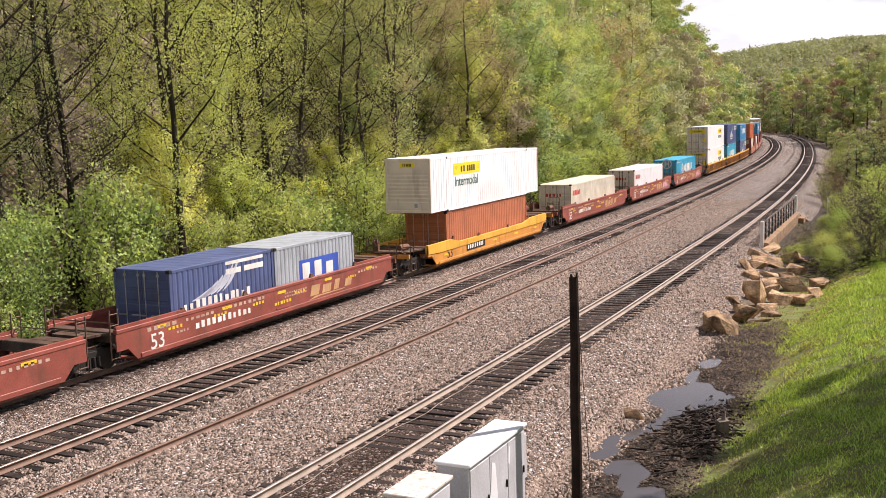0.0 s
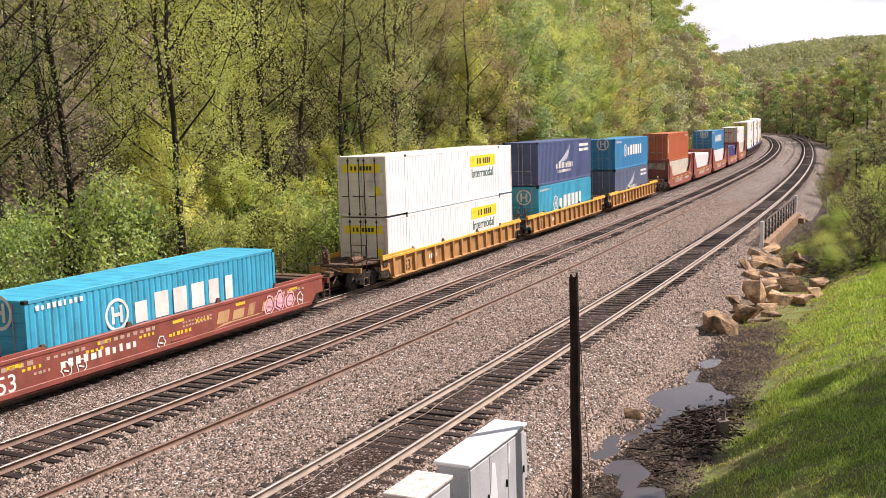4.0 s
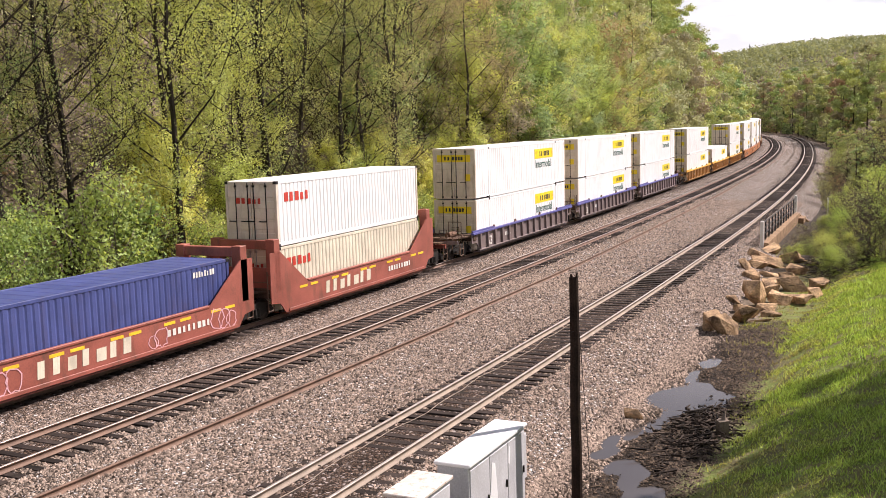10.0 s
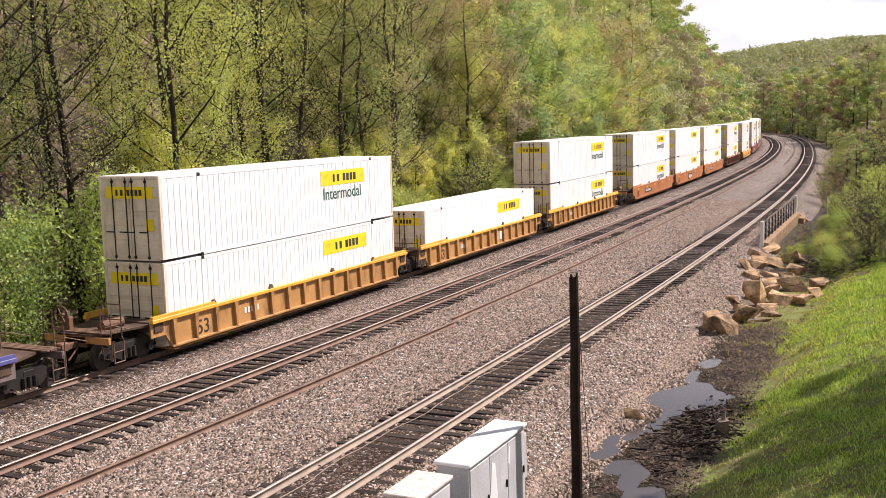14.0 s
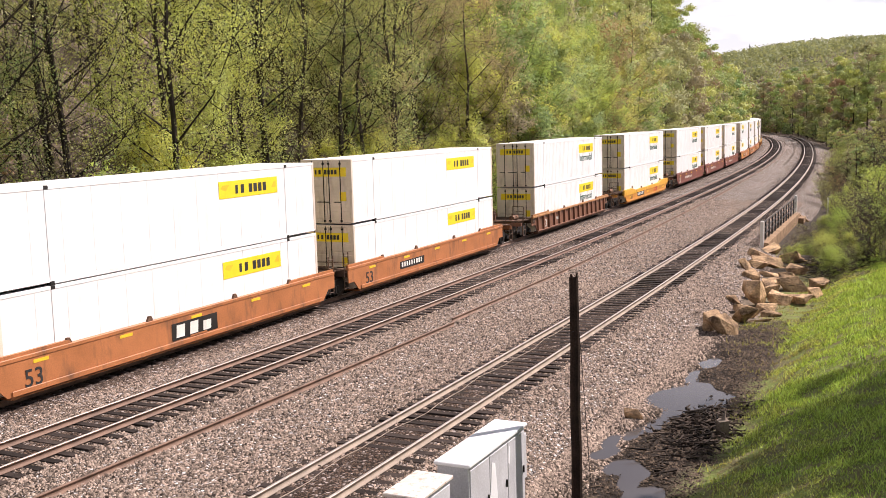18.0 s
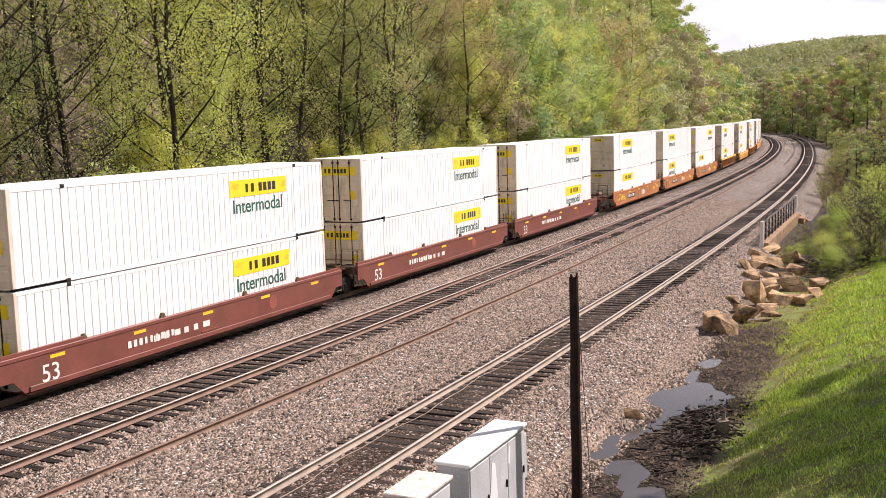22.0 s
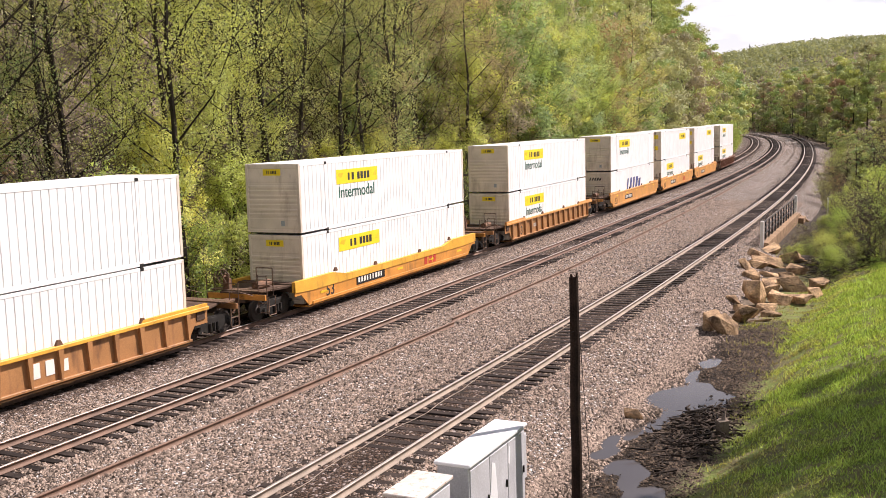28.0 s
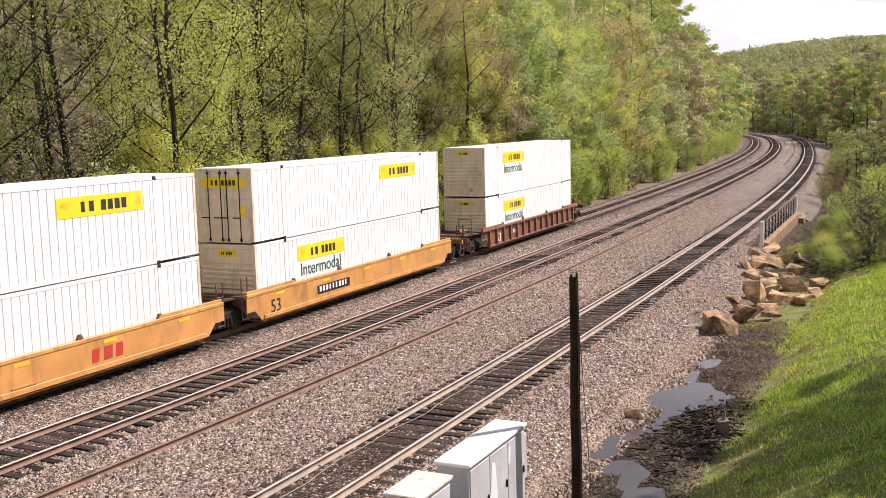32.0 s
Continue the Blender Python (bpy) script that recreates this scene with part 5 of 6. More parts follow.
    if number:
        y = -hw - 0.006 if style != "ribbed" else -hw + 0.095
        nm = M_MARK if colour in ("red", "brown", "brick", "grey", "rust") else M_INK
        if well > 14:
            part("lettering", lettering("53", 0.72, nm), c, "stencilled number 53", wall_pose(-wl + (0.75 if style == "smooth" else 1.55), y, 0.38))
        back = nm is M_INK or style == "wing"
        if back and style != "ribbed" and mark != "white3":
            part("number_plate", once("numplate", lambda: Build().box(-0.1, 2.5, -0.004, 0.004, -0.06, 0.30).mesh("number_plate", M_GRIME)), c, "dark panel", pose(-wl + 4.2, y, 0.60 if style == "smooth" else 0.5))
        if not (mark and (mark.startswith("swoosh") or mark == "white3" and style == "smooth")):
            part("lettering", bars_mesh(9 if style != "ribbed" else 5, 2.3 if style != "ribbed" else 1.0, 0.22, 71, M_MARK), c, "pale stencilled lettering", pose(2.3 if style == "bulkhead" else -wl + 4.25 + (0.05 if style == "ribbed" else 0), y - 0.005, 0.63 if style != "wing" else 0.53))
    if mark and mark.startswith("swoosh"):
        part("emblem", bars_mesh(4, 3.6, 0.42, 81, M_GOLD, 0.35), c, "worn gold slanted lettering", pose(2.0, -hw - 0.004, 0.55))
        part("underline", once("swoosh", lambda: Build().prism([(0, 0), (0.9, 0.07), (2.6, 0.07), (2.9, 0.11), (0.5, 0.12)], "y", -0.004, 0).mesh("underline", M_GOLD)), c, "worn gold swoosh", pose(1.9, -hw - 0.004, 0.40))
        for k, (x, z, n, w, h) in enumerate(((-7.6, 0.98, 5, 1.5, 0.13), (-5.7, 0.98, 6, 1.6, 0.10), (-3.6, 1.0, 9, 2.6, 0.11), (0.2, 0.93, 10, 1.6, 0.06), (0.2, 0.80, 10, 1.6, 0.06), (5.9, 0.95, 7, 1.8, 0.11), (-6.2, 0.66, 4, 0.7, 0.08))):
            part("lettering", bars_mesh(n, w, h, 90 + k, M_WORN), c, "small worn stencilled lettering", pose(x, -hw - 0.004, z))
        for k, x in enumerate((-6.6, -4.2, -1.9, 0.9, 5.0)):
            part("lettering", bars_mesh(4, 0.8, 0.10, 97 + k % 2, M_REFLECT), c, "small yellow stencilled lettering", pose(x, -hw - 0.004, 0.84))
        if mark == "swoosh_tags":
            r = random.Random(5)
            for k, (x, h, m_) in enumerate(((5.2, 0.75, M_TAG), (5.9, 0.85, M_TAG), (6.6, 0.7, M_TAG), (7.3, 0.6, M_MARK), (-0.9, 0.45, M_MARK), (-5.0, 0.5, M_MARK), (-4.4, 0.5, M_MARK))):
                b = Build()
                n = 14
                rx = h * r.uniform(0.38, 0.5)
                k_ = [r.uniform(0.8, 1.15) for _ in range(n)]
                ring = [(rx * k_[i] * math.cos(6.283 * i / n), h / 2 * k_[i] * math.sin(6.283 * i / n)) for i in range(n)]
                for i in range(n):
                    p, q = ring[i], ring[(i + 1) % n]
                    b.prism([p, q, (q[0] * 0.8, q[1] * 0.84), (p[0] * 0.8, p[1] * 0.84)], "y", -0.004, 0)
                if k < 3:
                    b.prism([(0.62 * p[0], 0.66 * p[1]) for p in ring], "y", -0.004, 0)
                b.prism([(-rx * 0.5, -h * 0.05), (rx * 0.4, -h * 0.18), (rx * 0.45, -h * 0.08), (-rx * 0.45, h * 0.05)], "y", -0.004, 0)
                part("sprayed_scrawl", b.mesh("sprayed_scrawl", m_), c, "pale pink and white sprayed paint scrawl", pose(x, -hw - 0.010, 0.30 + h / 2))
        part("lettering", bars_mesh(11, 3.3, 0.24, 82, M_MARK), c, "pale stencilled lettering", pose(-5.2, -hw - 0.004, 0.62))
        part("lettering", bars_mesh(6, 1.2, 0.12, 83, M_REFLECT), c, "", pose(-0.5, -hw - 0.004, 0.6))
    elif mark == "ttx":
        part("lettering", bars_mesh(3, 1.5, 0.42, 84, M_REDMARK, 0.1), c, "red lettering", pose(2.6, -hw - 0.004, 0.42 if style == "wing" else 0.5))
    elif mark == "white3":
        if style == "smooth":
            part("name_panel", once("ttpanel", lambda: Build().box(-0.1, 2.3, -0.004, 0.004, -0.08, 0.50).mesh("name_panel", M_GRIME)), c, "dark panel", pose(-1.2, -hw - 0.004, 0.5))
            part("lettering", bars_mesh(3, 2.1, 0.42, 85, M_MARK, 0.1), c, "white lettering on a dark panel", pose(-1.1, -hw - 0.010, 0.5))
        else:
            part("lettering", bars_mesh(3, 1.6, 0.45, 85, M_MARK), c, "white lettering", pose(1.2, -hw + 0.09, 0.5))
    elif mark in ("sea", "sea_tags"):
        if mark == "sea_tags":
            r = random.Random(8)
            for x, h in ((-5.9, 0.6), (-5.5, 0.75), (-5.0, 0.8), (-4.5, 0.65), (-4.0, 0.7), (1.6, 0.5), (2.0, 0.7), (4.9, 0.8), (5.3, 0.75), (5.7, 0.6)):
                b, n = Build(), 16
                k_ = [r.uniform(0.8, 1.15) for _ in range(n)]
                ring = [(0.34 * h / 0.7 * k_[i] * math.cos(6.2832 * i / n), h / 2 * k_[i] * math.sin(6.2832 * i / n)) for i in range(n)]
                for i in range(n):
                    p, q = ring[i], ring[(i + 1) % n]
                    b.prism([p, q, (q[0] * 0.86, q[1] * 0.9), (p[0] * 0.86, p[1] * 0.9)], "y", -0.004, 0)
                part("sprayed_scrawl", b.mesh("sprayed_scrawl", M_TAG), c, "pale pink sprayed paint scrawl", pose(x, -hw - 0.008, 0.34 + h / 2))
        part("lettering", bars_mesh(7, 4.0, 0.50, 86, M_CREAM, 0.08), c, "cream lettering", pose(-3.2, -hw - 0.004, 0.50))
    elif mark == "tags":
        r = random.Random(hn * 7 + well)
        for i in range(17):
            x = -wl + 0.3 + (r.random() * 2.2 if i < 5 else well - 3.2 + r.random() * 2.0 if i < 9 else r.random() * (well - 2))
            part("paint_patch", once(("patch", i % 5), lambda: (lambda q: Build().prism([(0.02 * q, 0), (0.18 + 0.05 * q, 0.03), (0.3 + 0.09 * q, 0.0), (0.34 + 0.08 * q, 0.12), (0.26 + 0.07 * q, 0.2), (0.3 + 0.06 * q, 0.3), (0.12, 0.26 + 0.02 * q), (-0.03, 0.15)], "y", -0.004, 0).mesh("paint_patch", M_REFLECT if q % 2 else CAR_PAINT["peach"]))(i % 5)), c, "yellow touch-up paint patch", pose(x, -hw - 0.003, 0.45 + 0.25 * r.random()))
        part("lettering", bars_mesh(3, 1.6, 0.42, 85, M_MARK), c, "white lettering", pose(1.0, -hw - 0.008, 0.5))
        if not free_near:
            part("rating_plate", once("rating", lambda: Build().box(-0.04, 0.66, -0.004, 0.004, -0.06, 0.26).mesh("rating_plate", M_GRIME)), c, "dark plate", pose(-wl - 0.68, -hw - 0.004, 0.88))
            part("lettering", lettering("125T", 0.26, M_MARK), c, "white lettering 125T", wall_pose(-wl - 0.66, -hw - 0.009, 0.89))
    elif mark == "rings":
        part("lettering", bars_mesh(6, 3.0, 0.2, 87, M_MARK), c, "", pose(-2.8, -hw - 0.004, 0.6))
        part("emblem", once("disc", lambda: Build().prism([(0.26 * math.cos(i * 0.349), 0.26 * math.sin(i * 0.349)) for i in range(18)], "y", -0.004, 0).mesh("emblem", CAR_PAINT["brick"])), c, "round emblem", pose(3.9, -hw - 0.004, 0.78))
    # floor, ends
    part("well_floor", once(("floor", colour, well), lambda: (lambda b: ([b.box(-wl + 0.3, wl - 0.3, sy * 1.3 - 0.14, sy * 1.3 + 0.14, 0.13, 0.165) for sy in (-1, 1)] + [b.box(x - 0.12, x + 0.12, -1.42, 1.42, 0.10, 0.15) for x in [(-wl + 0.5) + (well - 1.0) * i / 6 for i in range(7)]], b)[1])(Build()).mesh("well_floor", cm)), c)
    for sx, h, truck, free in ((-1, hn, near_truck, free_near), (1, hf, far_truck, free_far)):
        e0, e1 = wl + 0.25, (h - 0.75 if free else h - 0.2)
        def endm():
            b = Build()
            b.box(e0 - 0.1, e0 + 0.35, -1.44, 1.44, 0.85, 1.2, 0.02, 1)
            b.box(e0, e1, -0.42, 0.42, 0.72, 1.08, 0.02, 1)
            b.prism([(e0 + 0.2, -1.38), (e1 - 0.5, -0.85), (e1, -0.75), (e1, 0.75), (e1 - 0.5, 0.85), (e0 + 0.2, 1.38)], "z", 1.08, 1.15, 1)
            if free:
                b.box(e1 - 0.12, e1, -1.35, 1.35, 0.86, 1.08, 0.01)
            return b.mesh("end_platform", cm, M_DECK)
        ep = part("end_platform", once(("end", colour, well, h, free), endm), c, "", pose(0, 0, 0, 0, 0, 180 if sx < 0 else 0))
        if style == "bulkhead":
            def bulk():
                b = Build()
                for sy in (-1, 1):
                    b.box(wl + 0.15, wl + 0.55, sy * 1.3 - 0.2, sy * 1.3 + 0.2, 1.1, 3.15, 0.02)
                b.box(wl + 0.2, wl + 0.5, -1.12, 1.12, 2.75, 3.1, 0.02).box(wl + 0.2, wl + 0.3, -1.12, 1.12, 1.1, 2.0)
                return b.mesh("bulkhead", cm)
            part("bulkhead", once(("bulk", colour, well), bulk), c, "", pose(0, 0, 0, 0, 0, 180 if sx < 0 else 0))
        if free:
            cp = part("coupler", once("coupler", lambda: Build().box(-0.55, 0.25, -0.09, 0.09, 0.72, 0.92, 0.02).box(0.2, 0.55, -0.16, 0.14, 0.68, 0.98, 0.04).tube((0.0, 0.25, 0.75), (0.45, 0.3, 0.45), 0.025, n=5).mesh("coupler", M_RUSTY)), c, "", pose(sx * (h - 0.55), 0, 0, 0, 0, 180 if sx < 0 else 0))
            def ladder():
                b = Build()
                for y0 in (-1.42, -1.02):
                    b.tube((0, y0, 0.35), (0, y0, 1.85), 0.02, n=5)
                for z in (0.4, 0.75, 1.1, 1.45, 1.8):
                    b.tube((0, -1.42, z), (0, -1.02, z), 0.014, n=5)
                b.tube((0, -1.42, 1.5), (0.9, -1.42, 1.2), 0.014, n=5)
                return b.mesh("ladder", M_IRON)
            for y0 in (0.0, 2.44):
                part("ladder", once("ladder", ladder), c, "", pose(sx * (e1 - 0.06), y0, 0))
            def stirrup():
                b = Build()
                b.tube((-0.22, 0, 0.98), (-0.22, 0, 0.28), 0.02, n=5).tube((0.22, 0, 0.98), (0.22, 0, 0.28), 0.02, n=5).tube((-0.24, 0, 0.28), (0.24, 0, 0.28), 0.022, n=5).tube((-0.22, 0, 0.62), (0.22, 0, 0.62), 0.018, n=5)
                return b.mesh("stirrup", M_IRON)
            def walkway():
                b = Build()
                for k in range(4):
                    b.box(k * 0.13, k * 0.13 + 0.1, -1.3, 1.3, 1.17, 1.20)
                for y0 in (-1.1, 0.0, 1.1):
                    b.box(0.0, 0.5, y0 - 0.03, y0 + 0.03, 1.13, 1.17)
                return b.mesh("walkway", M_IRON)
            for y0 in (-1.44, 1.44):
                part("stirrup", once("stirrup", stirrup), c, "", pose(sx * (e1 - 0.35), y0, 0))
            part("walkway", once("walkway", walkway), c, "", pose(sx * (e1 - 0.35) - 0.25, 0, 0))
            part("handrail", once("endrail", lambda: Build().tube((0, -1.3, 0.95), (0, -1.3, 2.05), 0.022, n=5).tube((0, -0.55, 0.95), (0, -0.55, 2.05), 0.022, n=5).tube((0, -1.3, 2.04), (0, -0.55, 2.04), 0.022, n=5).tube((0, -1.3, 1.55), (0, -0.55, 1.55), 0.018, n=5).mesh("handrail", M_IRON)), c, "", pose(sx * (e1 - 0.65), 0, 0, 0, 0, 0 if sx < 0 else 180))
            if sx < 0:
                part("brake_stand", once("brake", lambda: Build().box(0, 0.2, 0.45, 0.75, 1.1, 1.62, 0.02).tube((-0.16, 0.6, 1.72), (0.1, 0.6, 1.72), 0.04, n=8).box(0.02, 0.14, 0.5, 0.7, 1.6, 1.8, 0.01).mesh("brake_stand", M_RUSTY)), c, "", pose(-e1 + 0.2, 0, 0))
                def hand_wheel():
                    b, n = Build(), 18
                    q = [(0, 0.28 * math.cos(6.2832 * i / n), 0.28 * math.sin(6.2832 * i / n)) for i in range(n)]
                    for i in range(n):
                        b.tube(q[i], q[(i + 1) % n], 0.024, n=5, caps=False)
                    for i in range(0, n, 3):
                        b.tube((0, 0, 0), q[i], 0.014, n=4, caps=False)
                    return b.mesh("hand_wheel", M_IRON)
                part("hand_wheel", once("hand_wheel", hand_wheel), c, "round brake wheel", pose(-e1 + 0.05, 0.6, 1.72))
                part("air_cylinder", once("air", lambda: Build().tube((0.4, -0.5, 1.3), (1.3, -0.5, 1.3), 0.17, n=12).tube((0.3, -0.5, 1.3), (0.4, -0.5, 1.3), 0.05, n=6).mesh("air_cylinder", M_RUSTY)), c, "", pose(-e1 + 0.2, 0, 0))
        else:
            def rack():
                b = Build()
                for y0 in (-1.36, 1.36):
                    b.tube((0, y0, 0.35), (0, y0, 1.95), 0.026, n=5)
                    b.tube((0.36, y0, 0.35), (0.36, y0, 1.95), 0.026, n=5)
                    for z in (0.4, 0.75, 1.1, 1.45, 1.8):
                        b.tube((0, y0, z), (0.36, y0, z), 0.018, n=5)
                b.tube((0.2, -1.3, 1.5), (0.2, 1.3, 1.5), 0.02, n=5)
                return b.mesh("grab_rail", M_IRON)
            part("grab_rail", once("rack", rack), c, "", pose(sx * (h - 0.55) - (0.3 if sx > 0 else 0), 0, 0))
        if truck:
            bogie(c, sx * (h - 1.9) if free else sx * h)
    return c


# ---- consist: style, paint, chord, well, centre at 0 s, near end free, far end free, mark, loads from the floor up ----
SPEED = 22.096
W53, W40 = 16.5, 12.55
H = "hunt"


def hunt(near_end="door", panel=None, text=True, plain=False):
    panel = panel or ("far" if near_end == "door" else "near")
    lab = ("white ribbed" if not plain else "white smooth-sided") + " 53-foot container with yellow name panel, " + ("doors leading" if near_end == "door" else "front wall leading")
    return (16.154, M_WHITE, lab, "iso", near_end, H, text, panel, plain)


def iso(m, label, logo=None, length=12.19, near_end="door", kind="iso"):
    return (length, m, label, kind, near_end, logo, False, "far", False)


DD, DN = hunt(), hunt("front")
RED_L, TAN_L = "long boxcar-red double-stack well car with white markings", "tan-yellow ribbed double-stack well car with yellow top chord"
ORG_L, BRK_L = "burnt-orange smooth-sided articulated well car platform", "brick-red bulkhead well car platform with cream lettering"
UNITS = [
    ("smooth", "red", "red", W53, -36.5, 0, 0, "swoosh", [iso(M_TEAL, "teal 40-foot corrugated container", "small")], RED_L),
    ("smooth", "red", "red", W53, -17.2, 0, 1, "swoosh", [[iso(M_NAVY, "dusty navy 20-foot corrugated container", "wing", 6.06, kind="low"), iso(M_GREY, "grey 20-foot container with a blue name panel", "mol", 6.06, kind="low")]], RED_L),
    ("wing", "amber", "yellow", W53, 4.75, 1, 1, None, [iso(M_SALMON, "faded orange 40-foot corrugated container", kind="low"), DN], "yellow and orange well car with dropped sides"),
    ("smooth", "red", "red", W53, 26.4, 1, 0, "swoosh", [iso(M_CREAM, "cream 40-foot container with red lettering", "red", kind="low")], RED_L),
    ("smooth", "red", "red", W53, 45.5, 0, 0, "swoosh_tags", [iso(M_WHITE, "white 40-foot container with red lettering", "red", kind="low")], RED_L),
    ("smooth", "red", "red", W53, 65.1, 0, 1, "swoosh_tags", [iso(M_TEAL, "light blue 40-foot corrugated container", "ring", kind="low")], RED_L),
    ("ribbed", "tan", "yellow", W53, 88.4, 1, 0, None, [DD, DD], TAN_L),
    ("ribbed", "tan", "yellow", W53, 107.7, 0, 0, None, [iso(M_TEAL, "bright teal 40-foot corrugated container with white emblem", "ring"), iso(M_NAVY, "navy 40-foot container with white wing emblem", "wing")], TAN_L),
    ("ribbed", "tan", "yellow", W53, 127.1, 0, 1, None, [iso(M_SLATE, "slate-grey 40-foot container with white wing emblem", "wing"), iso(M_BLUE, "blue 40-foot corrugated container with white ring emblem", "ring", kind="low")], TAN_L),
    ("bulkhead", "brick", "brick", W40, 148.6, 1, 0, "sea", [iso(M_CREAM, "cream 40-foot container with red lettering", "red", kind="low"), iso(M_ORANGE, "orange-red 40-foot corrugated container", "small")], BRK_L),
    ("bulkhead", "brick", "brick", W40, 164.0, 0, 0, "sea", [iso(M_WHITE, "white 40-foot container with a grey roof", None, kind="low")], BRK_L),
    ("bulkhead", "brick", "brick", W40, 179.3, 0, 0, "sea", [iso(M_WHITE, "white 40-foot corrugated container", None, kind="low"), iso(M_BLUE, "blue 40-foot corrugated container with white ring emblem", "ring", kind="low")], BRK_L),
    ("bulkhead", "brick", "brick", W40, 194.8, 0, 0, "sea_tags", [iso(M_INDIGO, "indigo-blue 40-foot corrugated container", "small", kind="low")], BRK_L),
    ("bulkhead", "brick", "brick", W40, 210.2, 0, 1, "sea", [iso(M_CREAM, "cream 40-foot container with red lettering", "red", kind="low"), iso(M_WHITE, "off-white 40-foot container with red lettering", "red", kind="low")], BRK_L),
    ("ribbed", "grey", "violet", W53, 231.5, 1, 0, None, [DD, DD], "grey ribbed well car with violet-blue top chord"),
    ("ribbed", "grey", "violet", W53, 250.8, 0, 0, None, [DD, DD], "grey ribbed well car with violet-blue top chord"),
    ("ribbed", "grey", "violet", W53, 270.3, 0, 1, None, [DD, DD], "grey ribbed well car with violet-blue top chord"),
    ("ribbed", "tan", "yellow", W53, 293.8, 1, 0, None, [hunt(text=False), DD], TAN_L),
    ("ribbed", "tan", "yellow", W53, 313.3, 0, 0, "white3", [hunt(text=False, plain=True)], TAN_L),
    ("ribbed", "tan", "yellow", W53, 332.8, 0, 1, None, [DD, DD], TAN_L),
    ("smooth", "orange", "orange", W53, 356.0, 1, 0, None, [DD, DD], ORG_L),
    ("smooth", "orange", "orange", W53, 375.4, 0, 0, "white3", [hunt(text=False, plain=True), hunt(text=False, plain=True)], ORG_L),
    ("smooth", "orange", "orange", W53, 394.6, 0, 1, None, [hunt(text=False, plain=True), hunt(text=False, plain=True)], ORG_L),
    ("ribbed", "rust", "ochre", W53, 418.0, 1, 1, None, [DD, DD], "rust-brown ribbed double-stack well car"),
    ("wing", "amber", "yellow", W53, 441.2, 1, 1, "ttx", [DD, DD], "yellow and orange well car with dropped sides"),
    ("smooth", "brown", "brown", W53, 464.4, 1, 0, "rings", [DD, DD], "mineral-brown smooth-sided well car platform"),
    ("smooth", "brown", "brown", W53, 483.8, 0, 0, "rings", [DD, DD], "mineral-brown smooth-sided well car platform"),
    ("smooth", "brown", "brown", W53, 503.1, 0, 1, "rings", [DD, DD], "mineral-brown smooth-sided well car platform"),
    ("smooth", "orange", "orange", W53, 526.1, 1, 0, "tags", [hunt("front", text=False, plain=True), DN], "orange well car platform with yellow touch-up patches"),
    ("smooth", "orange", "orange", W53, 545.6, 0, 0, "tags", [hunt("front", plain=True), DN], "orange well car platform with yellow touch-up patches"),
    ("smooth", "orange", "orange", W53, 564.9, 0, 1, "tags", [hunt("front", text=False, plain=True), DD], "orange well car platform with yellow touch-up patches"),
    ("ribbed", "ochre", "yellow", W53, 588.0, 1, 1, "white3", [DN, DN], "rusty ribbed well car with yellow top chord"),
    ("wing", "amber", "yellow", W53, 611.4, 1, 1, "ttx", [hunt("front", text=False), DN], "yellow and orange well car with dropped sides"),
    ("ribbed", "ochre", "peach", W53, 634.3, 1, 1, None, [DN, DN], "rusty ribbed well car with faded top chord"),
    ("smooth", "peach", "peach", W53, 657.7, 1, 0, None, [(16.154, M_WHITE, "white ribbed 53-foot container with blue slanted lettering", "iso", "front", "fast", False, "far", False), DN], "faded orange smooth-sided well car platform"),
    ("smooth", "peach", "peach", W53, 677.2, 0, 0, "ttx", [DN, hunt(text=False)], "faded orange smooth-sided well car platform"),
    ("smooth", "peach", "peach", W53, 696.6, 0, 1, None, [DN, hunt(text=False)], "faded orange smooth-sided well car platform"),
    ("ribbed", "rust", "rust", W53, 719.0, 1, 1, None, [DN, DN], "rust-red ribbed double-stack well car at the tail"),
]
ROLLING = []                                   # thing, centre at 0 s, shift along the car, height
MADE = {}


def load(spec, centre, dx, z):
    if spec in MADE:
        ob = copy_thing(MADE[spec], Matrix())
    else:
        ob = MADE[spec] = container(*spec)
    ROLLING.append((ob, centre, dx, z))
    return 2.59 if spec[3] == "low" else 2.896


for style, colour, chord, well, centre, fn, ff, mark, loads, label in UNITS:
    inner, outer = (9.65, 10.5 if colour == "red" else 11.6) if well > 14 else (7.7, 9.75)
    key = (style, colour, chord, well, fn, ff, mark, label)
    if key in MADE:
        car = copy_thing(MADE[key], Matrix())
    else:
        car = MADE[key] = well_car(style, colour, chord, well, outer if fn else inner, outer if ff else inner, label, bool(fn), True, bool(fn), bool(ff), True, mark)
    ROLLING.append((car, centre, 0.0, 0.0))
    z = 0.168
    for item in loads:
        if isinstance(item, list):
            for k, sp in enumerate(item):
                load(sp, centre, -3.06 + 6.12 * k, z)
            z += 2.9
        else:
            z += load(item, centre, 0.0, z) + 0.004


def riding(centre, dx, z, t):
    """Pose on the far track of a car whose middle stands at centre at 0 s."""
    s = centre - SPEED * t
    a, b = at(s - 8.2, D1), at(s + 8.2, D1)
    m = (a + b) / 2
    return pose(m[0], m[1], 0, 0, 0, math.degrees(math.atan2(b[1] - a[1], b[0] - a[0]))) @ pose(dx, 0, z)


def motions():
    for ob, centre, dx, z in ROLLING:
        walk(ob, [(t, riding(centre, dx, z, t)) for t in range(0, 33, 1)])


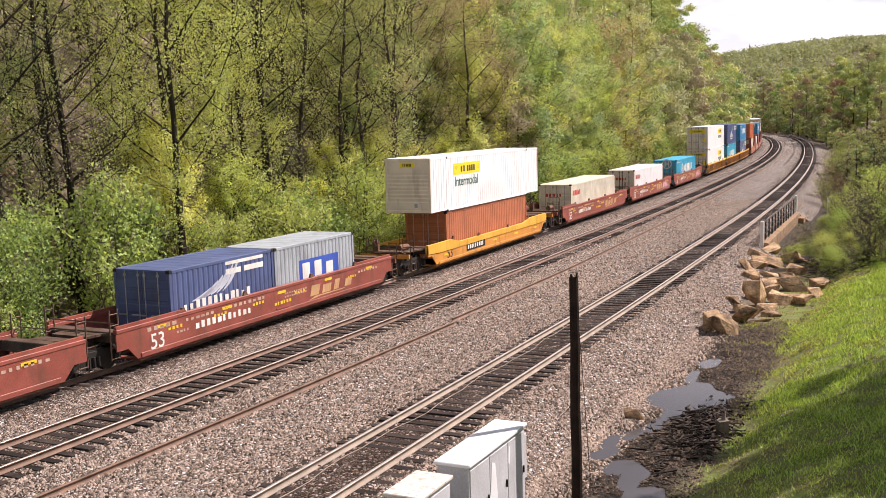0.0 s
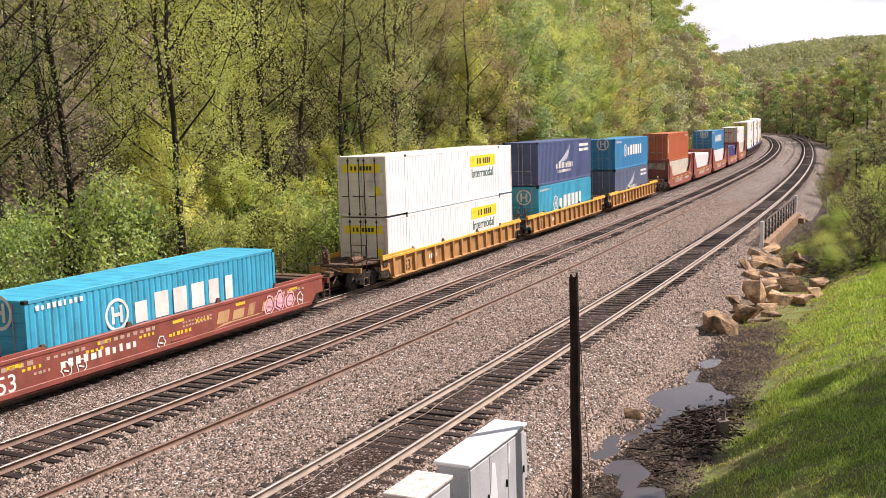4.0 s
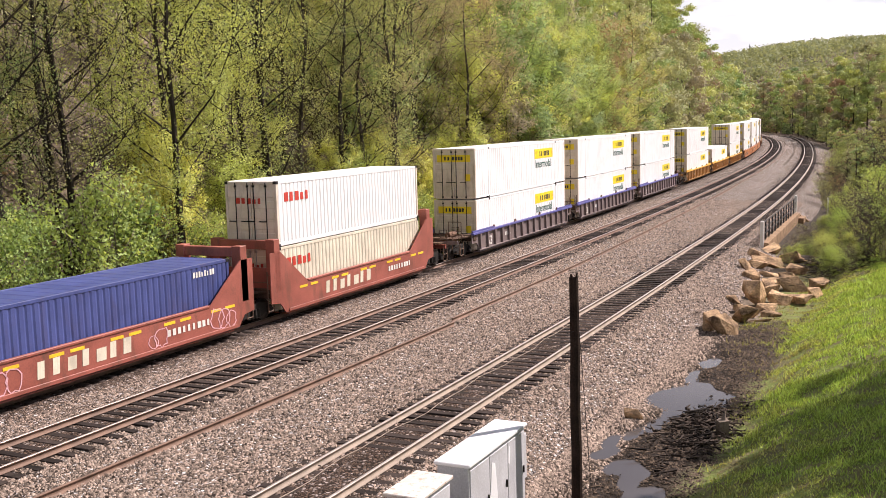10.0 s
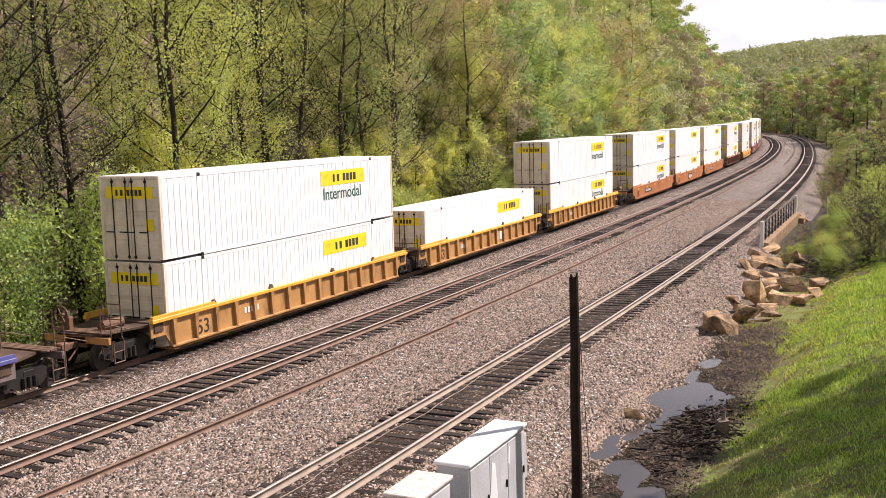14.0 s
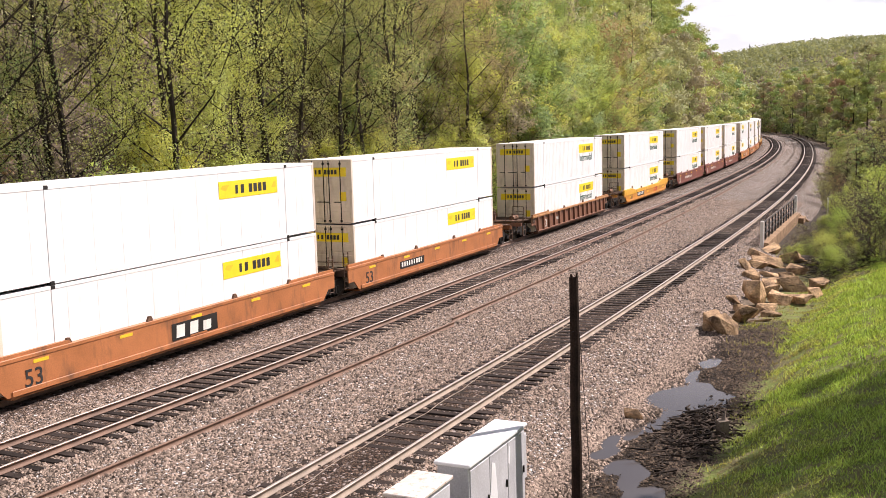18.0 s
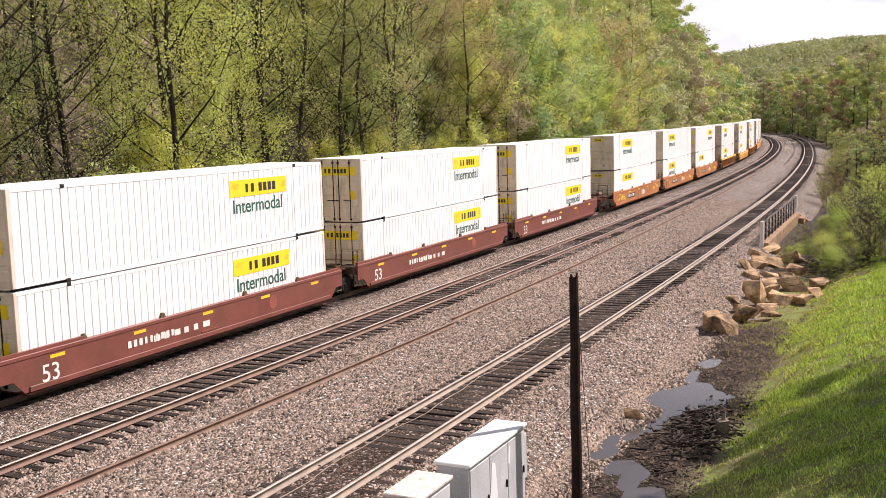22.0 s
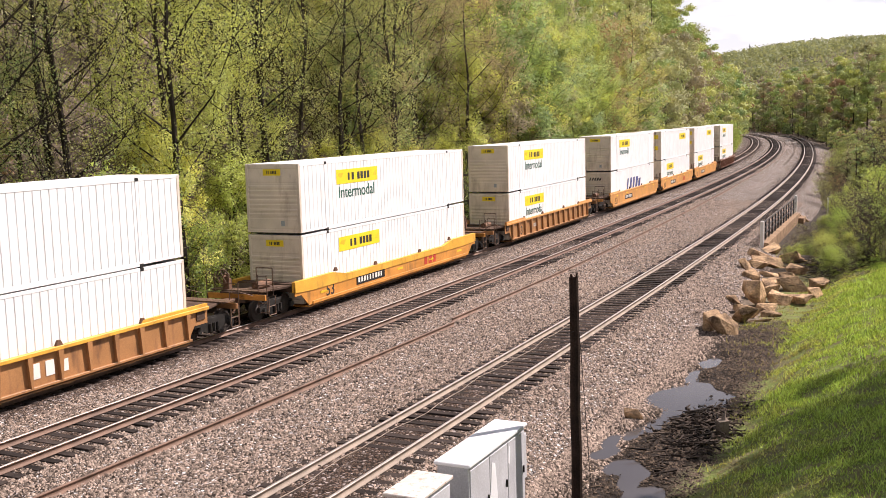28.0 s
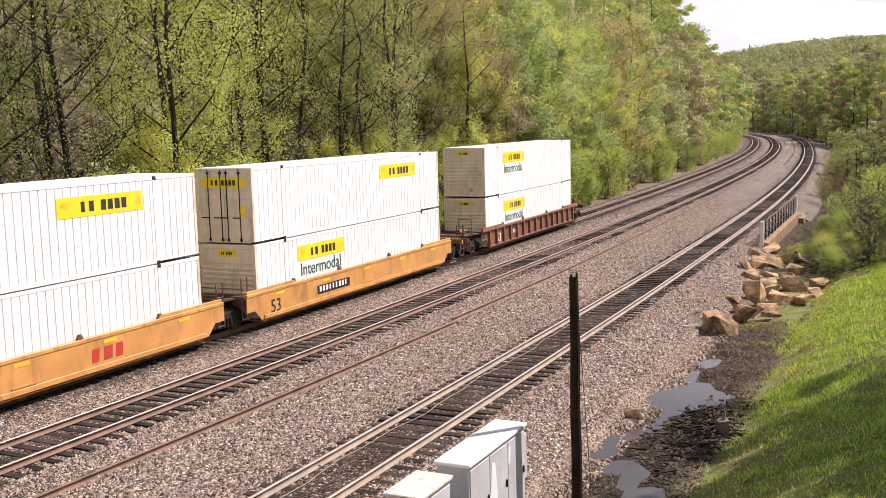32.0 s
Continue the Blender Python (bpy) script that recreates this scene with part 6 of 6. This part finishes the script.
# ---- beside the near track ----
M_CAB = paint("cabinet_grey", (0.50, 0.50, 0.52), stain=(0.33, 0.30, 0.28), stain_amt=0.4, rough=0.55)
M_CABTOP = paint("cabinet_white_lid", (0.80, 0.80, 0.81), stain=(0.6, 0.58, 0.55), stain_amt=0.2)
M_CABRUST = paint("cabinet_weathered_lid", (0.66, 0.60, 0.54), stain=(0.30, 0.13, 0.06), stain_amt=0.9, scale=4.0)
M_POLE = mat("weathered_pole", (0.032, 0.020, 0.015), 0.95, var=0.5, scale=3, fine=30, bump=0.7, dist=0.02)
M_ROCK = mat("sandstone", (0.46, 0.31, 0.18), 0.9, var=0.55, scale=2.4, fine=12, bump=1.0, dark=(0.13, 0.085, 0.055), rand=0.3, dist=0.04)
M_CONC = mat("old_concrete", (0.30, 0.20, 0.125), 0.9, var=0.35, scale=1.5, fine=18, bump=0.4, stain=(0.16, 0.10, 0.06), stain_amt=0.7)
M_WOODROT = mat("wet_dark_wood", (0.048, 0.036, 0.028), 0.85, var=0.5, scale=4, fine=30, bump=0.5, island=0.9)
M_POST = paint("white_post", (0.72, 0.72, 0.70), stain_amt=0.3)
M_BLACKRAIL = mat("black_handrail", (0.03, 0.03, 0.032), 0.6, metal=0.3, var=0.3)


def cabinet(x0, x1, y0, y1, z0, z1, lid, label, m):
    c = thing("signal_cabinet", label, "cabinet", "signal cabinets", m=m)
    part("body", Build().box(x0, x1, y0, y1, z0, z1 - 0.06, 0.012).mesh("body", M_CAB), c)
    part("lid", Build().box(x0 - 0.05, x1 + 0.05, y0 - 0.05, y1 + 0.05, z1 - 0.07, z1, 0.015).mesh("lid", lid), c, "weathered metal lid")
    n = max(1, int((x1 - x0) / 0.8))
    for i in range(n):
        a, b = x0 + 0.04 + (x1 - x0 - 0.08) * i / n, x0 + 0.04 + (x1 - x0 - 0.08) * (i + 1) / n
        d = part("door", Build().box(a + 0.012, b - 0.012, y0 - 0.018, y0, z0 + 0.1, z1 - 0.14, 0.006).mesh("door", M_CAB), c)
        part("handle", Build().box(b - 0.12, b - 0.09, y0 - 0.05, y0 - 0.018, z0 + 0.8, z0 + 0.95, 0.006).mesh("handle", M_GRIME), d)
    part("plinth", Build().box(x0 + 0.02, x1 - 0.02, y0 + 0.02, y1 - 0.02, z0 - 0.45, z0, 0.01).mesh("plinth", M_CONC), c)
    return c


big = cabinet(-1.38, 1.38, -0.315, 0.315, -0.5, 1.30, M_CABTOP, "tall grey trackside signal cabinet with a white lid", along(-32.2, 11.84))
part("side_box", Build().box(1.38, 1.53, -0.30, 0.0, 0.1, 1.05, 0.01).mesh("side_box", M_CAB), big)
part("paint_patch", Build().prism([(-0.62, -0.2), (-0.2, -0.25), (-0.1, 0.3), (-0.2, 0.95), (-0.36, 1.02), (-0.42, 0.5), (-0.55, 0.2)], "y", -0.339, -0.334).prism([(0.45, 0.75), (0.52, 0.7), (0.56, 1.05), (0.48, 1.1)], "y", -0.339, -0.334).mesh("paint_patch", M_CABTOP), big, "peeling white paint")
small = cabinet(-0.56, 0.60, -0.33, 0.33, -0.5, 1.18, M_CABRUST, "lower grey signal cabinet with a rust-spotted lid", along(-34.50, 11.62))

pole = thing("old_pole", "short dark broken-off wooden line pole", "pole", m=pose(2.67, 20.6, -0.9))
def pole_mesh():
    b = Build()
    r = random.Random(3)
    prev, pr = (0.0, 0, -0.6), 0.125
    for i in range(1, 9):
        z = -0.6 + 5.75 * i / 8
        nx, nr = (-0.035 * i / 8 + r.uniform(-0.01, 0.01), r.uniform(-0.01, 0.01), z), 0.125 - 0.03 * i / 8
        b.tube(prev, nx, pr, nr, 10, caps=False)
        prev, pr = nx, nr
    b.tube((prev[0] - 0.03, 0, 5.1), (prev[0] - 0.05, 0, 5.22), 0.05, 0.015, 6)
    b.tube((prev[0] + 0.05, 0, 5.1), (prev[0] + 0.075, 0, 5.25), 0.04, 0.01, 6)
    return b.mesh("shaft", M_POLE)
part("shaft", pole_mesh(), pole)
part("branch_stub", Build().tube((0, 0, 4.2), (-0.14, 0, 4.5), 0.02, 0.008, 5).tube((0, 0, 2.6), (-0.22, 0, 2.35), 0.02, 0.006, 5).tube((-0.22, 0, 2.35), (-0.33, 0, 2.25), 0.008, 0.004, 4).mesh("branch_stub", M_POLE), pole)
part("wire", Build().tube((-0.05, -0.1, 4.05), (-0.2, -0.12, 4.02), 0.008, n=4).tube((0.06, -0.13, 4.0), (0.25, -0.14, 0.9), 0.008, n=4).mesh("wire", M_GRIME), pole, "dangling wire")


# puddles in the ditch, mud, drift of dead wood
ws, wd_ = np.arange(-33, -11, 0.5), np.arange(11.6, 15.0, 0.4)
WS, WD = np.meshgrid(ws, wd_, indexing="ij")
_ii = np.arange(WS.size).reshape(WS.shape)
thing("puddle", "shallow still muddy water mirroring the sky in the ditch", "puddle", data=array_mesh("puddle", at(WS.ravel(), WD.ravel(), -0.925), np.stack([_ii[:-1, :-1], _ii[:-1, 1:], _ii[1:, 1:], _ii[1:, :-1]], -1).reshape(-1, 4), M_WATER))


def rock_mesh(seed, sx, sy, sz):
    r = random.Random(seed)
    bm = bmesh.new()
    for _ in range(12):
        q = Vector((r.uniform(-1, 1), r.uniform(-1, 1), r.uniform(-1, 1)))
        q /= max(abs(q.x), abs(q.y), abs(q.z)) ** 0.8
        bm.verts.new((q.x * sx, q.y * sy, q.z * sz))
    hull = bmesh.ops.convex_hull(bm, input=bm.verts)
    bmesh.ops.delete(bm, geom=[g for g in hull["geom_interior"] if isinstance(g, bmesh.types.BMVert)], context="VERTS")
    bmesh.ops.bevel(bm, geom=bm.edges[:], offset=min(sx, sy, sz) * 0.03, segments=1, affect="EDGES")
    me = bpy.data.meshes.new("rock")
    bm.to_mesh(me)
    bm.free()
    me.materials.append(M_ROCK)
    return me


rr = random.Random(21)
ROCKS = [(-10.2, 12.0, 0.62, 0.40, 0.46), (-8.2, 12.8, 0.55, 0.46, 0.46), (-4.2, 12.7, 0.50, 0.45, 0.75), (-3.4, 13.5, 0.6, 0.4, 0.3), (-2.9, 14.3, 0.85, 0.4, 0.30), (-1.6, 12.9, 0.6, 0.4, 0.35), (0.3, 13.8, 0.75, 0.5, 0.42),
         (0.2, 12.8, 0.6, 0.45, 0.3), (2.4, 11.4, 0.6, 0.32, 0.42), (2.0, 12.6, 0.5, 0.5, 0.25), (4.6, 12.2, 0.8, 0.4, 0.35), (7.6, 11.7, 0.95, 0.5, 0.4), (10.0, 12.6, 0.7, 0.5, 0.35), (13.9, 11.0, 1.2, 0.6, 0.35), (12.2, 11.3, 0.9, 0.5, 0.4), (4.3, 10.9, 0.55, 0.4, 0.6), (6.0, 11.2, 0.7, 0.5, 0.4), (9.0, 11.2, 1.0, 0.5, 0.45), (-10.9, 12.4, 0.7, 0.5, 0.5), (-6.4, 13.6, 0.4, 0.3, 0.2), (-9.2, 12.5, 0.25, 0.2, 0.16), (-22.8, 12.2, 0.27, 0.2, 0.2),
         (-5.8, 12.2, 0.3, 0.25, 0.22), (-1.0, 14.8, 0.45, 0.35, 0.3), (1.4, 14.8, 0.55, 0.4, 0.3), (-4.0, 11.7, 0.35, 0.3, 0.28), (-6.9, 12.9, 0.35, 0.3, 0.3), (-2.2, 12.2, 0.35, 0.3, 0.25), (5.8, 13.4, 0.6, 0.4, 0.3), (-7.6, 13.4, 0.5, 0.12, 0.08), (-5.2, 13.3, 0.4, 0.3, 0.22), (3.4, 13.2, 0.5, 0.4, 0.3)]
for i, (s, d, a, b_, c_) in enumerate(ROCKS):
    p = at(s, d, float(bank(s, d)) + c_ * 0.55)
    thing("boulder", "broken tan sandstone block at the foot of the ballast", "boulder", "sandstone blocks by the ditch", m=pose(*[float(q) for q in p], rr.uniform(-15, 15), rr.uniform(-15, 15), rr.uniform(0, 360)), data=rock_mesh(50 + i, a, b_, c_))

# drift of dead branches
b = Build()
for i in range(620):
    s, d = -23.3 + rr.gauss(0, 1.3), 14.15 + rr.gauss(0, 0.45)
    p = at(s, d, float(bank(s, d)) + 0.02 + abs(rr.gauss(0, 0.09)))
    a, ln = rr.uniform(0, 6.28), rr.uniform(0.08, 0.38) * (1.9 if i % 9 == 0 else 1)
    q = (p[0] + math.cos(a) * ln, p[1] + math.sin(a) * ln, p[2] + rr.uniform(-0.03, 0.07))
    b.tube(tuple(p), q, rr.uniform(0.010, 0.045), 0.008, 5)
thing("driftwood", "heap of dark dead branches and debris in the ditch", "driftwood", kind="stuff", data=b.mesh("driftwood", M_WOODROT))
p = at(-23.4, 14.75, -0.85)
thing("rotten_post", "split grey upright tree stump in the driftwood", "stump", m=pose(*[float(q) for q in p], 8, -5, 20), data=Build().prism([(-0.16, -0.1), (0.1, -0.14), (0.17, 0.05), (0.0, 0.14), (-0.14, 0.08)], "z", -0.2, 0.42).tube((0.02, 0, 0.4), (0.1, 0.05, 0.62), 0.07, 0.015, 5).mesh("rotten_post", M_TWIG))

# pile of cut brush beyond the boulders
b = Build()
for i in range(700):
    s, d = 6.5 + rr.gauss(0, 2.8), 15.2 + rr.gauss(0, 1.0)
    p = at(s, d, float(bank(s, d)) + abs(rr.gauss(0, 0.32)))
    a, ln = rr.uniform(0, 6.28), rr.uniform(0.2, 0.9)
    b.tube(tuple(p), (p[0] + math.cos(a) * ln, p[1] + math.sin(a) * ln, p[2] + rr.uniform(-0.1, 0.4)), rr.uniform(0.008, 0.025), 0.004, 4, caps=False)
thing("brush_pile", "tangled pile of dark cut brush and dead twigs", "brush pile", kind="stuff", data=b.mesh("brush_pile", M_WOODROT))
p = (362.0, 1207.0, 50.0)
thing("radio_mast", "thin distant radio mast on the ridge", "mast", m=pose(*p), data=Build().tube((0, 0, 0), (0, 0, 27), 0.14, 0.12, 6).tube((0, 0, 27), (0, 0, 37), 0.36, 0.22, 6).box(-1.2, 1.2, -0.2, 0.2, 34.5, 35.0).mesh("radio_mast", M_GRIME))

# culvert bridge with its handrail
br = thing("culvert_bridge", "small concrete culvert bridge under the near track", "bridge")
part("edge_beam", Build().box(13.0, 33.0, -0.2, 0.2, -1.55, -0.25, 0.03).mesh("edge_beam", M_CONC), br, "", along(23, 10.75) @ pose(-23, 0, 0))
part("abutment", Build().box(31.5, 33.5, -0.6, 0.2, -3.0, -0.55, 0.04).mesh("abutment", M_CONC), br, "", along(23, 10.75) @ pose(-23, 0, 0))
part("abutment", Build().box(12.0, 14.5, -0.5, 0.2, -3.0, -0.75, 0.04).mesh("abutment", M_CONC), br, "", along(23, 10.75) @ pose(-23, 0, 0))
part("wing_wall", Build().prism([(0, -3.0), (1.7, -3.0), (1.7, -1.5), (0.2, -0.45), (0, -0.45)], "x", 33.0, 33.4).mesh("wing_wall", M_CONC), br, "", along(23, 10.75) @ pose(-23, 0, 0) @ pose(66.4, 0, 0, 0, 0, 180))
hr = thing("bridge_railing", "black metal bridge handrail with white end posts", "railing")
part("end_post", Build().box(12.86, 13.14, -0.10, 0.10, -0.9, 1.05, 0.02).mesh("end_post", M_POST), hr, "white end post", along(23, 10.6) @ pose(-23, 0, 0))
part("end_post", Build().box(32.86, 33.14, -0.10, 0.10, -0.9, 1.05, 0.02).mesh("end_post", M_POST), hr, "white end post", along(23, 10.6) @ pose(-23, 0, 0))
for z in (0.2, 0.55, 0.9):
    part("rail", Build().box(13.1, 32.9, -0.03, 0.03, z - 0.03, z + 0.03).mesh("handrail", M_BLACKRAIL), hr, "", along(23, 10.6) @ pose(-23, 0, 0))
bal = Build().box(-0.05, 0.05, -0.04, 0.04, -0.3, 0.93).mesh("baluster", M_BLACKRAIL)
for i in range(1, 12):
    part("baluster", bal, hr, "", along(23, 10.6) @ pose(-23 + 13 + 20 * i / 12, 0, 0))
thing("marker_post", "thin pale wooden marker post beside the ballast", "post", m=along(39.7, 12.6, -0.95), data=Build().box(-0.06, 0.06, -0.06, 0.06, 0, 1.3, 0.01).mesh("marker_post", M_POST))

# grass on the bank
_r = np.random.RandomState(17)
NT = 30000                                     # tufts of about nine blades
ts_, td_ = -38 + 54 * _r.rand(NT) ** 1.25, 12.6 + 11.0 * _r.rand(NT)
edge = 14.4 + 0.3 * (1 - smooth_step(-24, -17, ts_)) - 1.5 * smooth_step(-18, -9, ts_) + 0.6 * wave(ts_, td_, 0.9, 31)
lush = np.clip(0.5 + 0.35 * wave(ts_, td_, 0.55, 36) + 0.3 * wave(ts_, td_, 1.9, 37) + 0.25 * (td_ - edge - 1.2) - 0.35 * smooth_step(-16, -4, ts_), 0.0, 1.0)
keep = (td_ > edge) & (_r.rand(NT) < 0.25 + 0.85 * lush)
ts_, td_, lush = ts_[keep], td_[keep], lush[keep]
tall = np.where(_r.rand(len(ts_)) < 0.03, 2.4, 1.0) * _r.uniform(0.5, 1.3, len(ts_))
NB = 9
spread = (0.05 + 0.07 * tall)[:, None]
gs_, gd_ = (ts_[:, None] + _r.normal(size=(len(ts_), NB)) * spread).ravel(), (td_[:, None] + _r.normal(size=(len(ts_), NB)) * spread).ravel()
lush, tall = np.repeat(lush, NB), np.repeat(tall, NB)
NG = len(gs_)
base = at(gs_, gd_, bank(gs_, gd_) - 0.01)
hgt = _r.uniform(0.03, 0.10, NG) * tall * (0.55 + 0.75 * lush) * np.clip(1 + 0.7 * wave(gs_, gd_, 3.3, 38), 0.35, 2.0)
ang = _r.uniform(0, 6.28, NG)
wd = 0.012 + 0.0004 * (gs_ + 40)
side = np.stack([np.cos(ang) * wd, np.sin(ang) * wd, 0 * ang], -1)
tip = base + np.stack([_r.normal(size=NG) * 0.5 * hgt, _r.normal(size=NG) * 0.5 * hgt, hgt], -1)
v = np.stack([base - side, base + side, tip], 1).reshape(-1, 3)
thing("grass", "bright green spring grass on the railway bank", "grass", kind="stuff", data=array_mesh("grass", v, np.arange(NG * 3).reshape(-1, 3), M_GRASS))
put_value(bpy.data.meshes["grass"], "tint", np.repeat(np.clip(lush + 0.22 * wave(gs_, gd_, 2.6, 39) + _r.normal(size=NG) * 0.13, 0, 1), 3))

# litter of twigs, leaves and small stones along the ditch
_r = np.random.RandomState(23)
NL = 24000
ls_, ld_ = _r.uniform(-33, -2, NL), 11.9 + 3.2 * _r.beta(2, 1.6, NL)
_dry = bank(ls_, ld_) > -0.925
ls_, ld_ = ls_[_dry], ld_[_dry]
NL = len(ls_)
c = at(ls_, ld_, bank(ls_, ld_) + 0.012)
a_, q_ = _r.uniform(0, 6.28, NL), _r.uniform(0.015, 0.062, NL)
u_ = np.stack([np.cos(a_) * q_, np.sin(a_) * q_, _r.normal(size=NL) * 0.012], -1)
w_ = np.stack([-np.sin(a_) * q_, np.cos(a_) * q_, _r.normal(size=NL) * 0.012], -1) * _r.uniform(0.15, 0.8, (NL, 1))
top = c + np.stack([0 * a_, 0 * a_, q_ * _r.uniform(0.1, 0.9, NL)], -1)
v = np.stack([c - u_ - w_, c + u_ - w_, c + u_ * 0.3 + w_, top], 1).reshape(-1, 3)
f = (np.array([(0, 1, 3), (1, 2, 3), (2, 0, 3)])[None] + (np.arange(NL) * 4)[:, None, None]).reshape(-1, 3)
M_LITTER = mat("ditch_litter", (0.082, 0.060, 0.043), 0.85, var=0.4, scale=3, fine=40, bump=0.2, island=0.8)
thing("ditch_litter", "brown dead leaves, bark and grit along the ditch", "litter", kind="stuff", data=array_mesh("ditch_litter", v, f, M_LITTER))

# ---- ties, last ----
for (tr, off), lo, hi, single in zip(tracks, (-60, -46, -46), (330, 330, 330), (0, 290, 290)):
    n = int((hi - lo) / 0.52)
    rest_s = []
    for i in range(n):
        s = lo + i * 0.52
        o = float(off(s))
        if i < single:
            part("tie", TIE, tr, "", along(s, o, 0, 90 + random.uniform(-0.7, 0.7)) @ pose(0, random.uniform(-0.05, 0.05), random.uniform(-0.008, 0.004)) @ pose(0, 0, 0, 0, 0, -90))
        else:
            rest_s.append(s)
    rest_s = np.array(rest_s + list(np.arange(-795, lo, 0.52)) if single == 0 else rest_s)
    ro = off(rest_s)
    box = np.array([(x, y, z) for x in (-0.115, 0.115) for y in (-1.3, 1.3) for z in (-0.36, -0.18)])
    pts = np.stack([at(rest_s + x, ro + y, z) for x, y, z in box], 1).reshape(-1, 3)
    fc = np.array([(0, 1, 3, 2), (4, 6, 7, 5), (0, 4, 5, 1), (2, 3, 7, 6), (1, 5, 7, 3)])
    tagged(part("ties", array_mesh("ties", pts, (fc[None] + (np.arange(len(rest_s)) * 8)[:, None, None]).reshape(-1, 4), M_TIE), tr, "dark wooden ties"), kind="stuff")

motions()
